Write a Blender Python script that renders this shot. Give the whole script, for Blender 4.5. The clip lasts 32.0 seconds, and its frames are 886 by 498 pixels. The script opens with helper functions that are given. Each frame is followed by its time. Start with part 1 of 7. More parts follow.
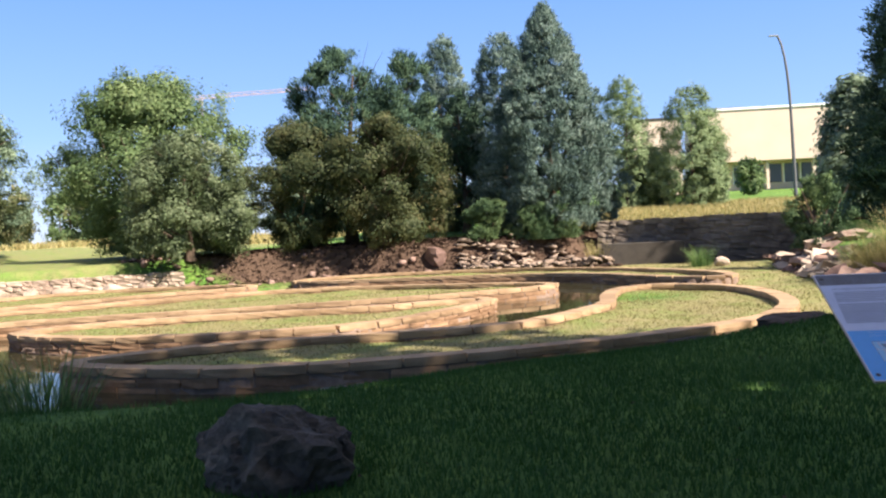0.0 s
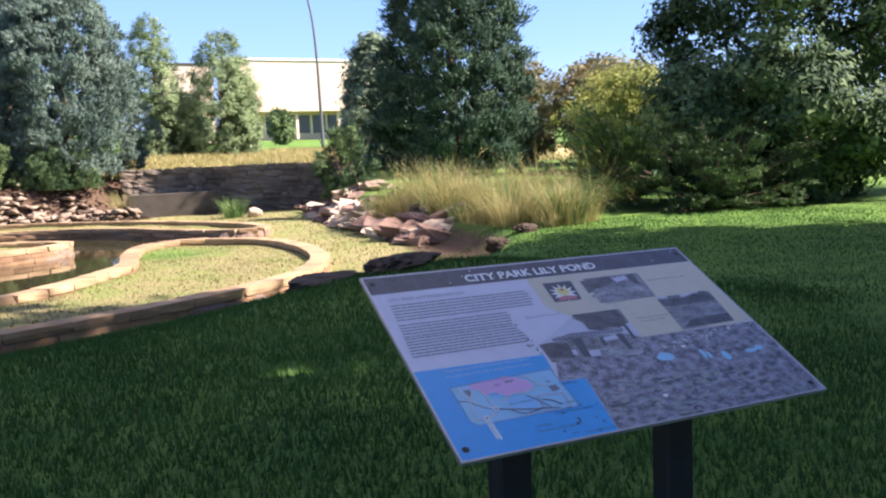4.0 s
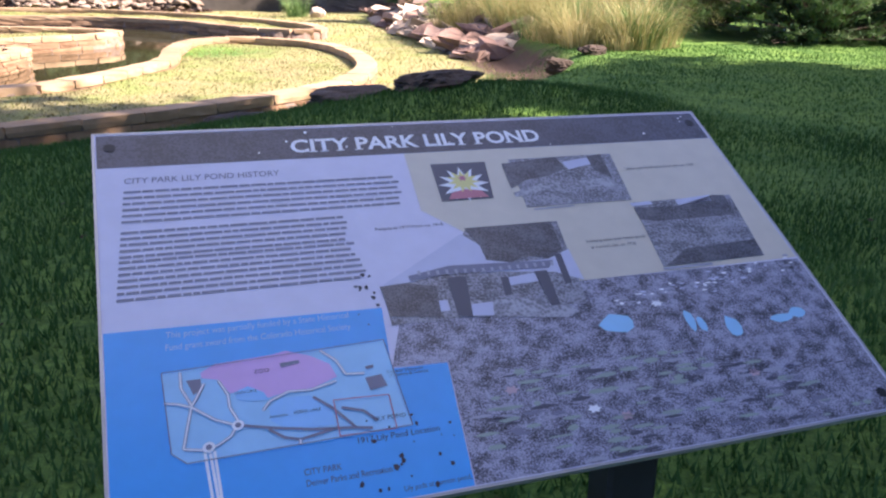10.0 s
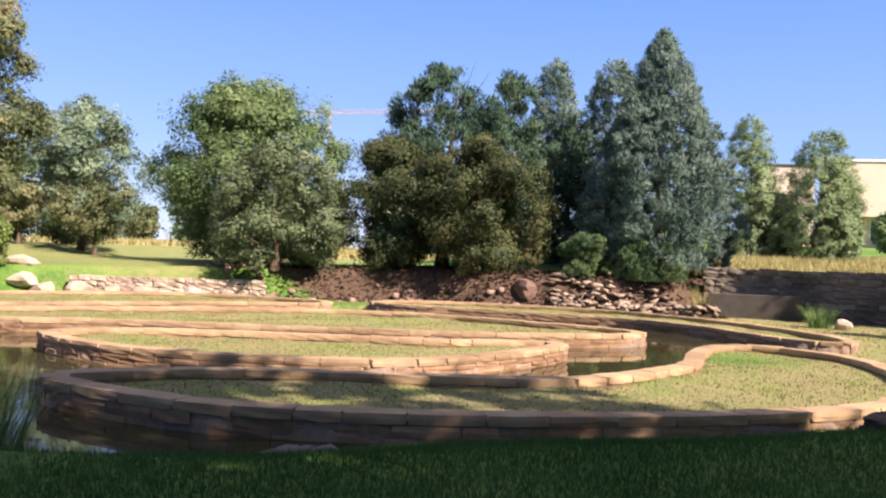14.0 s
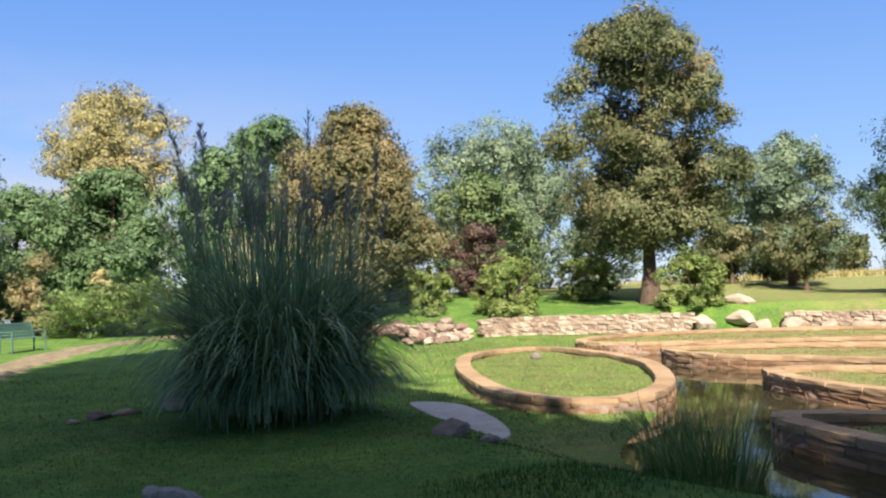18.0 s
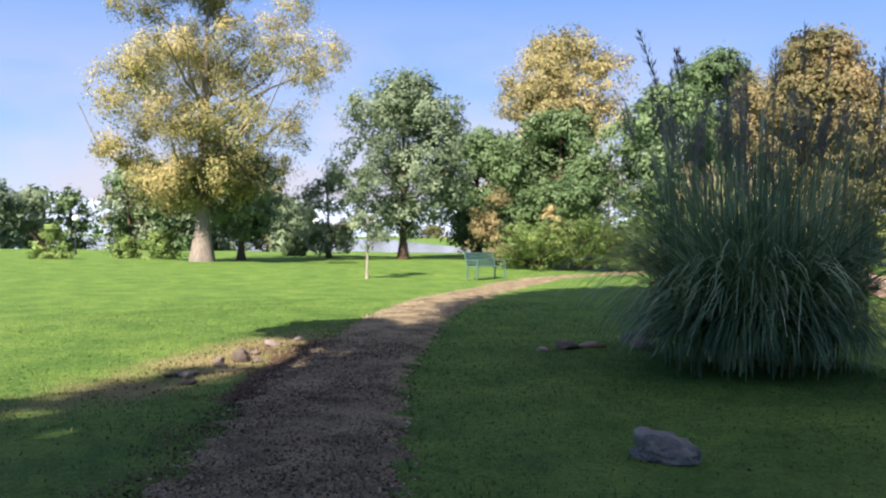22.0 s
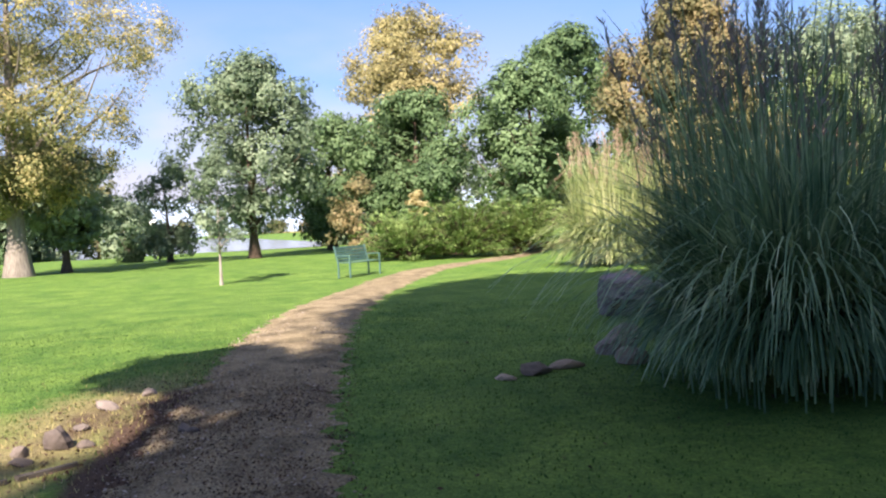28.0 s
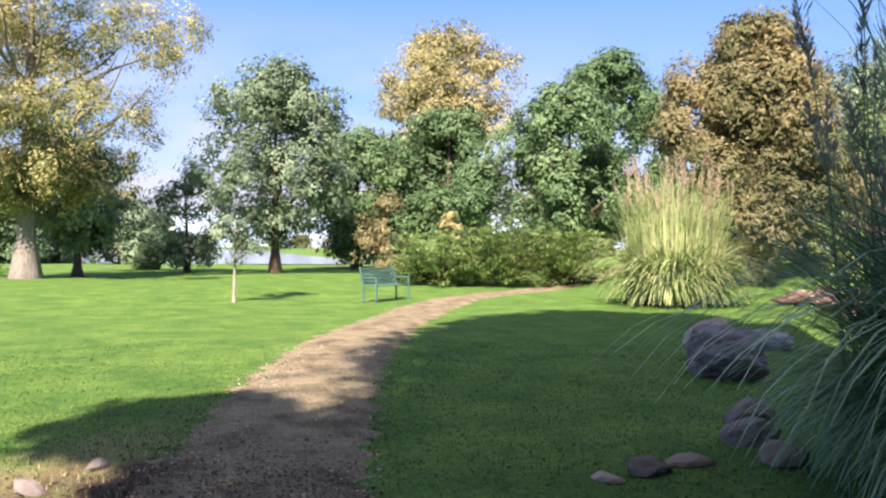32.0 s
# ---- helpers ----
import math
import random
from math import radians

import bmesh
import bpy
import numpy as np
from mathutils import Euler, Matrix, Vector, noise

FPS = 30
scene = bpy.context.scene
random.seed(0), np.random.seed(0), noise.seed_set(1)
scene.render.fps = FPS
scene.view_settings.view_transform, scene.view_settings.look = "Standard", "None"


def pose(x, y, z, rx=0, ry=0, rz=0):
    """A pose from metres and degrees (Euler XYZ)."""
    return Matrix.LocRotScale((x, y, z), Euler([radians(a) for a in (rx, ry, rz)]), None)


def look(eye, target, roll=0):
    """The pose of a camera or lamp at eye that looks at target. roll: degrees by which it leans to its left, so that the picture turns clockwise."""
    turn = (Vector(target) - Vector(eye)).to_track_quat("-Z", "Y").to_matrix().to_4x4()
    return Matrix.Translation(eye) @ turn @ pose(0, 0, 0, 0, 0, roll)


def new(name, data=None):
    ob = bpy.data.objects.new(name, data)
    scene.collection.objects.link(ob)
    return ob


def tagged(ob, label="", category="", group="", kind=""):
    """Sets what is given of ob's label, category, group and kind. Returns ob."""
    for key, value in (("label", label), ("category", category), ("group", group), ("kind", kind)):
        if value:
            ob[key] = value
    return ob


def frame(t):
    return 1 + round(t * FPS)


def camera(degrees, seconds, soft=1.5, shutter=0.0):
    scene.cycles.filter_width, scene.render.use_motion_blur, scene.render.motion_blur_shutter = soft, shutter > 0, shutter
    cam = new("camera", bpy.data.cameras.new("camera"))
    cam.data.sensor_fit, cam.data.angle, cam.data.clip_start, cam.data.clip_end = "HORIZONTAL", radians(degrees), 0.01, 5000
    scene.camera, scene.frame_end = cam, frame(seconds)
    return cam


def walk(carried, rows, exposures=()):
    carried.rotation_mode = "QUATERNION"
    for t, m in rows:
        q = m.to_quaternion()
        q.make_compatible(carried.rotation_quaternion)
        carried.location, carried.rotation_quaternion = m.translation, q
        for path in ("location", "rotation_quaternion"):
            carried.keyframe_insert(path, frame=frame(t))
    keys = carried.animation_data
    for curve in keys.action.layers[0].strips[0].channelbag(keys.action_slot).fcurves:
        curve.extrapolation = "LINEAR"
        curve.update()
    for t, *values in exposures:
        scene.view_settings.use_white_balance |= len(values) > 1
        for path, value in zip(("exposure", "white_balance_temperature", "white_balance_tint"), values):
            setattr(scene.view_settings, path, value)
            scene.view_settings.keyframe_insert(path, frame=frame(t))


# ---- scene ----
# ---- camera ----
cam = camera(54.5, 32.0, soft=2.2)
PATH = [
    (0, (0.499, -2.062, 1.382), (0.391, -0.066, 1.343), -2.9),
    (0.5, (0.576, -1.762, 1.377), (0.589, 0.238, 1.359), -2.6),
    (1, (0.484, -1.65, 1.439), (0.657, 0.342, 1.37), -2.6),
    (1.5, (0.53, -1.494, 1.435), (0.845, 0.477, 1.308), -2.9),
    (2, (0.667, -1.338, 1.442), (1.125, 0.606, 1.327), -1.7),
    (2.5, (0.734, -1.29, 1.45), (1.327, 0.615, 1.301), -0.3),
    (3, (0.799, -1.097, 1.423), (1.582, 0.734, 1.246), -0.6),
    (3.5, (0.834, -0.953, 1.432), (1.711, 0.834, 1.238), -2.6),
    (5.5, (1.373, -0.279, 1.433), (2.325, 1.451, 1.121), -0.3),
    (6, (1.508, -0.208, 1.434), (2.372, 1.556, 1.058), 0.6),
    (6.5, (1.624, -0.171, 1.425), (2.442, 1.598, 0.977), 0.1),
    (7, (1.68, -0.144, 1.41), (2.47, 1.621, 0.9), 0.5),
    (7.5, (1.711, -0.128, 1.398), (2.54, 1.602, 0.834), 1.4),
    (8, (1.721, -0.118, 1.392), (2.573, 1.593, 0.801), 2.0),
    (8.5, (1.722, -0.11, 1.392), (2.566, 1.602, 0.795), 2.0),
    (9, (1.718, -0.113, 1.387), (2.557, 1.596, 0.775), 2.0),
    (9.5, (1.701, -0.123, 1.382), (2.507, 1.595, 0.751), 1.9),
    (10, (1.669, -0.128, 1.381), (2.38, 1.634, 0.757), 1.1),
    (10.5, (1.607, -0.127, 1.389), (2.085, 1.724, 0.802), 0.2),
    (11, (1.486, -0.098, 1.407), (1.604, 1.825, 0.87), -1.2),
    (11.5, (1.429, -0.056, 1.416), (1.295, 1.886, 0.956), -2.3),
    (12, (1.366, 0.06, 1.431), (1.145, 2.012, 1.058), -1.1),
    (12.5, (1.351, 0.017, 1.425), (1.031, 1.97, 1.133), 0.6),
    (13, (1.293, 0.0, 1.424), (0.858, 1.942, 1.224), 1.0),
    (13.5, (1.293, 0.002, 1.425), (0.885, 1.957, 1.334), 1.7),
    (15.5, (1.337, -0.015, 1.451), (1.021, 1.946, 1.686), 2.1),
    (16, (1.307, -0.009, 1.453), (0.7, 1.888, 1.635), 0.8),
    (16.5, (1.188, -0.019, 1.45), (0.231, 1.734, 1.568), 0.1),
    (17, (1.123, 0.009, 1.445), (-0.134, 1.562, 1.537), 0.0),
    (17.5, (1.049, 0.147, 1.442), (-0.436, 1.482, 1.556), -0.3),
    (18, (1.013, 0.215, 1.442), (-0.631, 1.349, 1.541), -1.7),
    (18.5, (0.975, 0.232, 1.44), (-0.766, 1.213, 1.53), -2.5),
    (19, (0.944, 0.199, 1.441), (-0.877, 1.019, 1.541), -2.7),
    (19.5, (0.854, 0.121, 1.437), (-1.043, 0.75, 1.52), -2.7),
    (20, (0.715, 0.045, 1.433), (-1.215, 0.566, 1.48), -3.4),
    (20.5, (0.673, -0.061, 1.427), (-1.264, 0.436, 1.438), -2.8),
    (21, (0.615, -0.111, 1.417), (-1.349, 0.27, 1.43), -1.3),
    (21.5, (0.47, -0.068, 1.41), (-1.516, 0.166, 1.418), -0.3),
    (22, (0.351, -0.004, 1.404), (-1.637, 0.214, 1.374), 0.6),
    (22.5, (0.205, -0.059, 1.401), (-1.771, 0.252, 1.392), -1.5),
    (23, (0.032, -0.128, 1.402), (-1.917, 0.32, 1.383), -2.8),
    (23.5, (-0.179, -0.011, 1.409), (-2.123, 0.456, 1.439), -1.8),
    (24, (-0.4, -0.03, 1.41), (-2.349, 0.418, 1.416), -2.7),
    (24.5, (-0.66, -0.045, 1.412), (-2.584, 0.498, 1.372), -4.4),
    (25, (-0.917, -0.07, 1.41), (-2.835, 0.495, 1.367), -2.6),
    (25.5, (-1.125, -0.045, 1.408), (-3.069, 0.425, 1.381), -1.0),
    (27.5, (-2.676, -0.208, 1.425), (-4.626, 0.235, 1.369), -2.5),
    (28, (-2.977, -0.239, 1.421), (-4.894, 0.328, 1.36), -2.9),
    (28.5, (-3.303, -0.196, 1.411), (-5.234, 0.322, 1.353), -1.0),
    (29, (-3.527, -0.176, 1.406), (-5.463, 0.317, 1.314), 0.2),
    (29.5, (-3.814, -0.151, 1.4), (-5.734, 0.393, 1.266), 0.3),
    (30, (-4.175, -0.058, 1.4), (-6.119, 0.396, 1.288), 0.7),
    (30.5, (-4.498, -0.01, 1.414), (-6.453, 0.399, 1.324), 1.0),
    (31, (-4.834, -0.019, 1.419), (-6.753, 0.543, 1.356), -0.7),
    (31.5, (-5.078, 0.018, 1.419), (-6.986, 0.615, 1.392), -0.8),
    (32, (-5.338, 0.041, 1.428), (-7.27, 0.56, 1.424), 0.5),
]
EXPOSURES = [(0, 1.47, 6540, 17), (3, 1.72, 6390, 22), (5.5, 2.03, 6430, 25), (7, 2.13, 6480, 28), (10.3, 2.28, 6380, 27), (11.2, 1.92, 5840, 31), (12, 1.82, 5240, 31), (12.6, 1.72, 6290, 31), (13.5, 1.57, 6840, 28), (15.5, 1.02, 6330, 12), (18, 1.24, 6640, 14), (21, 1.31, 6790, 19), (23, 1.36, 6740, 20), (28, 1.57, 6740, 21), (32, 1.58, 6690, 21)]
walk(cam, [(t, look(eye, target, roll)) for t, eye, target, roll in PATH], exposures=EXPOSURES)

# ---- light ----
SUN_FROM = Vector((0.87, -0.5, 0.0)).normalized()
SUN_EL = radians(42)
world = bpy.data.worlds.new("sky")
scene.world = world
world.use_nodes = True
wn, wl = world.node_tree.nodes, world.node_tree.links
wn.clear()
w_out = wn.new("ShaderNodeOutputWorld")
w_bg = wn.new("ShaderNodeBackground")
w_sky = wn.new("ShaderNodeTexSky")
w_sky.sky_type = "NISHITA"
w_sky.sun_disc = False
w_sky.sun_elevation = SUN_EL
w_sky.sun_rotation = math.atan2(SUN_FROM.x, SUN_FROM.y)
w_sky.altitude = 1600
w_sky.dust_density = 0.35
w_bg.inputs["Strength"].default_value = 0.08
# thin white clouds low in the west
w_tc = wn.new("ShaderNodeTexCoord")
w_map = wn.new("ShaderNodeMapping")
w_map.inputs["Scale"].default_value = (2.2, 2.2, 6.0)
w_noise = wn.new("ShaderNodeTexNoise")
w_noise.inputs["Scale"].default_value = 1.6
w_noise.inputs["Detail"].default_value = 6
w_ramp = wn.new("ShaderNodeValToRGB")
w_ramp.color_ramp.elements[0].position = 0.33
w_ramp.color_ramp.elements[1].position = 0.52
w_sep = wn.new("ShaderNodeSeparateXYZ")
w_low = wn.new("ShaderNodeMapRange")
w_low.inputs["From Min"].default_value = 0.02
w_low.inputs["From Max"].default_value = 0.27
w_low.inputs["To Min"].default_value = 1.0
w_low.inputs["To Max"].default_value = 0.0
w_west = wn.new("ShaderNodeMapRange")
w_west.inputs["From Min"].default_value = -0.75
w_west.inputs["From Max"].default_value = -0.97
w_m1, w_m2 = wn.new("ShaderNodeMath"), wn.new("ShaderNodeMath")
w_m1.operation = w_m2.operation = "MULTIPLY"
w_mix = wn.new("ShaderNodeMix")
w_mix.data_type = "RGBA"
w_mix.inputs["B"].default_value = (3.7, 3.9, 4.5, 1)
wl.new(w_tc.outputs["Generated"], w_map.inputs["Vector"])
wl.new(w_map.outputs["Vector"], w_noise.inputs["Vector"])
wl.new(w_noise.outputs["Fac"], w_ramp.inputs["Fac"])
wl.new(w_tc.outputs["Generated"], w_sep.inputs["Vector"])
wl.new(w_sep.outputs["Z"], w_low.inputs["Value"])
wl.new(w_sep.outputs["X"], w_west.inputs["Value"])
wl.new(w_low.outputs["Result"], w_m1.inputs[0])
wl.new(w_west.outputs["Result"], w_m1.inputs[1])
wl.new(w_m1.outputs["Value"], w_m2.inputs[0])
wl.new(w_ramp.outputs["Color"], w_m2.inputs[1])
wl.new(w_m2.outputs["Value"], w_mix.inputs["Factor"])
w_grad = wn.new("ShaderNodeValToRGB")
for e, (p, c) in zip([w_grad.color_ramp.elements[0], w_grad.color_ramp.elements[1], w_grad.color_ramp.elements.new(0.12), w_grad.color_ramp.elements.new(0.32), w_grad.color_ramp.elements.new(0.6)], ((0.0, (0.48, 0.64, 0.90)), (1.0, (0.016, 0.07, 0.34)), (0.12, (0.265, 0.50, 0.92)), (0.38, (0.09, 0.305, 0.86)), (0.62, (0.045, 0.15, 0.52)))):
    e.position, e.color = p, (*c, 1)
wl.new(w_sep.outputs["Z"], w_grad.inputs["Fac"])
w_gain = wn.new("ShaderNodeVectorMath")
w_gain.operation = "SCALE"
w_gain.inputs["Scale"].default_value = 5.6
wl.new(w_grad.outputs["Color"], w_gain.inputs[0])
w_blue = wn.new("ShaderNodeMix")
w_blue.data_type = "RGBA"
w_blue.inputs["Factor"].default_value = 0.8
wl.new(w_sky.outputs["Color"], w_blue.inputs["A"])
wl.new(w_gain.outputs["Vector"], w_blue.inputs["B"])
wl.new(w_blue.outputs["Result"], w_mix.inputs["A"])
wl.new(w_mix.outputs["Result"], w_bg.inputs["Color"])
wl.new(w_bg.outputs["Background"], w_out.inputs["Surface"])

sun = new("sun", bpy.data.lights.new("sun", "SUN"))
sun.data.energy = 5.0
sun.data.angle = radians(0.55)
sun.data.color = (1.0, 0.93, 0.82)
sun_to = SUN_FROM * math.cos(SUN_EL) + Vector((0, 0, math.sin(SUN_EL)))
sun.matrix_world = look(sun_to * 60, (0, 0, 0))


# ---- materials ----
def material(name, rough=0.8, spec=0.3):
    m = bpy.data.materials.new(name)
    m.use_nodes = True
    b = m.node_tree.nodes["Principled BSDF"]
    b.inputs["Roughness"].default_value = rough
    b.inputs["Specular IOR Level"].default_value = spec
    return m, m.node_tree.nodes, m.node_tree.links, b


def ramp_node(n, stops):
    r = n.new("ShaderNodeValToRGB")
    el = r.color_ramp.elements
    while len(el) < len(stops):
        el.new(0.5)
    for e, (p, c) in zip(el, stops):
        e.position, e.color = p, (*c, 1)
    return r


def noise_node(n, l, scale, detail=4, coord="Object", stretch=None, rough=0.55):
    tc = n.new("ShaderNodeTexCoord")
    t = n.new("ShaderNodeTexNoise")
    t.inputs["Scale"].default_value = scale
    t.inputs["Detail"].default_value = detail
    t.inputs["Roughness"].default_value = rough
    if coord == "World":
        g = n.new("ShaderNodeNewGeometry")
        src = g.outputs["Position"]
    else:
        src = tc.outputs[coord]
    if stretch:
        mp = n.new("ShaderNodeMapping")
        mp.inputs["Scale"].default_value = stretch
        l.new(src, mp.inputs["Vector"])
        src = mp.outputs["Vector"]
    l.new(src, t.inputs["Vector"])
    return t


def mix_node(n, l, fac, a, b, mode="MIX"):
    m = n.new("ShaderNodeMix")
    m.data_type, m.blend_type = "RGBA", mode
    for sock, v in (("Factor", fac), ("A", a), ("B", b)):
        if isinstance(v, (int, float)):
            m.inputs[sock].default_value = v
        elif isinstance(v, tuple):
            m.inputs[sock].default_value = (*v, 1)
        else:
            l.new(v, m.inputs[sock])
    return m.outputs["Result"]


def bump(n, l, b, height, strength=0.4, distance=0.02):
    bp = n.new("ShaderNodeBump")
    bp.inputs["Strength"].default_value = strength
    bp.inputs["Distance"].default_value = distance
    l.new(height, bp.inputs["Height"])
    l.new(bp.outputs["Normal"], b.inputs["Normal"])


def leaf_material(name, stops, rough=0.55, through_light=0.34, spread=0.35):
    """Foliage: colour varies from leaf to leaf and in patches over the crown; some light passes through."""
    m, n, l, b = material(name, rough, 0.14)
    g = n.new("ShaderNodeNewGeometry")
    patch = noise_node(n, l, spread, 3, "World")
    add = n.new("ShaderNodeMath")
    add.operation = "MULTIPLY_ADD"
    add.inputs[1].default_value = 0.45
    l.new(g.outputs["Random Per Island"], add.inputs[0])
    sub = n.new("ShaderNodeMath")
    sub.operation = "MULTIPLY_ADD"
    sub.inputs[1].default_value = 1.5
    sub.inputs[2].default_value = -0.48
    l.new(patch.outputs["Fac"], sub.inputs[0])
    l.new(sub.outputs["Value"], add.inputs[2])
    r = ramp_node(n, stops)
    l.new(add.outputs["Value"], r.inputs["Fac"])
    l.new(r.outputs["Color"], b.inputs["Base Color"])
    tr = n.new("ShaderNodeBsdfTranslucent")
    l.new(r.outputs["Color"], tr.inputs["Color"])
    mx = n.new("ShaderNodeMixShader")
    mx.inputs["Fac"].default_value = through_light
    l.new(b.outputs["BSDF"], mx.inputs[1])
    l.new(tr.outputs["BSDF"], mx.inputs[2])
    l.new(mx.outputs["Shader"], n["Material Output"].inputs["Surface"])
    return m


def stone_material(name, stops, scale=6.0, rough=0.85, relief=0.5, vary=0.45):
    m, n, l, b = material(name, rough, 0.25)
    oi = n.new("ShaderNodeObjectInfo")
    nz = noise_node(n, l, scale, 8, "World", rough=0.65)
    big = noise_node(n, l, scale * 0.13, 3, "World")
    fac = n.new("ShaderNodeMath")
    fac.operation = "MULTIPLY_ADD"
    fac.inputs[1].default_value = vary
    l.new(oi.outputs["Random"], fac.inputs[0])
    sm = n.new("ShaderNodeMath")
    sm.operation = "MULTIPLY_ADD"
    sm.inputs[1].default_value = 0.9
    sm.inputs[2].default_value = -0.2
    l.new(nz.outputs["Fac"], sm.inputs[0])
    l.new(sm.outputs["Value"], fac.inputs[2])
    r = ramp_node(n, stops)
    l.new(fac.outputs["Value"], r.inputs["Fac"])
    dk = ramp_node(n, [(0.35, (0.55, 0.52, 0.5)), (0.6, (1.0, 1.0, 1.0))])
    l.new(big.outputs["Fac"], dk.inputs["Fac"])
    col = mix_node(n, l, 0.7, r.outputs["Color"], dk.outputs["Color"], "MULTIPLY")
    l.new(col, b.inputs["Base Color"])
    fine = noise_node(n, l, scale * 5, 6, "World", rough=0.7)
    hs = mix_node(n, l, 0.45, nz.outputs["Fac"], fine.outputs["Fac"])
    bump(n, l, b, hs, relief, 0.03)
    return m


def plain_material(name, colour, rough=0.6, metal=0.0, var=0.12, scale=12.0, relief=0.1, spec=0.4):
    m, n, l, b = material(name, rough, spec)
    b.inputs["Metallic"].default_value = metal
    nz = noise_node(n, l, scale, 6)
    lo = tuple(c * (1 - var) for c in colour)
    hi = tuple(min(1, c * (1 + var)) for c in colour)
    r = ramp_node(n, [(0.3, lo), (0.7, hi)])
    l.new(nz.outputs["Fac"], r.inputs["Fac"])
    l.new(r.outputs["Color"], b.inputs["Base Color"])
    if relief:
        bump(n, l, b, nz.outputs["Fac"], relief, 0.01)
    return m


# ground: lawn, dry grass, mulch and meadow blended by painted zones with ragged borders
def ground_material():
    m, n, l, b = material("ground_cover", 0.9, 0.15)
    fine = noise_node(n, l, 38.0, 6, "World", rough=0.7)
    mid = noise_node(n, l, 3.0, 5, "World")
    big = noise_node(n, l, 0.35, 4, "World")

    def shade(lo, hi):
        r = ramp_node(n, [(0.3, lo), (0.72, hi)])
        l.new(fine.outputs["Fac"], r.inputs["Fac"])
        return r.outputs["Color"]

    def zone(attribute, source, width=0.55):
        a = n.new("ShaderNodeAttribute")
        a.attribute_name = attribute
        s = n.new("ShaderNodeMath")
        s.operation = "MULTIPLY_ADD"
        s.inputs[1].default_value = width
        l.new(source, s.inputs[0])
        l.new(a.outputs["Fac"], s.inputs[2])
        r = n.new("ShaderNodeMapRange")
        r.inputs["From Min"].default_value = 0.62
        r.inputs["From Max"].default_value = 0.95
        l.new(s.outputs["Value"], r.inputs["Value"])
        return r.outputs["Result"]

    tuft = noise_node(n, l, 9.0, 6, "World", rough=0.7)
    patch = noise_node(n, l, 1.1, 5, "World", rough=0.6)
    wide = n.new("ShaderNodeMapRange")
    wide.inputs["From Min"].default_value = 0.38
    wide.inputs["From Max"].default_value = 0.64
    l.new(patch.outputs["Fac"], wide.inputs["Value"])
    lawn = mix_node(n, l, wide.outputs["Result"], shade((0.035, 0.089, 0.016), (0.133, 0.262, 0.049)), shade((0.070, 0.147, 0.024), (0.243, 0.373, 0.077)))
    clump = ramp_node(n, [(0.34, (0.52, 0.56, 0.55)), (0.5, (0.86, 0.88, 0.86)), (0.66, (1.12, 1.08, 1.0))])
    l.new(tuft.outputs["Fac"], clump.inputs["Fac"])
    lawn = mix_node(n, l, 0.8, lawn, clump.outputs["Color"], "MULTIPLY")
    worn = n.new("ShaderNodeMapRange")
    worn.inputs["From Min"].default_value = 0.55
    worn.inputs["From Max"].default_value = 0.75
    worn.inputs["To Max"].default_value = 0.5
    l.new(big.outputs["Fac"], worn.inputs["Value"])
    lawn = mix_node(n, l, worn.outputs["Result"], lawn, shade((0.055, 0.11, 0.022), (0.165, 0.26, 0.07)))
    bare = n.new("ShaderNodeMapRange")
    bare.inputs["From Min"].default_value = 0.45
    bare.inputs["From Max"].default_value = 0.68
    l.new(patch.outputs["Fac"], bare.inputs["Value"])
    dry = mix_node(n, l, mid.outputs["Fac"], shade((0.17, 0.125, 0.06), (0.38, 0.30, 0.17)), shade((0.14, 0.15, 0.045), (0.33, 0.32, 0.12)))
    dry = mix_node(n, l, bare.outputs["Result"], dry, shade((0.085, 0.135, 0.03), (0.26, 0.31, 0.085)))
    # soil tones are lowered to hold the tree shade on the north bank
    soil = mix_node(n, l, mid.outputs["Fac"], shade((0.042, 0.025, 0.016), (0.13, 0.08, 0.052)), shade((0.07, 0.046, 0.032), (0.19, 0.125, 0.083)))
    meadow = mix_node(n, l, mid.outputs["Fac"], shade((0.32, 0.24, 0.09), (0.62, 0.49, 0.22)), shade((0.24, 0.21, 0.08), (0.5, 0.42, 0.18)))
    mud = shade((0.03, 0.025, 0.015), (0.08, 0.06, 0.035))
    col = mix_node(n, l, zone("dry", mid.outputs["Fac"]), lawn, dry)
    col = mix_node(n, l, zone("soil", mid.outputs["Fac"]), col, soil)
    col = mix_node(n, l, zone("meadow", big.outputs["Fac"]), col, meadow)
    col = mix_node(n, l, zone("mud", mid.outputs["Fac"], 0.2), col, mud)
    l.new(col, b.inputs["Base Color"])
    hs = mix_node(n, l, 0.5, fine.outputs["Fac"], tuft.outputs["Fac"])
    bump(n, l, b, hs, 0.9, 0.07)
    return m


M_ground = ground_material()


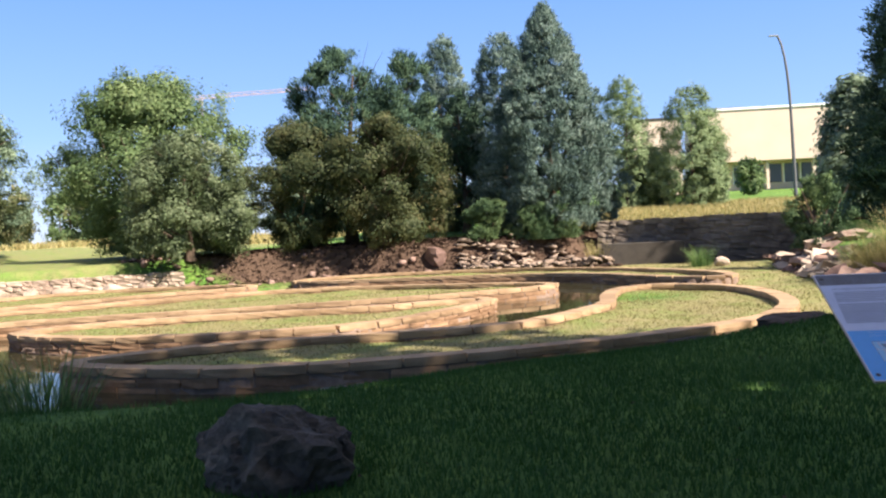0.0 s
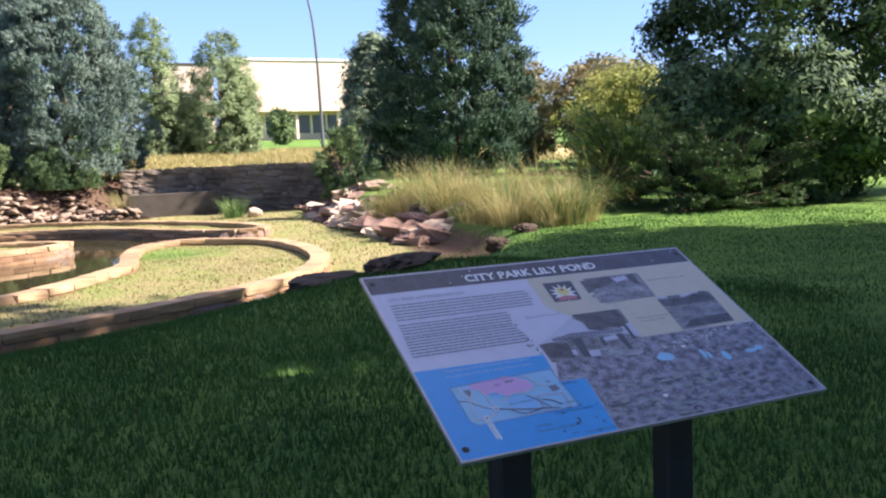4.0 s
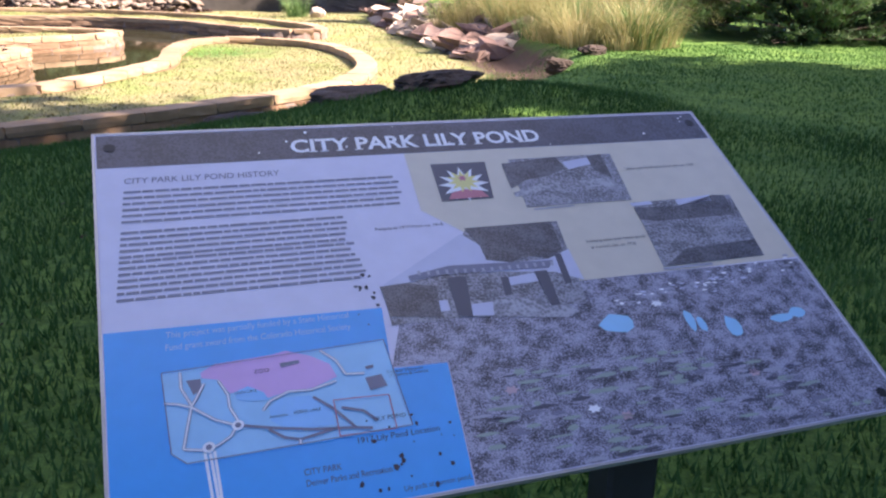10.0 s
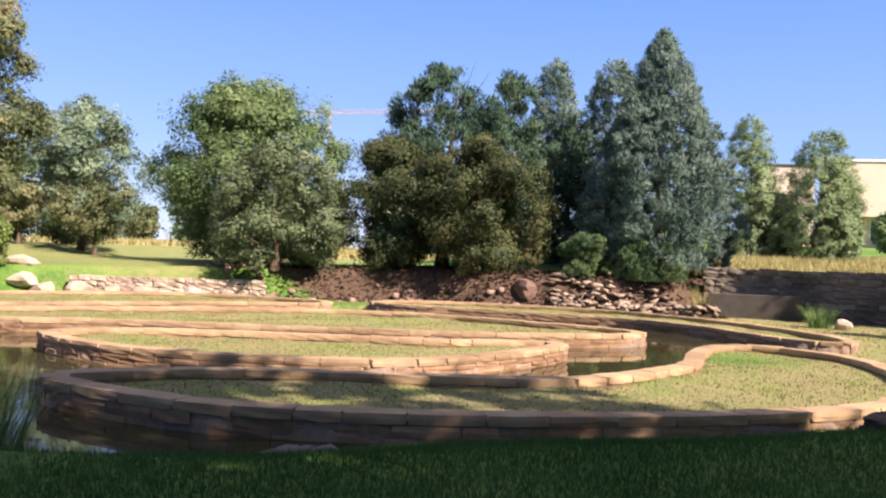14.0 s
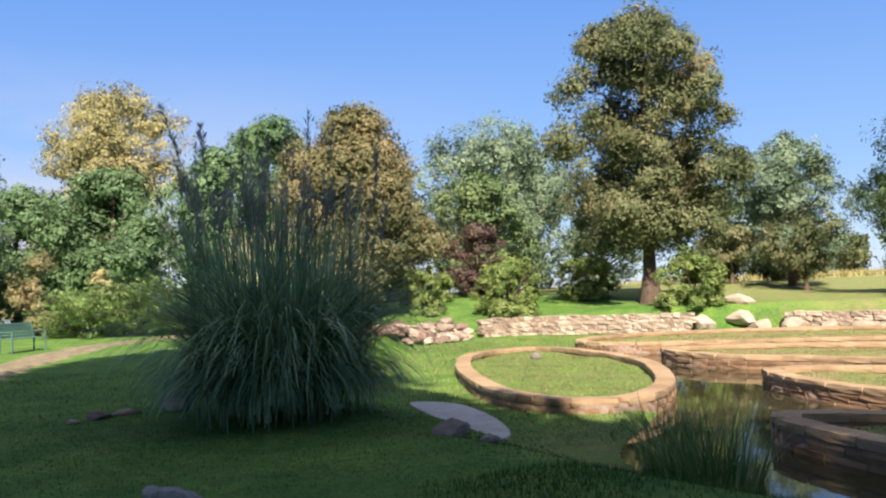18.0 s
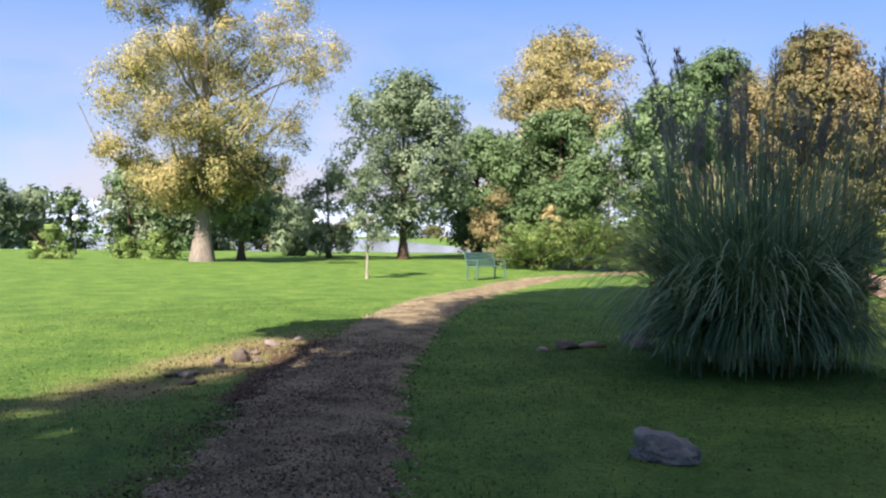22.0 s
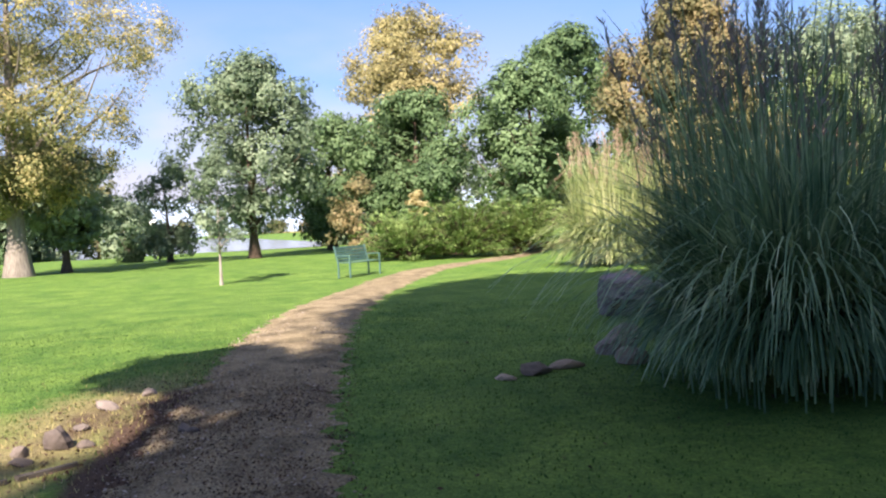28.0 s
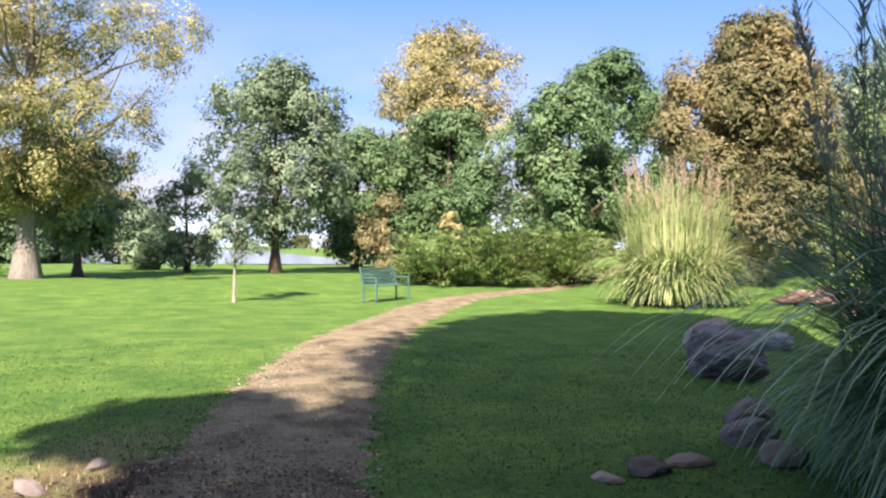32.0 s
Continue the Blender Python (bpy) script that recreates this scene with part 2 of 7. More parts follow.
def path_material():
    m, n, l, b = material("gravel_path", 0.92, 0.15)
    fine = noise_node(n, l, 60.0, 8, "World", rough=0.75)
    chips = n.new("ShaderNodeTexVoronoi")
    chips.inputs["Scale"].default_value = 38
    g = n.new("ShaderNodeNewGeometry")
    l.new(g.outputs["Position"], chips.inputs["Vector"])
    mid = noise_node(n, l, 2.2, 6, "World", rough=0.65)
    r = ramp_node(n, [(0.25, (0.115, 0.094, 0.058)), (0.5, (0.39, 0.33, 0.21)), (0.8, (0.72, 0.63, 0.43))])
    l.new(fine.outputs["Fac"], r.inputs["Fac"])
    # broad blotches vary the tone and imitate dappled shade on the path
    r2 = ramp_node(n, [(0.36, (0.34, 0.33, 0.31)), (0.5, (0.78, 0.76, 0.73)), (0.62, (1.0, 0.99, 0.96))])
    l.new(mid.outputs["Fac"], r2.inputs["Fac"])
    col = mix_node(n, l, 0.85, r.outputs["Color"], r2.outputs["Color"], "MULTIPLY")
    chip = ramp_node(n, [(0.0, (1.0, 0.97, 0.92)), (0.35, (0.75, 0.70, 0.66)), (0.8, (0.4, 0.36, 0.33))])
    l.new(chips.outputs["Distance"], chip.inputs["Fac"])
    col = mix_node(n, l, 0.6, col, chip.outputs["Color"], "MULTIPLY")
    l.new(col, b.inputs["Base Color"])
    hs = mix_node(n, l, 0.5, fine.outputs["Fac"], chips.outputs["Distance"])
    bump(n, l, b, hs, 0.9, 0.04)
    return m


def water_material(name, body, rough, ripple):
    m, n, l, b = material(name, rough, 0.5)
    b.inputs["Base Color"].default_value = (*body, 1)
    b.inputs["IOR"].default_value = 1.33
    nz = noise_node(n, l, 1.6, 3, "World", stretch=(1, 1.6, 1))
    bump(n, l, b, nz.outputs["Fac"], ripple, 0.02)
    return m


def bark_material(name, lo, hi, scale=5.0):
    m, n, l, b = material(name, 0.9, 0.15)
    nz = noise_node(n, l, scale, 8, "World", stretch=(3.0, 3.0, 0.5), rough=0.7)
    r = ramp_node(n, [(0.3, lo), (0.7, hi)])
    l.new(nz.outputs["Fac"], r.inputs["Fac"])
    l.new(r.outputs["Color"], b.inputs["Base Color"])
    bump(n, l, b, nz.outputs["Fac"], 0.8, 0.05)
    return m


M_path = path_material()
M_pond = water_material("pond_water", (0.035, 0.032, 0.015), 0.03, 0.08)
M_lake = water_material("lake_water", (0.12, 0.13, 0.115), 0.14, 0.25)
M_stone = stone_material("red_sandstone", [(0.15, (0.1751, 0.1003, 0.053)), (0.5, (0.337, 0.2065, 0.1143)), (0.85, (0.464, 0.3102, 0.1799))], 4.0, 0.85, 0.5, 0.3)
M_coping = stone_material("sandstone_coping", [(0.1, (0.2714, 0.1768, 0.0974)), (0.5, (0.4334, 0.2992, 0.1693)), (0.9, (0.5253, 0.3867, 0.2328))], 3.0, 0.8, 0.35, 0.2)
M_mortar = stone_material("old_mortar", [(0.2, (0.20, 0.14, 0.10)), (0.7, (0.40, 0.30, 0.23))], 9.0, 0.95, 0.6, 0.05)
M_rock = stone_material("grey_boulder", [(0.2, (0.0562, 0.0456, 0.0352)), (0.48, (0.175, 0.144, 0.11)), (0.68, (0.375, 0.312, 0.242)), (0.9, (0.65, 0.564, 0.44))], 7.0, 0.9, 1.0, 0.15)
M_midrock = stone_material("grey_brown_boulder", [(0.1, (0.09, 0.075, 0.065)), (0.5, (0.24, 0.20, 0.17)), (0.9, (0.44, 0.38, 0.33))], 5.0, 0.9, 0.9, 0.25)
M_palerock = stone_material("pale_limestone", [(0.1, (0.22, 0.21, 0.19)), (0.5, (0.50, 0.48, 0.44)), (0.9, (0.74, 0.71, 0.66))], 6.0, 0.9, 0.9, 0.1)
M_pinkrock = stone_material("pinkish_grey_boulder", [(0.1, (0.10, 0.08, 0.08)), (0.45, (0.26, 0.21, 0.21)), (0.75, (0.42, 0.36, 0.36)), (0.95, (0.62, 0.56, 0.54))], 6.0, 0.9, 1.0, 0.1)
M_tanrock = stone_material("tan_fieldstone", [(0.1, (0.221, 0.1615, 0.119)), (0.5, (0.425, 0.3315, 0.2465)), (0.9, (0.561, 0.4675, 0.3655))], 3.0, 0.88, 0.7)
M_redrock = stone_material("red_fieldstone", [(0.1, (0.1275, 0.075, 0.06)), (0.5, (0.2475, 0.1575, 0.12)), (0.9, (0.36, 0.255, 0.2025))], 3.0, 0.88, 0.7)
M_darkwall = stone_material("dark_weathered_stone", [(0.1, (0.10, 0.08, 0.06)), (0.5, (0.20, 0.16, 0.12)), (0.9, (0.32, 0.26, 0.20))], 3.0, 0.9, 0.7)
# brown rock whose base colour is darkened for the mound's shade on it
M_brownrock = stone_material("shaded_brown_rock", [(0.1, (0.04, 0.028, 0.02)), (0.5, (0.10, 0.072, 0.052)), (0.9, (0.19, 0.145, 0.11))], 7.0, 0.9, 1.0, 0.2)
# stained concrete, its colour darkened further for shade on the basin wall
M_concrete = stone_material("stained_shaded_concrete", [(0.1, (0.0605, 0.0524, 0.0423)), (0.6, (0.1088, 0.0947, 0.0766))], 2.0, 0.9, 0.3, 0.1)
M_slab = stone_material("pale_concrete", [(0.1, (0.42, 0.40, 0.37)), (0.6, (0.66, 0.63, 0.58))], 3.0, 0.9, 0.3, 0.1)
M_bark = bark_material("brown_bark", (0.05, 0.035, 0.025), (0.17, 0.12, 0.085))
M_midbark = bark_material("grey_brown_bark", (0.13, 0.11, 0.09), (0.34, 0.30, 0.25))
M_palebark = bark_material("pale_grey_bark", (0.20, 0.17, 0.14), (0.46, 0.42, 0.36))
G1 = [(0.1, (0.022, 0.048, 0.012)), (0.45, (0.062, 0.115, 0.028)), (0.9, (0.13, 0.20, 0.055))]
M_leaf_green = leaf_material("green_leaves", [(0.1, (0.0441, 0.0776, 0.0298)), (0.45, (0.1166, 0.1769, 0.067)), (0.9, (0.2398, 0.3023, 0.1267))])
M_leaf_west = leaf_material("sunlit_green_leaves", [(0.1, (0.0416, 0.0819, 0.0361)), (0.45, (0.1107, 0.1833, 0.079)), (0.9, (0.2147, 0.312, 0.1459))])
M_leaf_oak = leaf_material("olive_brown_leaves", [(0.1, (0.022, 0.036, 0.015)), (0.45, (0.064, 0.084, 0.034)), (0.8, (0.125, 0.125, 0.052)), (1.0, (0.26, 0.165, 0.085))])
M_leaf_fresh = leaf_material("fresh_green_leaves", [(0.1, (0.0518, 0.0738, 0.0327)), (0.45, (0.1297, 0.1705, 0.082)), (0.9, (0.2593, 0.2954, 0.1638))])
M_leaf_olive = leaf_material("olive_leaves", [(0.1, (0.055, 0.0726, 0.0326)), (0.45, (0.1336, 0.1597, 0.0687)), (0.8, (0.2516, 0.2323, 0.1176)), (1.0, (0.4088, 0.2903, 0.1809))])
M_leaf_brown = leaf_material("turning_leaves", [(0.1, (0.07, 0.085, 0.04)), (0.4, (0.155, 0.155, 0.072)), (0.7, (0.265, 0.22, 0.105)), (1.0, (0.40, 0.30, 0.155))])
M_leaf_gold = leaf_material("golden_leaves", [(0.1, (0.1286, 0.1345, 0.0585)), (0.4, (0.3039, 0.2746, 0.1169)), (0.75, (0.5026, 0.4325, 0.2104)), (1.0, (0.6375, 0.5494, 0.3156))], spread=0.22)
M_leaf_poplar = leaf_material("pale_poplar_leaves", [(0.1, (0.07, 0.115, 0.05)), (0.45, (0.185, 0.255, 0.115)), (0.9, (0.33, 0.40, 0.2))])
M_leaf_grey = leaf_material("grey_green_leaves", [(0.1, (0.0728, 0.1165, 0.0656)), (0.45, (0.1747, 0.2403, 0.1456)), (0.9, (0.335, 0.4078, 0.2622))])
M_leaf_blue = leaf_material("blue_juniper_foliage", [(0.1, (0.0366, 0.0634, 0.0499)), (0.45, (0.0976, 0.1525, 0.1185)), (0.9, (0.2196, 0.2807, 0.2245))], 0.7, 0.15, 0.8)
M_leaf_dark = leaf_material("dark_conifer_needles", [(0.1, (0.0212, 0.0444, 0.0226)), (0.5, (0.0666, 0.1183, 0.0528)), (0.9, (0.1595, 0.2212, 0.0848))], 0.7, 0.12, 0.8)
M_leaf_spruce = leaf_material("blue_black_needles", [(0.1, (0.0152, 0.0344, 0.0234)), (0.5, (0.0478, 0.0915, 0.0546)), (0.9, (0.1145, 0.1709, 0.0878))], 0.7, 0.12, 0.8)
M_leaf_bush = leaf_material("juniper_bush_foliage", [(0.1, (0.0535, 0.1073, 0.0268)), (0.45, (0.1472, 0.2357, 0.067)), (0.9, (0.3348, 0.4284, 0.1472))], 0.7, 0.15, 1.2)
M_leaf_mound = leaf_material("mounded_juniper_foliage", [(0.1, (0.0476, 0.0844, 0.0198)), (0.45, (0.1309, 0.1855, 0.0496)), (0.9, (0.2976, 0.3372, 0.1091))], 0.7, 0.15, 1.2)
M_leaf_shade = leaf_material("shade_tree_leaves", G1, 0.6, 0.06)
M_leaf_goldgreen = leaf_material("yellowing_cottonwood_leaves", [(0.1, (0.085, 0.12, 0.048)), (0.42, (0.24, 0.245, 0.10)), (0.7, (0.49, 0.41, 0.175)), (1.0, (0.60, 0.55, 0.30))], spread=0.3)
M_leaf_yellow = leaf_material("yellow_green_leaves", [(0.1, (0.13, 0.16, 0.04)), (0.45, (0.32, 0.35, 0.09)), (0.9, (0.55, 0.52, 0.16))])
M_leaf_purple = leaf_material("purple_leaves", [(0.1, (0.0558, 0.0372, 0.0335)), (0.5, (0.1392, 0.093, 0.0744)), (0.9, (0.2604, 0.186, 0.1308))])
# leaves of the shaded clump; the palest stops are painted highlight streaks
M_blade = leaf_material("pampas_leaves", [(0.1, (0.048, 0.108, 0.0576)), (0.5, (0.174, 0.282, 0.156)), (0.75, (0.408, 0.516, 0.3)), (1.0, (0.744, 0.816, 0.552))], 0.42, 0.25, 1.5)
# lit copy of the pampas leaves, coloured lighter for the clump in sun
M_blade_lit = leaf_material("sunlit_pampas_leaves", [(0.1, (0.134, 0.2016, 0.0669)), (0.5, (0.325, 0.3849, 0.153)), (0.9, (0.6375, 0.6375, 0.3443))], 0.5, 0.3, 1.5)
M_plume = leaf_material("grey_plumes", [(0.1, (0.143, 0.1235, 0.117)), (0.5, (0.273, 0.234, 0.2145)), (0.9, (0.403, 0.351, 0.3185))], 0.9, 0.3, 1.5)
M_plume_pink = leaf_material("pink_tan_plumes", [(0.1, (0.276, 0.1725, 0.1265)), (0.5, (0.483, 0.3335, 0.253)), (0.9, (0.667, 0.5175, 0.4025))], 0.9, 0.3, 1.5)
M_turf = leaf_material("turf_blades", [(0.1, (0.031, 0.0803, 0.0164)), (0.45, (0.0493, 0.1168, 0.0247)), (0.85, (0.0803, 0.1606, 0.0374)), (1.0, (0.1232, 0.1825, 0.0603))], 0.5, 0.4, 0.5)
M_bedgrass = leaf_material("patchy_bed_grass", [(0.1, (0.12, 0.10, 0.045)), (0.4, (0.21, 0.19, 0.07)), (0.75, (0.27, 0.27, 0.10)), (1.0, (0.38, 0.32, 0.17))], 0.6, 0.3, 1.2)
M_straw = leaf_material("golden_grass_blades", [(0.1, (0.1105, 0.1275, 0.0382)), (0.4, (0.2805, 0.255, 0.0935)), (0.8, (0.476, 0.3995, 0.187)), (1.0, (0.578, 0.493, 0.2805))], 0.6, 0.3, 1.0)
M_reed = leaf_material("reed_blades", [(0.1, (0.039, 0.0878, 0.0292)), (0.5, (0.1073, 0.195, 0.0585)), (0.9, (0.2925, 0.3705, 0.1365))], 0.5, 0.25, 1.5)
# mulch brown lowered as well, for shade under the bank trees
M_mulch = leaf_material("shade_darkened_mulch", [(0.1, (0.03, 0.018, 0.012)), (0.5, (0.078, 0.048, 0.033)), (0.9, (0.156, 0.102, 0.072))], 0.9, 0.05, 2.0)
M_gravel = leaf_material("gravel_crumbs", [(0.1, (0.10, 0.08, 0.065)), (0.5, (0.27, 0.22, 0.17)), (0.9, (0.50, 0.43, 0.35))], 0.9, 0.0, 2.0)
M_white = plain_material("white_paint", (0.8, 0.8, 0.78), 0.5)
M_bench = plain_material("green_painted_steel", (0.07, 0.145, 0.125), 0.45, 0.0, 0.2)
M_black = plain_material("black_painted_steel", (0.02, 0.02, 0.022), 0.45, 0.0, 0.3)
M_steel = plain_material("galvanised_steel", (0.35, 0.36, 0.37), 0.45, 0.8)
M_mast = plain_material("weathered_grey_steel", (0.12, 0.12, 0.12), 0.6, 0.2)
M_globe = plain_material("milky_glass", (0.85, 0.85, 0.82), 0.25)
M_cream = plain_material("cream_wall_panel", (0.60, 0.47, 0.36), 0.8, 0, 0.06, 0.3)
M_glass = plain_material("dark_window_glass", (0.05, 0.06, 0.07), 0.08, 0, 0.1)
M_crane = plain_material("faded_red_crane_paint", (0.52, 0.38, 0.38), 0.6)
# slope colour that already holds the blue of haze
M_haze = plain_material("haze_blue_slope", (0.30, 0.38, 0.48), 1.0, 0, 0.12, 0.01, 0)


# ---- building blocks ----


def empty(name, x, y, z=0.0, label="", category="", group="", kind=""):
    o = new(name)
    o.location = (x, y, z)
    o.empty_display_size = 0.2
    return tagged(o, label, category, group, kind)


def mesh_from(name, verts, faces, mats, smooth=False):
    """A mesh from arrays: verts n x 3, faces m x 3 or m x 4."""
    verts, faces = np.asarray(verts, np.float32), np.asarray(faces, np.int32)
    me = bpy.data.meshes.new(name)
    k = faces.shape[1]
    me.vertices.add(len(verts))
    me.vertices.foreach_set("co", verts.ravel())
    me.loops.add(faces.size)
    me.loops.foreach_set("vertex_index", faces.ravel())
    me.polygons.add(len(faces))
    me.polygons.foreach_set("loop_start", np.arange(len(faces), dtype=np.int32) * k)
    if smooth:
        me.polygons.foreach_set("use_smooth", np.ones(len(faces), bool))
    me.update(calc_edges=True)
    for m in mats if isinstance(mats, (list, tuple)) else [mats]:
        me.materials.append(m)
    return me


def mesh_part(name, me, parent=None, label="", m=None):
    o = new(name, me)
    if parent is not None:
        o.parent = parent
    if m is not None:
        o.matrix_basis = m
    return tagged(o, label)


def part(name, bm, mat, parent=None, label="", smooth=False, m=None):
    me = bpy.data.meshes.new(name)
    bm.to_mesh(me)
    bm.free()
    me.materials.append(mat)
    if smooth:
        me.polygons.foreach_set("use_smooth", np.ones(len(me.polygons), bool))
    return mesh_part(name, me, parent, label, m)


def box_bm(sx, sy, sz, at=(0, 0, 0), bevel=0.0, turn=None, bm=None):
    bm = bm or bmesh.new()
    m = Matrix.Translation(at) @ (turn or Matrix.Identity(4)) @ Matrix.Diagonal((sx, sy, sz, 1))
    r = bmesh.ops.create_cube(bm, size=1.0, matrix=m)
    if bevel:
        es = list({e for v in r["verts"] for e in v.link_edges})
        bmesh.ops.bevel(bm, geom=es, offset=bevel, segments=1, affect="EDGES")
    return bm


def tube(points, radii, sides=7):
    """Vertices and quads of a tapered tube along points."""
    pts = np.asarray(points, float)
    d = np.gradient(pts, axis=0)
    d /= np.linalg.norm(d, axis=1, keepdims=True) + 1e-9
    ref = np.where(np.abs(d[:, 2:3]) > 0.9, np.array([[1.0, 0, 0]]), np.array([[0, 0, 1.0]]))
    u = np.cross(d, ref)
    u /= np.linalg.norm(u, axis=1, keepdims=True) + 1e-9
    v = np.cross(d, u)
    a = np.linspace(0, 2 * np.pi, sides, endpoint=False)
    ring = pts[:, None] + np.asarray(radii)[:, None, None] * (np.cos(a)[None, :, None] * u[:, None] + np.sin(a)[None, :, None] * v[:, None])
    n = len(pts)
    i, j = np.meshgrid(np.arange(n - 1), np.arange(sides), indexing="ij")
    q = np.stack([i * sides + j, i * sides + (j + 1) % sides, (i + 1) * sides + (j + 1) % sides, (i + 1) * sides + j], -1).reshape(-1, 4)
    return ring.reshape(-1, 3), q


def join(pieces):
    vs, fs, at = [], [], 0
    for v, f in pieces:
        vs.append(v), fs.append(f + at)
        at += len(v)
    return np.concatenate(vs), np.concatenate(fs)


def spline(points, n, closed=False):
    """A smooth curve (Catmull-Rom) through a few points, n steps each."""
    p = np.asarray(points, float)
    k = len(p)
    out = []
    for i in range(k if closed else k - 1):
        if closed:
            a, b, c, d = p[i - 1], p[i], p[(i + 1) % k], p[(i + 2) % k]
        else:
            a, b, c, d = p[max(i - 1, 0)], p[i], p[i + 1], p[min(i + 2, k - 1)]
        for t in np.arange(n) / n:
            out.append(0.5 * (2 * b + (c - a) * t + (2 * a - 5 * b + 4 * c - d) * t**2 + (3 * b - a - 3 * c + d) * t**3))
    if not closed:
        out.append(p[-1])
    return np.array(out)


def even(curve, step):
    """The same closed curve with points at even steps."""
    c = np.vstack([curve, curve[:1]])
    s = np.r_[0, np.cumsum(np.linalg.norm(np.diff(c, axis=0), axis=1))]
    n = max(8, int(round(s[-1] / step)))
    at = np.linspace(0, s[-1], n, endpoint=False)
    return np.stack([np.interp(at, s, c[:, 0]), np.interp(at, s, c[:, 1])], 1)


def inside(poly, x, y):
    hit = np.zeros(x.shape, bool)
    for (x1, y1), (x2, y2) in zip(poly, np.roll(poly, -1, 0)):
        if y1 != y2:
            hit ^= ((y1 > y) != (y2 > y)) & (x < (x2 - x1) * (y - y1) / (y2 - y1) + x1)
    return hit


def edge_distance(poly, x, y, closed=True):
    best = np.full(x.shape, 1e9)
    ends = np.roll(poly, -1, 0) if closed else poly[1:]
    for (x1, y1), (x2, y2) in zip(poly, ends):
        dx, dy = x2 - x1, y2 - y1
        t = np.clip(((x - x1) * dx + (y - y1) * dy) / (dx * dx + dy * dy + 1e-9), 0, 1)
        best = np.minimum(best, np.hypot(x - x1 - t * dx, y - y1 - t * dy))
    return best


def smoothstep(a, b, v):
    t = np.clip((v - a) / (b - a), 0, 1)
    return t * t * (3 - 2 * t)


# ---- plan of the pond garden ----
RIM = -0.20
WATER = -0.52
RINGS = {
    "front": [(-5.5, 9.9), (-4.3, 9.1), (-2.4, 8.7), (0.0, 9.1), (2.5, 10.2), (4.5, 11.5), (5.8, 13.6), (6.3, 16.2), (6.1, 18.4), (4.9, 19.9), (3.7, 19.3), (3.1, 17.4), (2.7, 15.2), (1.1, 12.7), (-0.6, 12.0), (-3.7, 11.3)],
    "blade": [(-9.0, 14.6), (-7.4, 13.4), (-5.4, 12.9), (-3.4, 13.0), (-1.9, 13.5), (-0.6, 15.2), (0.45, 17.7), (-0.2, 18.0), (-1.8, 17.3), (-4.0, 16.9), (-6.3, 16.6), (-8.5, 15.8)],
    "middle": [(-14.3, 17.8), (-12.2, 16.9), (-9.8, 17.6), (-7.0, 18.2), (-3.3, 19.0), (0.0, 20.2), (2.0, 21.5), (1.9, 22.7), (-0.3, 23.7), (-2.9, 24.9), (-5.4, 25.2), (-7.9, 24.3), (-11.6, 21.8), (-13.8, 19.6)],
    "north": [(-7.0, 30.6), (-5.5, 29.5), (-1.5, 28.7), (2.0, 27.8), (4.0, 26.0), (5.2, 23.6), (6.3, 22.2), (7.2, 22.3), (7.2, 24.4), (5.7, 28.0), (2.3, 31.8), (-2.0, 33.2), (-5.9, 32.7)],
    "west": [(-19.2, 19.4), (-17.2, 18.7), (-15.6, 20.5), (-13.4, 23.3), (-10.7, 26.1), (-8.2, 28.2), (-9.0, 29.7), (-12.0, 30.4), (-15.1, 30.1), (-18.2, 26.8), (-20.0, 22.8)],
    "oval": [(-15.1, 11.8), (-12.4, 10.1), (-9.9, 9.0), (-8.3, 9.2), (-8.2, 10.2), (-9.4, 12.1), (-12.3, 14.7), (-15.4, 16.1), (-17.7, 16.2), (-17.4, 13.9)],
}
CURVES = {k: even(spline(v, 12, True), 0.25) for k, v in RINGS.items()}
POND = spline([(-4.2, 7.5), (-1.8, 7.6), (1.0, 9.2), (3.6, 11.4), (5.0, 15.0), (5.6, 19.4), (6.3, 22.4), (5.8, 26.0), (3.0, 30.0), (-3.0, 31.5), (-7.2, 30.4), (-9.0, 29.3), (-13.0, 28.5), (-17.0, 25.0), (-19.0, 20.5), (-16.6, 17.6), (-12.4, 15.2), (-9.4, 12.6), (-7.7, 10.3), (-6.0, 7.9)], 5, True)
APRON = spline([(-12.0, 7.0), (-8.5, 6.0), (-5.0, 5.8), (-2.0, 6.4), (1.0, 7.6), (3.5, 8.8), (5.4, 9.8), (7.6, 11.6), (8.6, 14.5), (9.4, 19.0), (10.6, 27.0), (12.9, 33.7), (9.2, 35.5), (5.6, 36.2), (3.6, 34.9), (0.0, 34.4), (-8.0, 34.2), (-14.0, 32.0), (-19.0, 29.0), (-23.5, 25.5), (-26.0, 21.0), (-24.0, 16.5), (-19.0, 11.5), (-15.5, 8.6)], 5, True)
PATH_LINE = spline([(9.0, -1.6), (2.0, -1.45), (-4.5, -0.4), (-8.5, -0.09), (-12.2, 0.62), (-16.0, 1.52), (-21.0, 3.22), (-25.5, 5.2), (-30.0, 8.0), (-36.0, 13.0), (-42.0, 19.0)], 6)


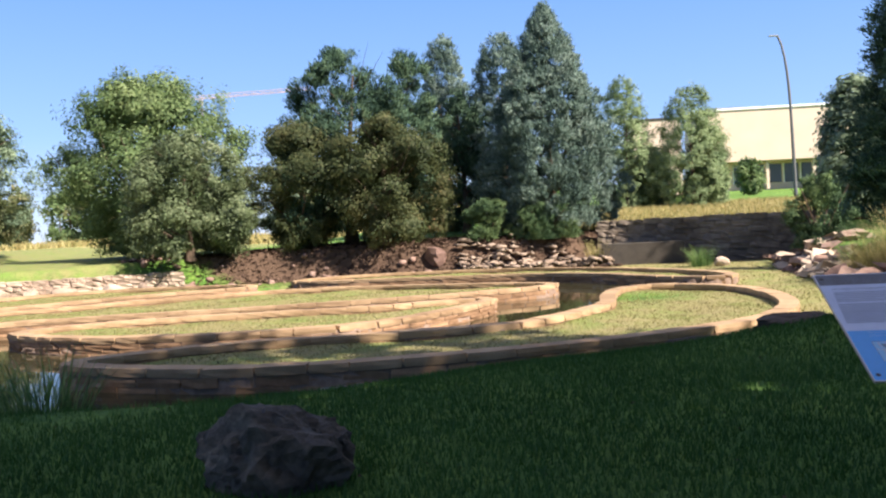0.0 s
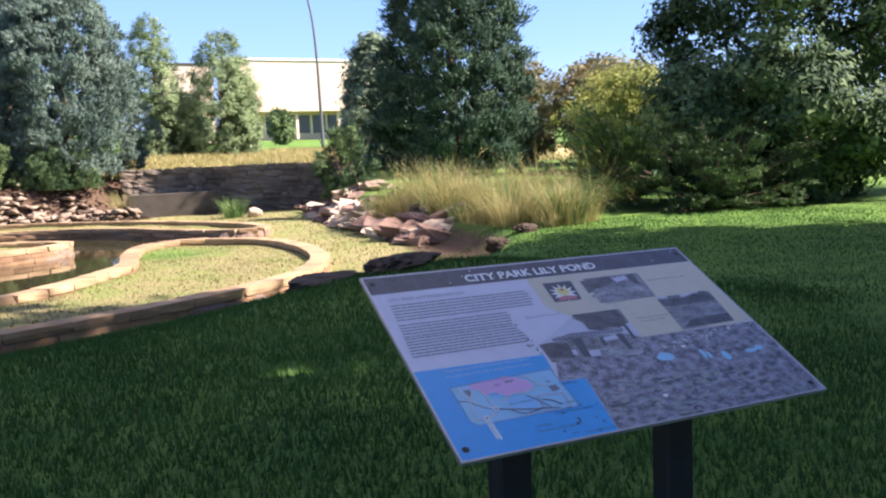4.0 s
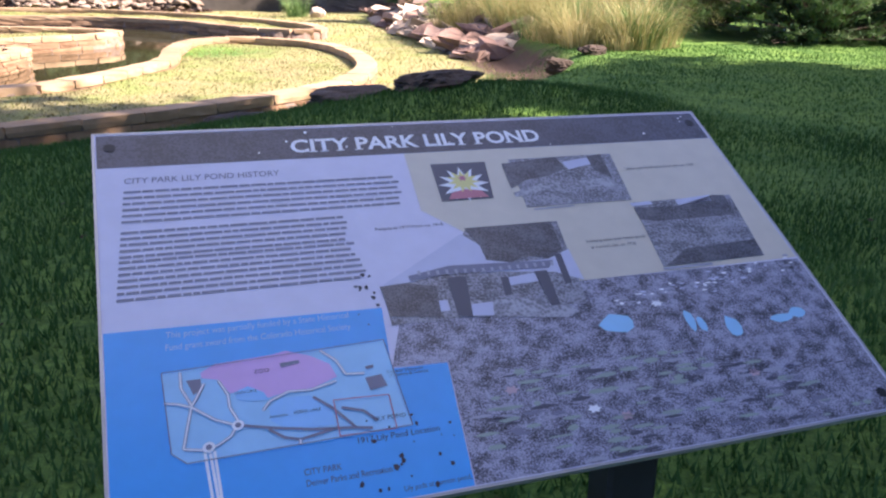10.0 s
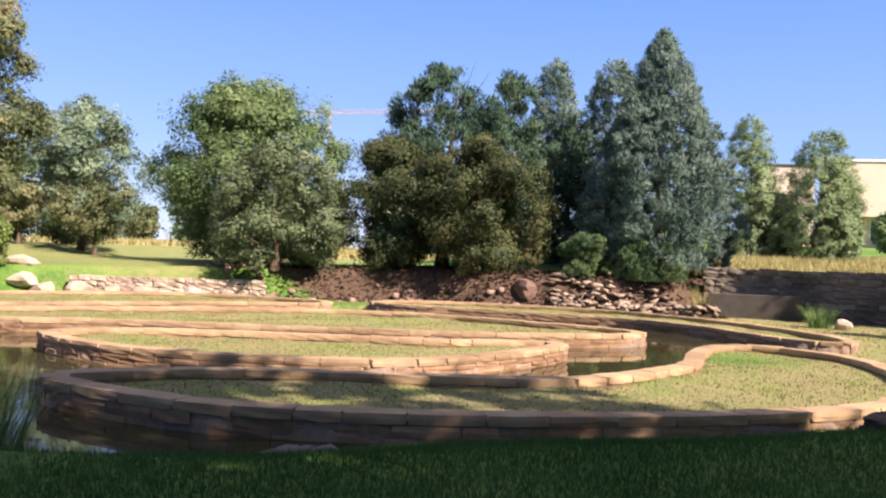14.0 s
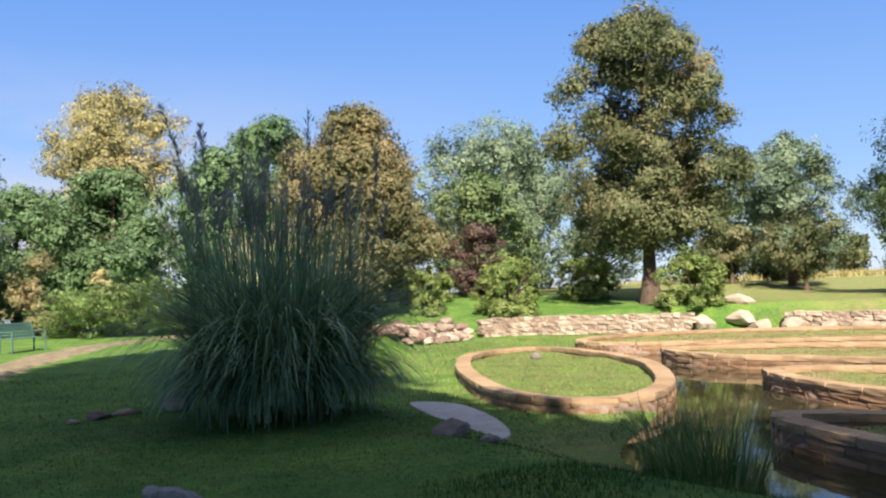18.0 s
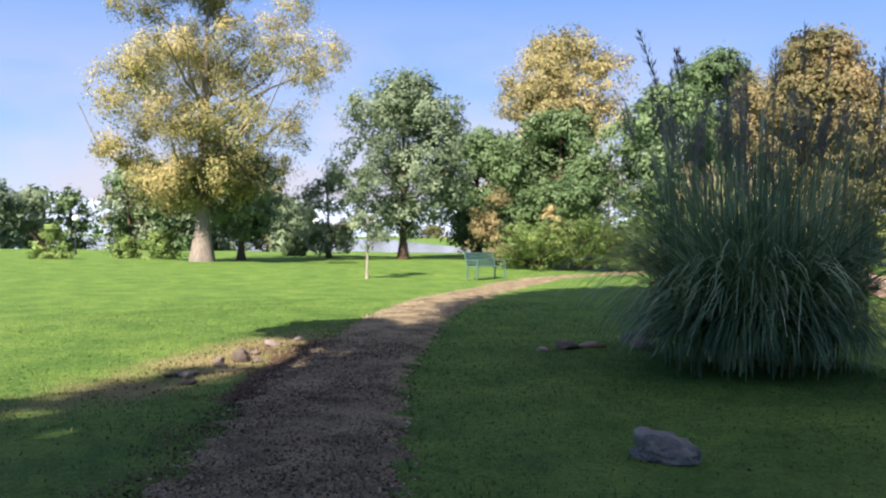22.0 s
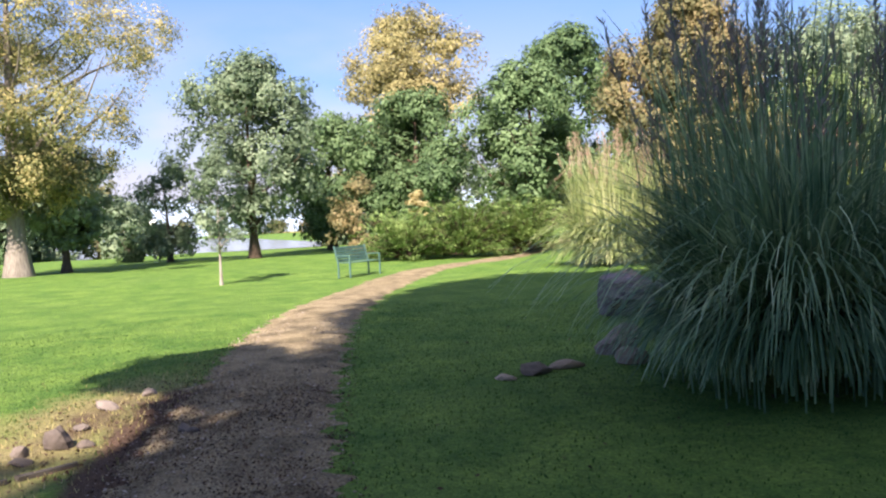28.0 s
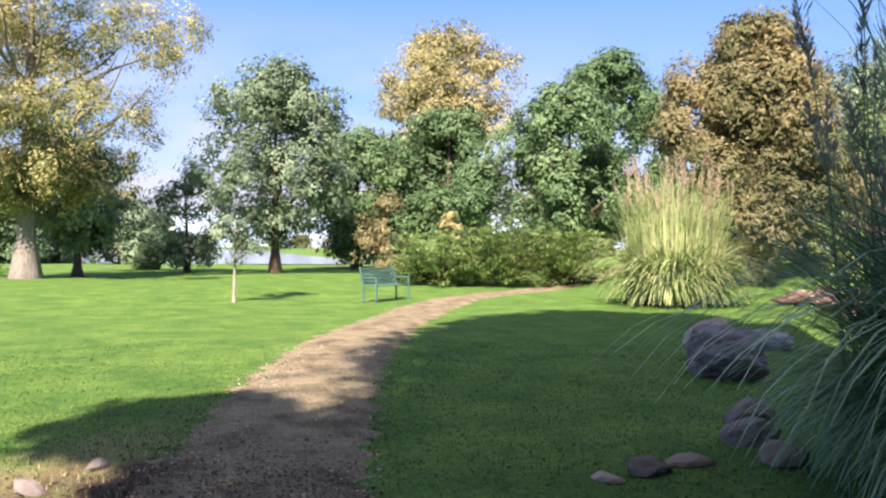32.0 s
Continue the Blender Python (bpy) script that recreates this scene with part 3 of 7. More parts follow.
def upper(x, y):
    west = smoothstep(-4, -14, x)
    rise = 0.045 * np.maximum(0, y - 15.0)
    z = (rise + (0.81 + 0.010 * (y - 33.0) - rise) * west * (y > 33.0)) * smoothstep(-120, -60, x)
    z = z + 0.5 * smoothstep(12, 20, y) * smoothstep(-25, -33, x) * smoothstep(-90, -50, x)
    z = z + 0.30 * np.exp(-((x - 5.2) ** 2 / 3.0 + (y - 7.6) ** 2 / 1.2))
    z = z + 0.06 * np.sin(0.35 * x + 1.0) * np.cos(0.28 * y) + 0.02 * np.sin(1.3 * x) * np.sin(1.1 * y + 0.5)
    return z - 1.6 * smoothstep(-70, -115, x) * (1 - smoothstep(10, 60, y))


def terrain(x, y):
    x, y = np.asarray(x, float), np.asarray(y, float)
    z = upper(x, y)
    near = (x > -32) & (x < 16) & (y > -2) & (y < 42)
    if near.any():
        xs, ys, zs = x[near], y[near], z[near]
        sd = np.where(inside(APRON, xs, ys), 1, -1) * edge_distance(APRON, xs, ys)
        south = smoothstep(12, 8, ys)
        low = -0.42 + 0.05 * np.sin(0.7 * xs) * np.cos(0.6 * ys)
        zs = zs + (low - zs) * smoothstep(-0.9 * south - 1.1 * (1 - south), 1.7 * south - 0.2 * (1 - south), sd)
        zs = zs - 0.32 * np.exp(-((xs + 3.3) ** 2 / 4.2 + (ys - 6.95) ** 2 / 1.2))
        pd = np.where(inside(POND, xs, ys), 1, -1) * edge_distance(POND, xs, ys)
        zs = zs + (-1.05 - zs) * smoothstep(-0.5, 0.35, pd)
        for c in CURVES.values():
            inn = inside(c, xs, ys)
            zs = np.where(inn, RIM - 0.13 + 0.03 * np.sin(2.1 * xs) * np.sin(1.7 * ys), zs)
        z[near] = zs
    return z


def zat(x, y):
    return float(terrain(np.array([float(x)]), np.array([float(y)]))[0])


def axis(lo, fine_lo, fine_hi, hi, step, first=0.4, growth=1.22):
    mid = np.arange(fine_lo, fine_hi + 1e-6, step)
    out_hi, out_lo, s = [], [], first
    v = fine_hi
    while v < hi:
        v += s
        out_hi.append(v)
        s *= growth
    s, v = first, fine_lo
    while v > lo:
        v -= s
        out_lo.append(v)
        s *= growth
    return np.r_[out_lo[::-1], mid, out_hi]


def build_ground():
    gx, gy = axis(-1500, -29, 12, 1500, 0.19), axis(-1500, -4, 37, 2500, 0.19)
    X, Y = np.meshgrid(gx, gy, indexing="ij")
    x, y = X.ravel(), Y.ravel()
    z = terrain(x, y)
    nx, ny = len(gx), len(gy)
    i, j = np.meshgrid(np.arange(nx - 1), np.arange(ny - 1), indexing="ij")
    a = (i * ny + j).ravel()
    faces = np.stack([a, a + ny, a + ny + 1, a + 1], 1)
    me = mesh_from("ground", np.stack([x, y, z], 1), faces, M_ground, True)
    ap = np.where(inside(APRON, x, y), 1, -1) * edge_distance(APRON, x, y)
    dry = smoothstep(-0.6, 0.8, ap) * 0.55 * smoothstep(-16, -4, x)
    dry = np.maximum(dry, 0.36 * smoothstep(-0.6, 0.8, ap))
    dry = np.maximum(dry, 0.9 * smoothstep(-0.2, 0.8, ap) * smoothstep(3.5, 6.0, x) * smoothstep(9.5, 11.5, y))
    ring_in = np.zeros(x.shape, bool)
    for k, c in CURVES.items():
        ring_in |= inside(c, x, y)
    dry = np.where(ring_in, 0.74, dry)
    dry = np.where(inside(CURVES["oval"], x, y), 0.44, dry)
    dry = np.where(inside(CURVES["front"], x, y), 0.76 - 0.42 * np.exp(-(((x - 3.9) / 1.5) ** 2 + ((y - 18.0) / 1.5) ** 2)), dry)
    dry = np.maximum(dry, 0.95 * np.exp(-(((x + 9.5) / 3.4) ** 2 + ((y + 1.5 + 0.38 * (x + 9.5)) / 0.9) ** 2)))
    dry = np.maximum(dry, 0.58 * smoothstep(24, 33, y) * smoothstep(-11, -16, x) * smoothstep(-130, -70, x))
    soil = 0.9 * smoothstep(-5.5, -0.2, ap) * smoothstep(0.8, -0.2, ap) * smoothstep(33.0, 34.6, y) * smoothstep(-15, -12, x) * smoothstep(7.0, 5.2, x)
    soil = np.maximum(soil, 0.62 * np.exp(-(((x + 10.4) / 1.6) ** 2 + ((y + 1.15 + 0.3 * (x + 10.0)) / 0.4) ** 2)))
    soil = np.maximum(soil, 0.95 * smoothstep(1.2, 0.75, edge_distance(PATH_LINE, x, y, False)) * smoothstep(-12.2, -10.8, x) * smoothstep(-6.0, -8.0, x) * (y < 0.0))
    soil = np.maximum(soil, 0.75 * smoothstep(-1.6, -0.4, ap) * smoothstep(0.9, 0.1, ap) * smoothstep(6.5, 8.0, x) * smoothstep(11, 13, y))
    meadow = smoothstep(38.5, 41, y) * smoothstep(0, 5, x) * smoothstep(75, 62, y)
    meadow = np.maximum(meadow, smoothstep(62, 68, y) * smoothstep(140, 120, y) * smoothstep(8, -5, x))
    mud = smoothstep(-0.15, 0.2, np.where(inside(POND, x, y), 1, -1) * edge_distance(POND, x, y)) * ~ring_in
    for nm, v in (("dry", dry), ("soil", soil), ("meadow", meadow), ("mud", mud)):
        at = me.attributes.new(nm, "FLOAT", "POINT")
        at.data.foreach_set("value", np.asarray(v, np.float32))
    return tagged(new("ground", me), "mown green lawn running into dry grass and mulch", "ground", kind="structure")


build_ground()

# water
w = POND + (POND - POND.mean(0)) / np.linalg.norm(POND - POND.mean(0), axis=1, keepdims=True) * 0.5
bmw = bmesh.new()
bmw.faces.new([bmw.verts.new((p[0], p[1], WATER)) for p in w])
tagged(part("water", bmw, M_pond), "still dark pond water between the stone planters", "water", kind="structure")
bmw = box_bm(420, 700, 0.05, (-345, -40, -1.25))
tagged(part("water", bmw, M_lake), "pale lake water beyond the lawn", "water", kind="structure")


def ribbon(name, line, width, mat, lift, label, category, ragged=0.06):
    d = np.gradient(line, axis=0)
    d /= np.linalg.norm(d, axis=1, keepdims=True)
    nrm = np.stack([-d[:, 1], d[:, 0]], 1)
    k = 9
    off = np.linspace(-0.5, 0.5, k)
    vs = []
    for i, (p, q) in enumerate(zip(line, nrm)):
        wd = width * (1 + ragged * math.sin(i * 1.7) + ragged * math.sin(i * 0.6 + 1))
        for o in off:
            jag = 1 + (abs(o) > 0.3) * (0.07 * math.sin(i * 5.3 + 4 * o) + 0.06 * math.sin(i * 2.9 + 9 * o))
            vs.append((p[0] + q[0] * wd * o * jag, p[1] + q[1] * wd * o * jag, 0))
    vs = np.array(vs)
    prof = np.tile(1 - (2 * off) ** 4, len(line))
    vs[:, 2] = terrain(vs[:, 0], vs[:, 1]) + (lift + 0.02) * prof - 0.012
    i, j = np.meshgrid(np.arange(len(line) - 1), np.arange(k - 1), indexing="ij")
    a = (i * k + j).ravel()
    me = mesh_from(name, vs, np.stack([a, a + 1, a + k + 1, a + k], 1), mat, True)
    return tagged(new(name, me), label, category, kind="structure")


fine_path = spline(PATH_LINE[::2], 16)
ribbon("path", fine_path, 1.46, M_path, 0.03, "worn brown gravel path across the lawn", "path")


# ---- stones ----
def stone_mesh(name, mat, seed, rough=0.10, cuts=1):
    """A squared stone about one unit long with worn uneven faces."""
    r = random.Random(seed)
    bm = bmesh.new()
    bmesh.ops.create_cube(bm, size=1.0)
    if cuts:
        bmesh.ops.subdivide_edges(bm, edges=bm.edges[:], cuts=cuts, use_grid_fill=True)
    for v in bm.verts:
        corner = sum(abs(c) > 0.49 for c in v.co)
        pull = 1.0 - (0.06 if corner == 3 else 0.02 if corner == 2 else 0.0)
        v.co = Vector((v.co.x * pull + r.uniform(-1, 1) * rough * 0.25, v.co.y * pull + r.uniform(-1, 1) * rough * 0.7, v.co.z * pull + r.uniform(-1, 1) * rough * 0.8))
    me = bpy.data.meshes.new(name)
    bm.to_mesh(me)
    bm.free()
    me.materials.append(mat)
    return me


COURSE = [stone_mesh("stone", M_stone, 10 + i, 0.05) for i in range(8)]
CAPS = [stone_mesh("coping_stone", M_coping, 40 + i, 0.03) for i in range(8)]


def frame_at(c, s):
    n = len(c)
    i = int(s) % n
    f = s - int(s)
    a, b = c[i], c[(i + 1) % n]
    return a + (b - a) * f


def build_ring(key, label, coping_len, course_len, courses, seed):
    c = CURVES[key]
    r = random.Random(seed)
    mid = c.mean(0)
    ring = empty("stone_planter", mid[0], mid[1], RIM - 0.6, label, "stone planter", "stone planters in the pond", "structure")
    loc = Vector((mid[0], mid[1], RIM - 0.6))
    d = np.roll(c, -1, 0) - np.roll(c, 1, 0)
    d /= np.linalg.norm(d, axis=1, keepdims=True)
    nrm = np.stack([d[:, 1], -d[:, 0]], 1)
    # mortar core
    half, top, bot = 0.15, RIM - 0.07, -1.0
    vs = []
    for o, z in ((half, bot), (half, top), (-half, top), (-half, bot)):
        vs.append(np.c_[c + nrm * o, np.full(len(c), z)])
    vs = np.concatenate(vs) - np.array(loc)
    n = len(c)
    fs = []
    for k in range(3):
        a = np.arange(n) + k * n
        b = (np.arange(n) + 1) % n + k * n
        fs.append(np.stack([a, b, b + n, a + n], 1))
    mesh_part("mortar", mesh_from("mortar", vs, np.concatenate(fs), M_mortar), ring)
    per = np.linalg.norm(np.roll(c, -1, 0) - c, axis=1)
    cum = np.r_[0, np.cumsum(per)]
    total = cum[-1]

    def put(name, meshes, s0, ln, off, z, wd, ht):
        s = (s0 + ln / 2) % total
        i = np.searchsorted(cum, s, side="right") - 1
        f = (s - cum[i]) / per[i]
        p = c[i] + (c[(i + 1) % n] - c[i]) * f
        e0, e1 = frame_at(c, (i + f) - ln / 2 / per[i]), frame_at(c, (i + f) + ln / 2 / per[i])
        t = e1 - e0
        a = math.atan2(t[1], t[0])
        q = p * 0.4 + (e0 + e1) * 0.3 + np.array([math.sin(a), -math.cos(a)]) * off
        o = new(name, r.choice(meshes))
        o.parent = ring
        flip = r.choice((0, math.pi))
        o.matrix_basis = Matrix.Translation(Vector((q[0], q[1], z)) - loc) @ Matrix.Rotation(a + flip + r.uniform(-0.008, 0.008), 4, "Z") @ Matrix.Diagonal((np.linalg.norm(t) * 1.03, wd, ht, 1))

    s = 0.0
    while s < total - 0.1:
        ln = min(coping_len * r.uniform(0.65, 1.4), total - s)
        put("coping_stone", CAPS, s, ln, 0, RIM - 0.05 + r.uniform(-0.006, 0.006), 0.35 * r.uniform(0.985, 1.02), 0.115)
        s += ln + 0.003
    hts = (RIM - 0.11 - (WATER - 0.05)) / courses
    for k in range(courses):
        s = r.uniform(0, 0.3)
        start = s
        while s < total + start - 0.1:
            ln = course_len * r.uniform(0.55, 1.5)
            put("stone", COURSE, s, ln, 0, RIM - 0.115 - hts * (k + 0.5), 0.33 * r.uniform(0.93, 1.08), hts * 0.97)
            s += ln + 0.010
    return ring


# ---- plants ----
def diamonds(centres, along, side, length, width):
    """Leaf-shaped quads."""
    n = len(centres)
    L, W = along * length[:, None] * 0.5, side * width[:, None] * 0.5
    v = np.stack([centres - L, centres - L * 0.1 + W, centres + L, centres - L * 0.1 - W], 1).reshape(-1, 3)
    return v, np.arange(n * 4).reshape(-1, 4)


def slivers(centres, along, side, length, width):
    """Pointed three-cornered leaves for crowns and bushes."""
    n = len(centres)
    L, W = along * length[:, None] * 0.5, side * width[:, None] * 0.5
    v = np.stack([centres - L + W, centres + L, centres - L - W], 1).reshape(-1, 3)
    return v, np.arange(n * 3).reshape(-1, 3)


def unit(v):
    return v / (np.linalg.norm(v, axis=-1, keepdims=True) + 1e-9)


def leaf_cloud(rng, centres, radii, per, size, up=0.4, aspect=0.55, droop=0.0, outward=None, squash=0.8, facing=None):
    k = len(centres)
    p = unit(rng.normal(size=(k * per, 3))) * (rng.random((k * per, 1)) ** 0.45)
    c = np.repeat(centres, per, 0) + p * np.repeat(radii, per)[:, None] * np.array([1, 1, squash])
    face = p * 0.7 + np.array([0, 0, up]) + rng.normal(size=(k * per, 3)) * 0.42
    if facing is not None:
        face = face + np.repeat(facing, per, 0) * 1.5
    nrm = unit(face)
    d = rng.normal(size=(k * per, 3)) + np.array([0, 0, -droop])
    if outward is not None:
        d = d * 0.45 + np.repeat(outward, per, 0)
    d = unit(d - nrm * (d * nrm).sum(1, keepdims=True) * (0.8 if outward is None else 0.2))
    s = unit(np.cross(d, nrm))
    ln = size * rng.uniform(0.6, 1.4, k * per)
    return slivers(c, d, s, ln, ln * aspect)


def profile(shape, t):
    if shape == "cone":
        return (1 - t**1.55) ** 0.8 * np.clip(0.82 + 1.2 * t, 0, 1)
    if shape == "column":
        return np.sqrt(np.clip(1 - t**2.6, 0, 1)) * np.clip(0.72 + 1.4 * t, 0, 1)
    if shape == "egg":
        return np.clip(1 - t**2.4, 0, 1) ** 0.6 * np.clip(0.7 + 2.2 * t, 0, 1)
    if shape == "broad":
        return np.clip(1 - np.abs(2 * t - 1) ** 3.5, 0, 1) ** 0.5
    return np.sqrt(np.clip(1 - (2 * t - 1) ** 2 * 0.97, 0, 1))


def lobed(rng, n, shape, lo, hi, r, shell, lobes, lobe_r):
    """Clump centres: on the surfaces of overlapping billows, or in tufts over the flank of a cone."""
    if shape in ("cone", "column"):
        t = np.concatenate([rng.random(n * 4) for _ in range(1)])
        t = t[rng.random(n * 4) < 0.12 + profile(shape, t)][:n]
        n = len(t)
        a = rng.random(n) * 2 * np.pi
        ph = rng.random(4) * 6.28
        billow = 1 + 0.10 * np.sin(4 * a + 7 * t + ph[0]) + 0.08 * np.sin(7 * a - 15 * t + ph[1]) + 0.06 * np.sin(11 * a + 31 * t + ph[2])
        if shape == "cone":
            billow *= 1.06 - 0.2 * ((t * 10 + 0.25 * np.sin(3 * a + ph[3]) + 0.2 * np.sin(5 * a)) % 1.0)
        q = np.where(rng.random(n) < 0.8, rng.uniform(0.80, 1.0, n), rng.uniform(0.3, 0.85, n))
        rad = r * profile(shape, t) * billow * q
        p = np.stack([np.cos(a) * rad, np.sin(a) * rad, lo + (hi - lo) * t], 1)
        return p, unit(np.stack([np.cos(a), np.sin(a), 0.35 + 1.2 * t**3], 1))
    t = rng.random(lobes)
    if shape != "egg":
        t = 0.5 + 0.5 * np.sin((t - 0.5) * 3.0)
    a = rng.random(lobes) * 2 * np.pi
    q = rng.random(lobes) ** shell
    rad = np.maximum(r - lobe_r * 0.9, r * 0.25) * profile(shape, t) * q * (1 + 0.14 * np.sin(3 * a + 5 * t + rng.random() * 6))
    c = np.stack([np.cos(a) * rad, np.sin(a) * rad, lo + lobe_r * 0.4 + (hi - lo - lobe_r * 1.4) * t], 1)
    rr = lobe_r * rng.uniform(0.7, 1.25, lobes) * ((0.35 + 0.65 * profile(shape, t)) if shape == "egg" else 1.0)
    pick = rng.choice(lobes, n, p=rr**1.6 / (rr**1.6).sum())
    d = unit(rng.normal(size=(n, 3)) + np.array([0, 0, 0.3]) + 0.6 * unit(c[pick] * np.array([1, 1, 0.0])))
    p = c[pick] + d * (rr[pick] * rng.uniform(0.5, 1.0, n))[:, None]
    p[:, 2] = np.clip(p[:, 2], lo * 0.8, None)
    return p, d


def trunk_mesh(rng, height, r0, lo, hi, spread, limbs, lean=0.05, top_frac=0.8):
    t = np.linspace(0, 1, 9)
    bend = rng.normal(size=2) * lean * height
    pts = np.stack([bend[0] * t**2, bend[1] * t**2, t * height * top_frac], 1)
    rr = r0 * (1 - 0.85 * t) * (1 + 0.7 * np.exp(-t * 18))
    out = [tube(pts, rr, 9)]
    for _ in range(limbs):
        f = rng.uniform(max(lo / (height * top_frac), 0.12) * 0.85, 0.92)
        s = np.array([np.interp(f, t, pts[:, k]) for k in range(3)])
        a = rng.random() * 2 * np.pi
        ln = spread * rng.uniform(0.6, 1.0) * (1 - 0.45 * f)
        u = np.linspace(0, 1, 6)
        e = np.stack([np.cos(a) * ln * u, np.sin(a) * ln * u, ln * (0.35 * u + 0.4 * u**2)], 1) + s
        e += rng.normal(size=e.shape) * 0.04 * ln * u[:, None]
        r1 = np.interp(f, t, rr) * 0.55
        out.append(tube(e, r1 * (1 - 0.88 * u), 6))
    return join(out)


def build_tree(name, x, y, label, height, radius, lo, shape, leaf, bark, seed, clumps=260, per=50, size=0.22, clump_r=0.55, trunk_r=0.2, limbs=14, up=0.4, aspect=0.55, droop=0.0, shell=0.5, outward=False, group="", category="tree", sink=0.05, lean=0.03, z=None, lobes=70, lobe=0.27, reach=(0, 0), bough=None):
    rng = np.random.default_rng(seed)
    if math.hypot(x, y) > 48:
        per, size = int(per * 0.8), size * 0.95
    base = zat(x, y) if z is None else z
    tree = empty(name, x, y, base - sink, label, category, group)
    v, f = trunk_mesh(rng, height, trunk_r, lo, height, radius, limbs, lean)
    sway = np.clip(v[:, 2:] / lo if lo else v[:, 2:], 0, 1) ** 1.6 * np.array([reach[0], reach[1]])
    v[:, :2] += sway
    if bough:
        u = np.linspace(0, 1, 7)[:, None]
        foot = np.array([*(np.array(reach) * 0.28), lo * 0.45])
        v, f = join([(v, f), tube(foot + (np.array(bough[:3]) - foot) * u + np.array([0, 0, 1.2]) * u * (1 - u), 0.13 * (1 - 0.8 * u[:, 0]), 6)])
    mesh_part("trunk", mesh_from("trunk", v, f, bark, True), tree)
    lobe_r = lobe * radius
    c, q = lobed(rng, clumps, shape, lo, height + 0.15 * clump_r, radius, shell, lobes, lobe_r)
    out = None
    if outward:
        out = unit(np.c_[c[:, :2] / (radius + 0.01), np.full(len(c), 0.9)])
    c = c + np.array([reach[0], reach[1], 0.0])
    v, f = leaf_cloud(rng, c, clump_r * rng.uniform(0.5, 1.15, clumps), per, size, up, aspect, droop, out, facing=q)
    if bough:
        c = unit(rng.normal(size=(90, 3))) * rng.random((90, 1)) ** 0.4 * np.array([bough[3], bough[3], bough[3] * 0.6]) + np.array(bough[:3])
        v, f = join([(v, f), leaf_cloud(rng, c, 0.5 * rng.uniform(0.5, 1.1, 90), per, 0.34, up, aspect, droop, None, facing=None)])
    mesh_part("crown", mesh_from("crown", v, f, leaf), tree)
    return tree


def build_bush(name, x, y, label, rx, ry, h, leaf, seed, clumps=120, per=45, size=0.12, clump_r=0.28, outward=True, category="bush", group="", z=None):
    rng = np.random.default_rng(seed)
    base = zat(x, y) if z is None else z
    bush = empty(name, x, y, base - 0.05, label, category, group)
    stems = []
    for _ in range(7):
        a, ln = rng.random() * 6.28, rng.uniform(0.5, 0.8)
        u = np.linspace(0, 1, 5)
        stems.append(tube(np.stack([np.cos(a) * rx * ln * u, np.sin(a) * ry * ln * u, h * 0.8 * u**0.8], 1), 0.035 * (1 - 0.8 * u) + 0.004, 5))
    v, f = join(stems)
    mesh_part("stem", mesh_from("stem", v, f, M_bark, True), bush)
    c, q = lobed(rng, clumps, "broad", -0.35, 1.0, 1.0, 0.4, 44, 0.24)
    c[:, 2] = np.abs(c[:, 2])
    c = c * np.array([rx, ry, h])
    out = unit(np.c_[c[:, 0] / rx, c[:, 1] / ry, np.full(len(c), 0.75)]) if outward else None
    v, f = leaf_cloud(rng, c, clump_r * rng.uniform(0.5, 1.15, clumps), per, size, 0.3, 0.42, 0, out, facing=q)
    v[:, 2] = np.maximum(v[:, 2], 0.02)
    mesh_part("foliage", mesh_from("foliage", v, f, leaf), bush)
    return bush


def blades(rng, base, lean, length, width, bend, seg=4, power=1.4):
    """Arching tapered leaves: base points n x 3, lean n x 2 (outward), bend: how far the tip falls over."""
    n = len(base)
    t = np.linspace(0, 1, seg + 1)
    out = unit(np.c_[lean, np.zeros(n)])
    amount = np.linalg.norm(lean, axis=1)
    ang0 = amount[:, None] * 0.6 + bend[:, None] * t[None] ** power
    step = length[:, None] / seg
    dh = np.sin(ang0) * step
    dz = np.cos(ang0) * step
    h = np.cumsum(np.c_[np.zeros(n), dh[:, :-1]], 1)
    z = np.cumsum(np.c_[np.zeros(n), dz[:, :-1]], 1)
    mid = base[:, None] + out[:, None] * h[..., None] + np.array([0, 0, 1.0]) * z[..., None]
    turn = rng.uniform(-0.6, 0.6, n)
    side = np.stack([-out[:, 1] * np.cos(turn) + out[:, 0] * np.sin(turn), out[:, 0] * np.cos(turn) + out[:, 1] * np.sin(turn), np.zeros(n)], 1)
    wd = width[:, None] * (np.clip(1 - t, 0.04, 1) ** 0.6)[None] * 0.5
    v = np.stack([mid - side[:, None] * wd[..., None], mid + side[:, None] * wd[..., None]], 2).reshape(-1, 3)
    k = 2 * (seg + 1)
    i, j = np.meshgrid(np.arange(n), np.arange(seg), indexing="ij")
    a = (i * k + 2 * j).ravel()
    return v, np.stack([a, a + 1, a + 3, a + 2], 1)


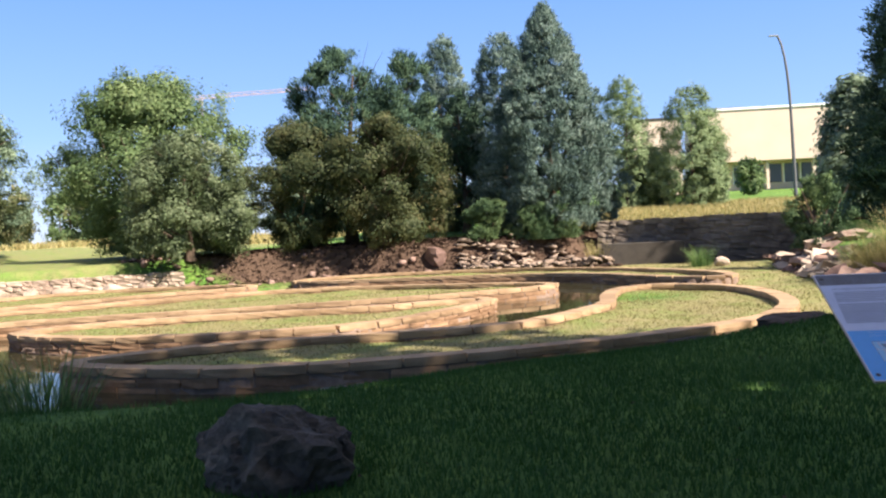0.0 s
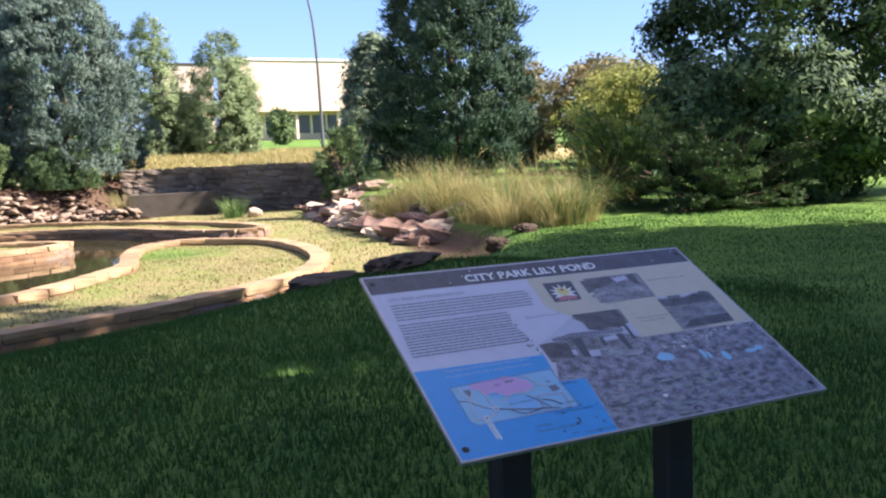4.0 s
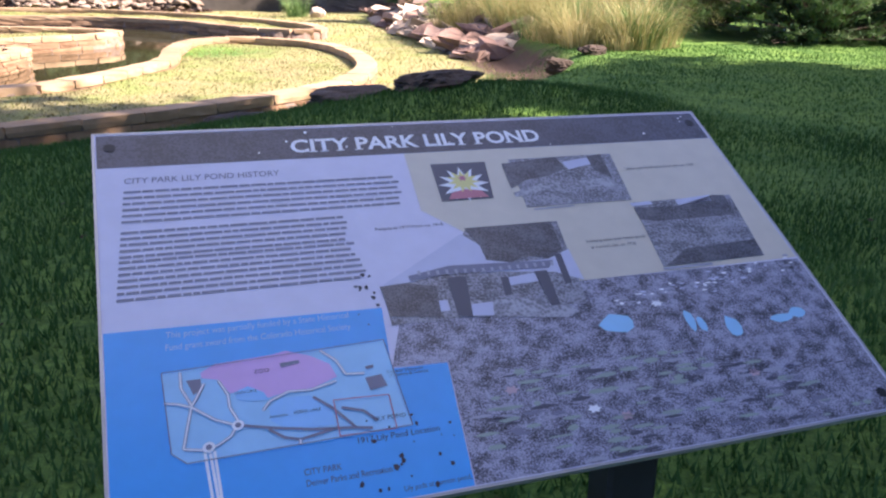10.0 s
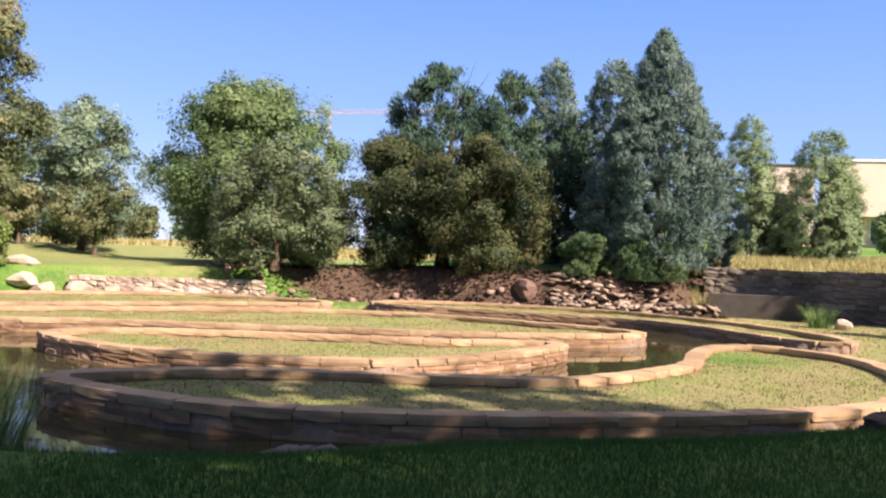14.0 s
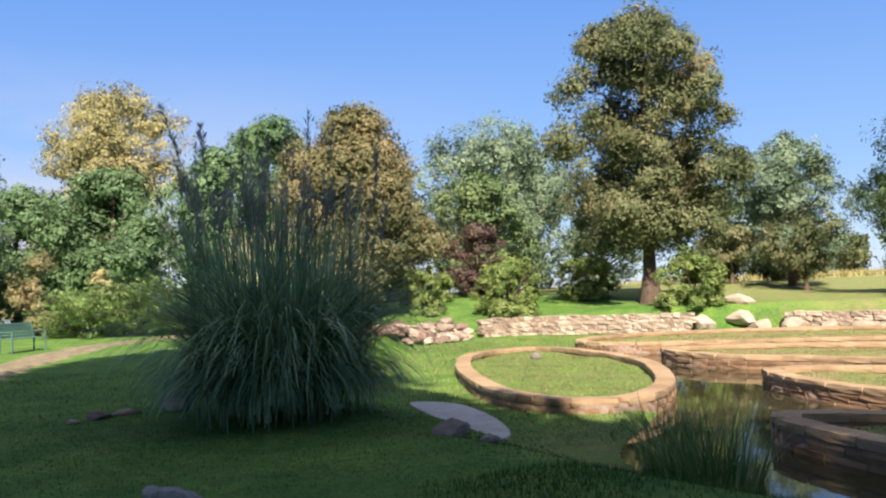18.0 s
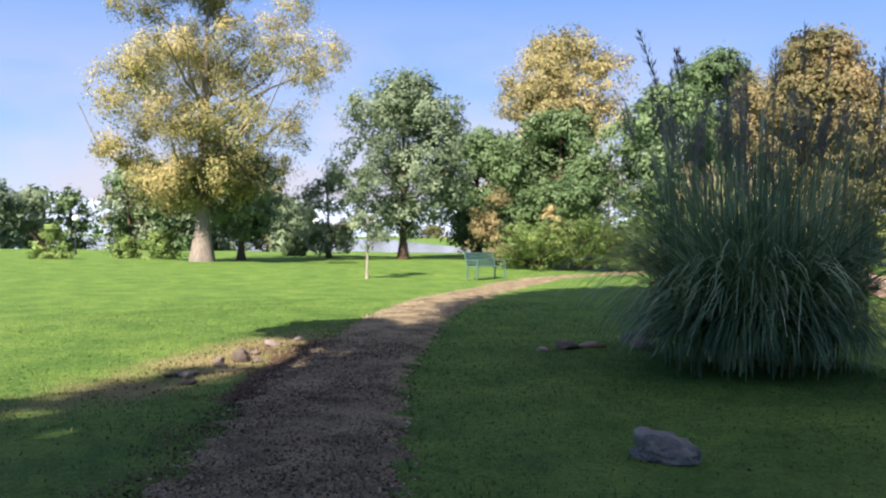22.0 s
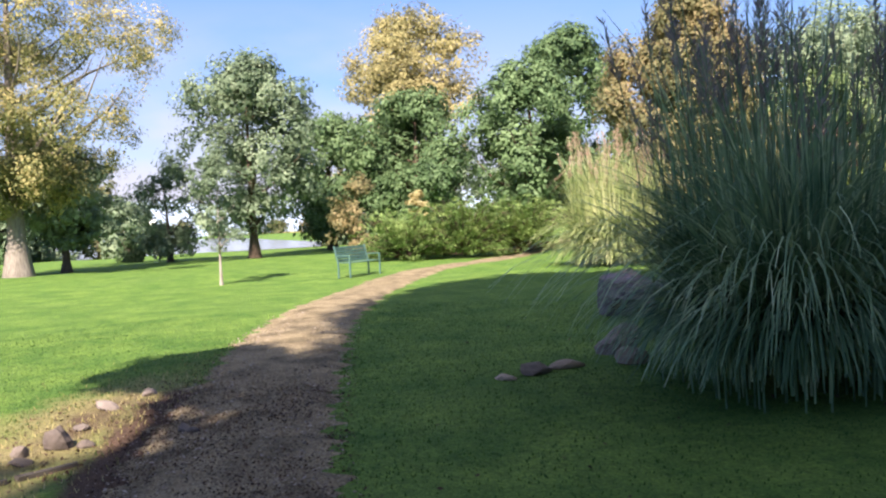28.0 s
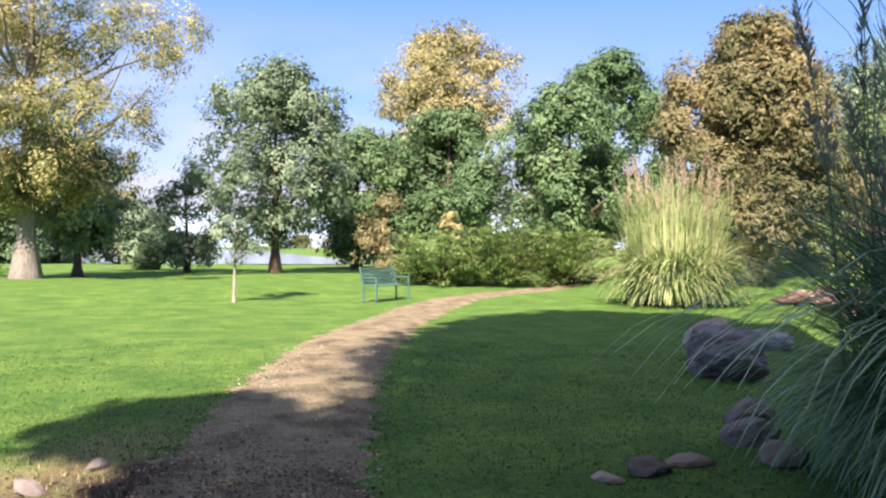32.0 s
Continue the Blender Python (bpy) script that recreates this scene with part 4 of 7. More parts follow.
def build_pampas(x, y, label, radius, height, leaf_mat, plume_mat, seed, n_low=1500, n_mid=1500, n_tall=900, n_stalk=110, dome=1.6, spread=0.16, broad=1.0, lift=0.0):
    """A broad dome of arching leaves with tall leafy stalks rising out of it, each ending in a feathered plume."""
    rng = np.random.default_rng(seed)
    z = zat(x, y)
    g = empty("pampas_grass", x, y, z - 0.04, label, "ornamental grass", "tall pampas grasses")

    def roots(n, r):
        a, q = rng.random(n) * 6.283, np.sqrt(rng.random(n))
        p = np.stack([np.cos(a) * q * r, np.sin(a) * q * r, np.zeros(n)], 1)
        return p, np.stack([np.cos(a), np.sin(a)], 1) * q[:, None]

    def hang(h):
        """Leaf tips that stop a hand's breadth over the ground."""
        h = h + lift
        return np.where(h < 0.12 + lift, 0.12 + lift + (h - 0.12 - lift) * 0.2, h)

    p, o = roots(n_low, radius * 0.42)
    o += rng.normal(size=o.shape) * 0.3
    v, f = blades(rng, p, o * 0.5, radius * rng.uniform(0.6, 1.08, n_low), broad * rng.uniform(0.018, 0.036, n_low), rng.uniform(2.1, 3.0, n_low), 8, 1.05)
    v[:, 2] = hang(v[:, 2])
    mesh_part("arching_leaves", mesh_from("arching_leaves", v, f, leaf_mat), g)
    p, o = roots(n_mid, radius * 0.48)
    o += rng.normal(size=o.shape) * 0.3
    ln = dome * rng.uniform(0.9, 1.7, n_mid)
    v, f = blades(rng, p, o * 0.35, ln, broad * rng.uniform(0.015, 0.034, n_mid), rng.uniform(1.2, 2.7, n_mid), 9, 1.15)
    v[:, 2] = hang(v[:, 2])
    mesh_part("drooping_leaves", mesh_from("drooping_leaves", v, f, leaf_mat), g)
    p, o = roots(n_tall, radius * 0.68)
    o += rng.normal(size=o.shape) * 0.25
    p[:, 2] = rng.uniform(0.0, 0.35, n_tall) * height
    v, f = blades(rng, p, o * spread, height * rng.uniform(0.25, 0.55, n_tall), broad * rng.uniform(0.010, 0.022, n_tall), rng.uniform(0.0, 1.3, n_tall), 5)
    mesh_part("upright_leaves", mesh_from("upright_leaves", v, f, leaf_mat), g)
    p, o = roots(n_stalk, radius * 0.78)
    o += rng.normal(size=o.shape) * 0.15
    ln = height * rng.choice([1.0, 0.88], n_stalk) * rng.uniform(0.72, 1.0, n_stalk)
    stalks, tips = [], []
    for b, q, h in zip(p, o, ln):
        u = np.linspace(0, 1, 6)
        sway = rng.normal(size=2) * 0.05 * h
        pts = np.stack([b[0] + q[0] * spread * 0.7 * h * u**1.3 + sway[0] * u**3, b[1] + q[1] * spread * 0.7 * h * u**1.3 + sway[1] * u**3, h * u * 0.97], 1)
        stalks.append(tube(pts, 0.009 * (1 - 0.6 * u), 4))
        tips.append((pts[-1], unit(pts[-1] - pts[-2]), h))
    v, f = join(stalks)
    mesh_part("stalks", mesh_from("stalks", v, f, leaf_mat), g)
    cs, ds = [], []
    for tip, d, h in tips:
        m = 64
        long_ = rng.uniform(0.35, 0.6)
        u = rng.random(m) ** 0.8
        side = rng.normal(size=(m, 3)) * np.array([1, 1, 0.25])
        cs.append(tip - d * (long_ * u[:, None]) + unit(side) * (0.012 + 0.17 * u[:, None] ** 0.8 * (1.15 - u[:, None])) * rng.random((m, 1)))
        ds.append(unit(d * 0.9 + unit(side) * 0.55 + np.array([0.1, 0.05, 0.0])))
    cs, ds = np.concatenate(cs), np.concatenate(ds)
    sd = unit(np.cross(ds, rng.normal(size=ds.shape)))
    ln = rng.uniform(0.05, 0.13, len(cs))
    v, f = diamonds(cs, ds, sd, ln, ln * 0.14)
    mesh_part("plumes", mesh_from("plumes", v, f, plume_mat), g)
    return g


def build_spreader(x, y, label, rx, ry, h, leaf, seed, boughs=70, per=26, size=0.12, group="", category="bush"):
    """A spreading juniper: boughs that fan outward in flat layered sprays, their tips tilted up."""
    rng = np.random.default_rng(seed)
    base = zat(x, y)
    bush = empty("juniper_bush", x, y, base - 0.05, label, category, group)
    wood, cs, outs, ups, rr = [], [], [], [], []
    for k in range(boughs):
        a = rng.random() * 6.283
        lift = rng.random() ** 0.8
        reach = math.sqrt(max(0.05, 1 - (lift * 0.92) ** 2)) * rng.uniform(0.8, 1.05)
        u = np.linspace(0, 1, 6)
        pts = np.stack([np.cos(a) * rx * reach * u, np.sin(a) * ry * reach * u, h * (0.06 + lift * 0.9 * u**0.75)], 1)
        wood.append(tube(pts, 0.03 * (1 - 0.85 * u) + 0.003, 4))
        for w_ in np.linspace(0.35, 1.0, 9):
            q = np.array([np.interp(w_, u, pts[:, i]) for i in range(3)])
            d = unit(np.array([math.cos(a + rng.normal() * 0.5), math.sin(a + rng.normal() * 0.5), 0.35 + 0.5 * lift]))
            cs.append(q + rng.normal(size=3) * np.array([0.16, 0.16, 0.05]) * (0.5 + w_))
            outs.append(d)
            ups.append(unit(np.array([0, 0, 1.0]) - d * 0.3))
            rr.append(0.17 + 0.12 * (1 - w_))
    v, f = join(wood)
    mesh_part("stem", mesh_from("stem", v, f, M_bark, True), bush)
    v, f = leaf_cloud(rng, np.array(cs), np.array(rr), per, size, 0.5, 0.34, 0, np.array(outs), 0.45, np.array(ups))
    v[:, 2] = np.maximum(v[:, 2], 0.02)
    mesh_part("foliage", mesh_from("foliage", v, f, leaf), bush)
    return bush


def build_tuft(name, x, y, label, radius, height, mat, seed, n=500, width=(0.012, 0.025), bend=(0.3, 1.3), category="grass clump", group="", z=None, root=0.5, seg=5):
    rng = np.random.default_rng(seed)
    base = zat(x, y) if z is None else z
    a, q = rng.random(n) * 6.283, np.sqrt(rng.random(n))
    p = np.stack([np.cos(a) * q * radius * root, np.sin(a) * q * radius * root, np.zeros(n)], 1)
    o = np.stack([np.cos(a), np.sin(a)], 1) * q[:, None] * 0.8 + rng.normal(size=(n, 2)) * 0.25
    v, f = blades(rng, p, o * 0.7, height * rng.uniform(0.6, 1.2, n), rng.uniform(*width, n), rng.uniform(*bend, n), seg)
    v[:, 2] = np.maximum(v[:, 2], 0.0)
    if name == "reed_clump":
        ob = empty(name, x, y, base - 0.02, label, category, group)
        k, fans = 2 * (seg + 1), 9
        for i in range(fans):
            pick = np.nonzero((a / 6.2832 * fans).astype(int) == i)[0]
            vv = v.reshape(n, k, 3)[pick].reshape(-1, 3)
            ff = (f[: seg][None] + (np.arange(len(pick)) * k)[:, None, None]).reshape(-1, 4)
            mesh_part("blade_fan", mesh_from("blade_fan", vv, ff, mat), ob)
        return ob
    ob = new(name, mesh_from(name, v, f, mat))
    ob.location = (x, y, base - 0.02)
    return tagged(ob, label, category, group)


def rock_mesh(name, mat, seed, sharp=0.35, sub=3):
    bm = bmesh.new()
    bmesh.ops.create_icosphere(bm, subdivisions=sub, radius=1.0)
    r = random.Random(seed)
    off = Vector((r.uniform(-50, 50), r.uniform(-50, 50), r.uniform(-50, 50)))
    planes = [(Vector((r.gauss(0, 1), r.gauss(0, 1), r.gauss(0, 0.7))).normalized(), r.uniform(0.55, 0.9)) for _ in range(9)]
    for v in bm.verts:
        d = v.co.normalized()
        k = 1.0
        for nrm, h in planes:
            dn = d.dot(nrm)
            if dn > 0.05:
                k = min(k, h / dn)
        k = min(k, 1.1) * (1 + sharp * 0.35 * noise.noise(d * 1.6 + off) + sharp * 0.18 * noise.noise(d * 4.5 + off) + sharp * 0.16 * (0.5 - abs(noise.noise(d * 9.0 + off))) * (sub > 2) + sharp * 0.07 * noise.noise(d * 22.0 + off) * (sub > 3))
        v.co = d * k
    me = bpy.data.meshes.new(name)
    bm.to_mesh(me)
    bm.free()
    me.materials.append(mat)
    return me


ROCKS_TAN = [rock_mesh("rock", M_tanrock, 100 + i, 0.35, 2) for i in range(6)]
ROCKS_RED = [rock_mesh("rock", M_redrock, 120 + i, 0.35, 2) for i in range(6)]
SLABS = [stone_mesh("rock", M_redrock if i % 2 else M_tanrock, 160 + i, 0.34, 1) for i in range(8)]
SHARDS = [stone_mesh("rock", M_tanrock, 170 + i, 0.85, 0) for i in range(8)]
ROCKS_PALE = [rock_mesh("rock", M_palerock, 160 + i, 0.45, 3) for i in range(3)]
ROCKS_PINK = [rock_mesh("rock", M_pinkrock, 180 + i, 0.55, 4) for i in range(2)]
ROCKS_SHADED = [rock_mesh("rock", M_brownrock, 190 + i, 0.8, 4) for i in range(3)]
ROCKS_GREY = [rock_mesh("rock", M_midrock, 140 + i, 0.4, 2) for i in range(5)]


def place_rock(x, y, sx, sy, sz, meshes, label, group, r, name="rock", sink=0.3, turn=None, lift=0.0):
    o = new(name, r.choice(meshes))
    tilt = Euler((r.uniform(-0.15, 0.15), r.uniform(-0.15, 0.15), r.uniform(0, 6.28) if turn is None else turn))
    o.matrix_basis = Matrix.LocRotScale((x, y, zat(x, y) + sz * (1 - 2 * sink) * 0.9 + lift), tilt, (sx, sy, sz))
    return tagged(o, label, "rock", group)


# ---- stone planters in the pond ----
build_ring("front", "long curved red sandstone planter with a dry grass bed", 0.62, 0.5, 2, 1)
build_ring("blade", "pointed red sandstone planter standing in dark water", 0.55, 0.45, 3, 2)
build_ring("middle", "long sandstone planter with flat coping and grass bed", 0.6, 0.5, 2, 3)
build_ring("north", "curved sandstone planter along the far bank", 0.7, 0.6, 2, 4)
build_ring("west", "broad low sandstone planter with pale coping", 0.7, 0.6, 2, 5)
build_ring("oval", "oval sandstone planter ring around green grass", 0.6, 0.5, 2, 6)

# ---- information sign ----
SIGN = Matrix(((0.9993, 0.0337, -0.0147, 2.1192), (-0.0365, 0.8726, -0.4871, 0.8286), (-0.0036, 0.4873, 0.8732, 1.0112), (0, 0, 0, 1)))
SIGN_W, SIGN_H = 0.945, 0.595


def on_panel(u, v):
    """From the artwork's own units to metres from the panel's centre, kept inside its edges."""
    k = 0.0083 * u + 0.0864 * v + 1.0
    a, b = (1.0453 * u + 0.0467 * v - 0.0092) / k, (0.0017 * u + 0.9903 * v + 0.0031) / k
    return max(min(a, SIGN_W / 2 - 0.003), 0.003 - SIGN_W / 2), max(min(b, SIGN_H / 2 - 0.003), 0.003 - SIGN_H / 2)


def sheet_material(name, colour, rough=0.3):
    return plain_material(name, colour, rough, 0, 0.04, 30.0, 0, 0.5)


def photo_material(name, lo, hi, scale, stretch=(1, 1, 1), tint=(1, 1, 1), mid=0.32):
    m, n, l, b = material(name, 0.3, 0.5)
    nz = noise_node(n, l, scale, 9, "Object", stretch, 0.72)
    vo = n.new("ShaderNodeTexVoronoi")
    vo.inputs["Scale"].default_value = scale * 2.2
    tc = n.new("ShaderNodeTexCoord")
    l.new(tc.outputs["Object"], vo.inputs["Vector"])
    s = n.new("ShaderNodeMath")
    s.operation = "MULTIPLY_ADD"
    s.inputs[1].default_value = 0.35
    l.new(vo.outputs["Distance"], s.inputs[0])
    wide = noise_node(n, l, scale * 0.16, 3, "Object", stretch)
    both = mix_node(n, l, 0.55, nz.outputs["Fac"], wide.outputs["Fac"])
    l.new(both, s.inputs[2])
    r = ramp_node(n, [(0.40, tuple(lo * c for c in tint)), (0.58, tuple((lo + hi) * mid * c for c in tint)), (0.78, tuple(hi * c for c in tint))])
    l.new(s.outputs["Value"], r.inputs["Fac"])
    l.new(r.outputs["Color"], b.inputs["Base Color"])
    return m


S_band = photo_material("slate_title_band", 0.042, 0.085, 120, tint=(0.92, 0.95, 1.3))
S_white = sheet_material("lilac_white_print", (0.637, 0.625, 0.732))
S_tan = sheet_material("tan_print", (0.625, 0.566, 0.448))
S_blue = sheet_material("bright_blue_print", (0.035, 0.366, 0.779))
S_pale = sheet_material("pale_blue_print", (0.295, 0.59, 0.802))
S_pink = sheet_material("pink_print", (0.661, 0.401, 0.684))
S_ink = sheet_material("black_ink", (0.035, 0.035, 0.05), 0.4)
S_greyink = sheet_material("grey_ink", (0.20, 0.20, 0.26), 0.4)
S_textink = sheet_material("soft_grey_ink", (0.22, 0.22, 0.27), 0.4)
S_dim = sheet_material("faded_dark_grey_ink", (0.085, 0.085, 0.11), 0.4)
S_letter = sheet_material("white_lettering", (0.85, 0.85, 0.85), 0.4)
S_paleletter = sheet_material("pale_blue_lettering", (0.42, 0.62, 0.80), 0.4)
S_yellow = sheet_material("yellow_petals", (0.75, 0.68, 0.25), 0.4)
S_blush = sheet_material("blush_petals", (0.52, 0.36, 0.38), 0.4)
S_rose = sheet_material("rose_petals", (0.55, 0.18, 0.22), 0.4)
S_photo = photo_material("old_grey_photograph", 0.03, 0.33, 140, (1, 1.8, 1), (1, 1, 1.12))
S_lily = photo_material("lily_pad_photograph", 0.012, 0.42, 260, (1, 1.2, 1), (1, 0.98, 1.2), 0.13)
S_tree = photo_material("dark_foliage_print", 0.025, 0.14, 160, (1, 1.3, 1), (1, 1, 1.15))
S_field = photo_material("pale_ground_print", 0.14, 0.42, 90, (1, 2.0, 1), (1, 1, 1.1))
S_pad = sheet_material("grey_green_print", (0.30, 0.36, 0.31))
S_padgrey = sheet_material("pale_grey_print", (0.36, 0.36, 0.42))
S_lake = sheet_material("light_blue_print", (0.236, 0.543, 0.85))
S_sky = sheet_material("photograph_sky", (0.531, 0.543, 0.661))
S_edge = plain_material("aluminium_edge", (0.45, 0.45, 0.46), 0.4, 0.6)

sign = empty("information_sign", 2.08, 0.8, zat(2.08, 0.8), "low slanted park information sign on two dark posts", "information sign")
TO_SIGN = Matrix.Translation(-Vector(sign.location)) @ SIGN


def flat(name, outline, layer, mat, parent=None, label="", thick=0.0, metres=False):
    """A printed area on the panel; metres: the outline is given in metres from the panel's centre."""
    bm = bmesh.new()
    z = 0.0003 * layer
    bm.faces.new([bm.verts.new((*((u, v) if metres else on_panel(u, v)), z)) for u, v in outline])
    if thick:
        g = bmesh.ops.extrude_face_region(bm, geom=bm.faces[:])
        for e in g["geom"]:
            if isinstance(e, bmesh.types.BMVert):
                e.co.z -= thick
    bmesh.ops.recalc_face_normals(bm, faces=bm.faces[:])
    if not thick and bm.faces[:][0].normal.z < 0:
        bmesh.ops.reverse_faces(bm, faces=bm.faces[:])
    return part(name, bm, mat, parent, label, m=TO_SIGN if parent is sign else Matrix.Identity(4))


def rect(u0, v0, u1, v1):
    return [(u0, v0), (u1, v0), (u1, v1), (u0, v1)]


def lettering(name, text, u, v, size, layer, mat, parent, width=None, turn=0.0, bold=0.0, serif=False):
    cu = bpy.data.curves.new(name, "FONT")
    cu.body, cu.size = text, size
    cu.resolution_u = 3
    cu.offset = bold
    tmp = bpy.data.objects.new(name, cu)
    scene.collection.objects.link(tmp)
    dep = bpy.context.evaluated_depsgraph_get()
    me = bpy.data.meshes.new_from_object(tmp.evaluated_get(dep))
    bpy.data.objects.remove(tmp)
    if serif:
        # short bars across the ends of the stems
        bm = bmesh.new()
        bm.from_mesh(me)
        for level, way in ((min((q.co.y for q in bm.verts), key=lambda y_: abs(y_ + bold)), 1), (min((q.co.y for q in bm.verts), key=lambda y_: abs(y_ - 0.694 * size - bold)), -1)):
            at = sorted({round(q.co.x, 5) for q in bm.verts if abs(q.co.y - level) < 0.004 * size})
            runs = []
            for x_ in at:
                if runs and x_ - runs[-1][1] < 0.16 * size:
                    runs[-1][1] = x_
                else:
                    runs.append([x_, x_])
            for a_, b_ in runs:
                if 0.05 * size < b_ - a_ < 0.3 * size:
                    y0, y1 = sorted((level, level + way * 0.055 * size))
                    bm.faces.new([bm.verts.new((px_, py_, 0)) for px_, py_ in rect(a_ - 0.085 * size, y0, b_ + 0.085 * size, y1)])
        bm.to_mesh(me)
        bm.free()
    xs = [q.co.x for q in me.vertices]
    k = width / (max(xs) - min(xs)) if width else 1.0
    for q in me.vertices:
        x, y = (q.co.x - min(xs)) * k, q.co.y
        x, y = x * math.cos(turn) - y * math.sin(turn), x * math.sin(turn) + y * math.cos(turn)
        q.co = (*on_panel(u + x, v + y), 0.0003 * layer)
    me.materials.clear()
    me.materials.append(mat)
    return mesh_part(name, me, parent, m=TO_SIGN if parent is sign else None)


flat("panel", rect(-SIGN_W / 2, -SIGN_H / 2, SIGN_W / 2, SIGN_H / 2), 0, S_white, sign, "weathered printed panel", 0.008, True)
for side, o in (("x", -1), ("x", 1), ("y", -1), ("y", 1)):
    hw, hh = SIGN_W / 2, SIGN_H / 2
    ol = rect(o * hw - 0.0016, -hh - 0.0016, o * hw + 0.0016, hh + 0.0016) if side == "x" else rect(-hw + 0.002, o * hh - 0.0016, hw - 0.002, o * hh + 0.0016)
    flat("edge_strip", ol, 2, S_edge, sign, "worn metal edge", 0.008, True)
flat("title_band", rect(-SIGN_W / 2 + 0.004, 0.229, SIGN_W / 2 - 0.004, SIGN_H / 2 - 0.004), 1, S_band, sign, "faded slate title band", 0, True)
flat("tan_field", [(-0.055, 0.232), (0.459, 0.232), (0.459, -0.043), (0.10, -0.043), (-0.055, 0.11)], 1, S_tan, sign, "tan printed field")
flat("blue_field", [(-0.459, -0.044), (-0.137, -0.051), (-0.141, -0.139), (-0.078, -0.141), (-0.085, -0.301), (-0.459, -0.301)], 1, S_blue, sign, "bright blue field")
big = flat("lily_photograph", [(0.120, -0.043), (0.459, -0.046), (0.459, -0.301), (-0.084, -0.301), (-0.077, -0.140), (-0.140, -0.137), (-0.120, -0.075)], 2, S_lily, sign, "faded photograph of lily pads")
perg = flat("pergola_photograph", [(-0.002, 0.069), (0.128, 0.068), (0.121, -0.044), (0.118, -0.080), (-0.130, -0.080), (-0.132, -0.019), (-0.060, -0.010)], 3, S_photo, sign, "old grey photograph of a pergola")
flat("sky_area", [(-0.132, -0.018), (-0.1, 0.002), (-0.013, 0.059), (0.007, 0.035), (0.009, 0.008), (0.042, -0.001), (0.092, -0.001), (0.126, 0.014), (0.128, -0.043), (0.093, -0.024), (-0.043, -0.006), (-0.095, -0.017)], 4, S_sky, perg)
flat("tree_area", [(-0.006, 0.068), (0.118, 0.068), (0.117, 0.015), (0.092, -0.0), (0.063, 0.009), (0.042, 0.0), (0.009, 0.008), (0.007, 0.035)], 5, S_tree, perg)
flat("tree_trunk", [(0.103, 0.007), (0.112, 0.006), (0.11, -0.045), (0.1, -0.047)], 5, S_dim, perg)
flat("pergola_beam", [(-0.097, -0.007), (-0.042, 0.004), (0.098, -0.004), (0.087, -0.017), (-0.043, -0.009), (-0.095, -0.015)], 6, S_greyink, perg)
for k in range(16):
    f = k / 15
    u, v = -0.084 + 0.176 * f, -0.003 + -0.006 * min(1.0, 2.2 * f)
    flat("pergola_slat", rect(u, v - 0.0045, u + 0.0035, v + 0.003), 7, S_padgrey, perg)
for ol in ([(-0.049, -0.016), (-0.025, -0.017), (-0.032, -0.081), (-0.05, -0.078)], [(0.019, -0.024), (0.029, -0.025), (0.026, -0.054), (0.016, -0.055)], [(0.065, -0.02), (0.083, -0.02), (0.082, -0.079), (0.07, -0.079)]):
    flat("pergola_post", ol, 6, S_dim, perg)
flat("dark_ground", [(-0.134, -0.019), (-0.096, -0.019), (-0.065, -0.028), (-0.07, -0.076), (-0.129, -0.067)], 5, S_tree, perg)
flat("pale_ground", [(-0.054, -0.053), (0.078, -0.067), (0.104, -0.093), (0.085, -0.099), (-0.056, -0.078)], 4, S_field, perg)
for ol in ([(-0.068, -0.051), (-0.057, -0.051), (-0.057, -0.068), (-0.069, -0.068)], [(0.026, -0.026), (0.066, -0.022), (0.067, -0.037), (0.029, -0.039)], [(-0.032, -0.062), (-0.002, -0.062), (-0.006, -0.083), (-0.032, -0.08)]):
    flat("light_patch", ol, 5, S_sky, perg)
ph = flat("small_photograph", [(0.097, 0.205), (0.265, 0.206), (0.258, 0.099), (0.094, 0.100)], 3, S_photo, sign, "small faded photograph of a park road")
flat("tree_area", [(0.084, 0.196), (0.173, 0.205), (0.18, 0.177), (0.149, 0.164), (0.11, 0.157), (0.083, 0.141)], 4, S_tree, ph)
flat("tree_area", [(0.221, 0.201), (0.248, 0.206), (0.247, 0.148), (0.225, 0.169)], 4, S_tree, ph)
flat("sky_area", [(0.179, 0.192), (0.223, 0.199), (0.224, 0.183), (0.208, 0.18), (0.184, 0.174)], 5, S_sky, ph)
flat("road_area", [(0.083, 0.131), (0.148, 0.153), (0.16, 0.151), (0.163, 0.13), (0.179, 0.104), (0.158, 0.102), (0.138, 0.133), (0.085, 0.122)], 4, S_field, ph)
flat("road_area", [(0.173, 0.145), (0.24, 0.151), (0.244, 0.129), (0.193, 0.127)], 4, S_field, ph)
ph = flat("small_photograph", [(0.256, 0.093), (0.422, 0.094), (0.410, -0.034), (0.248, -0.035)], 3, S_photo, sign, "small faded photograph of a lily pond")
flat("sky_area", [(0.326, 0.092), (0.388, 0.097), (0.385, 0.084), (0.357, 0.081), (0.326, 0.08)], 4, S_sky, ph)
flat("sky_area", [(0.251, 0.092), (0.285, 0.093), (0.286, 0.086), (0.252, 0.085)], 4, S_sky, ph)
flat("tree_area", [(0.393, 0.096), (0.412, 0.094), (0.408, 0.051), (0.277, 0.051), (0.253, 0.057), (0.253, 0.082), (0.322, 0.078)], 4, S_tree, ph)
flat("dark_water", [(0.296, -0.007), (0.412, -0.002), (0.407, -0.034), (0.252, -0.035)], 4, S_tree, ph)
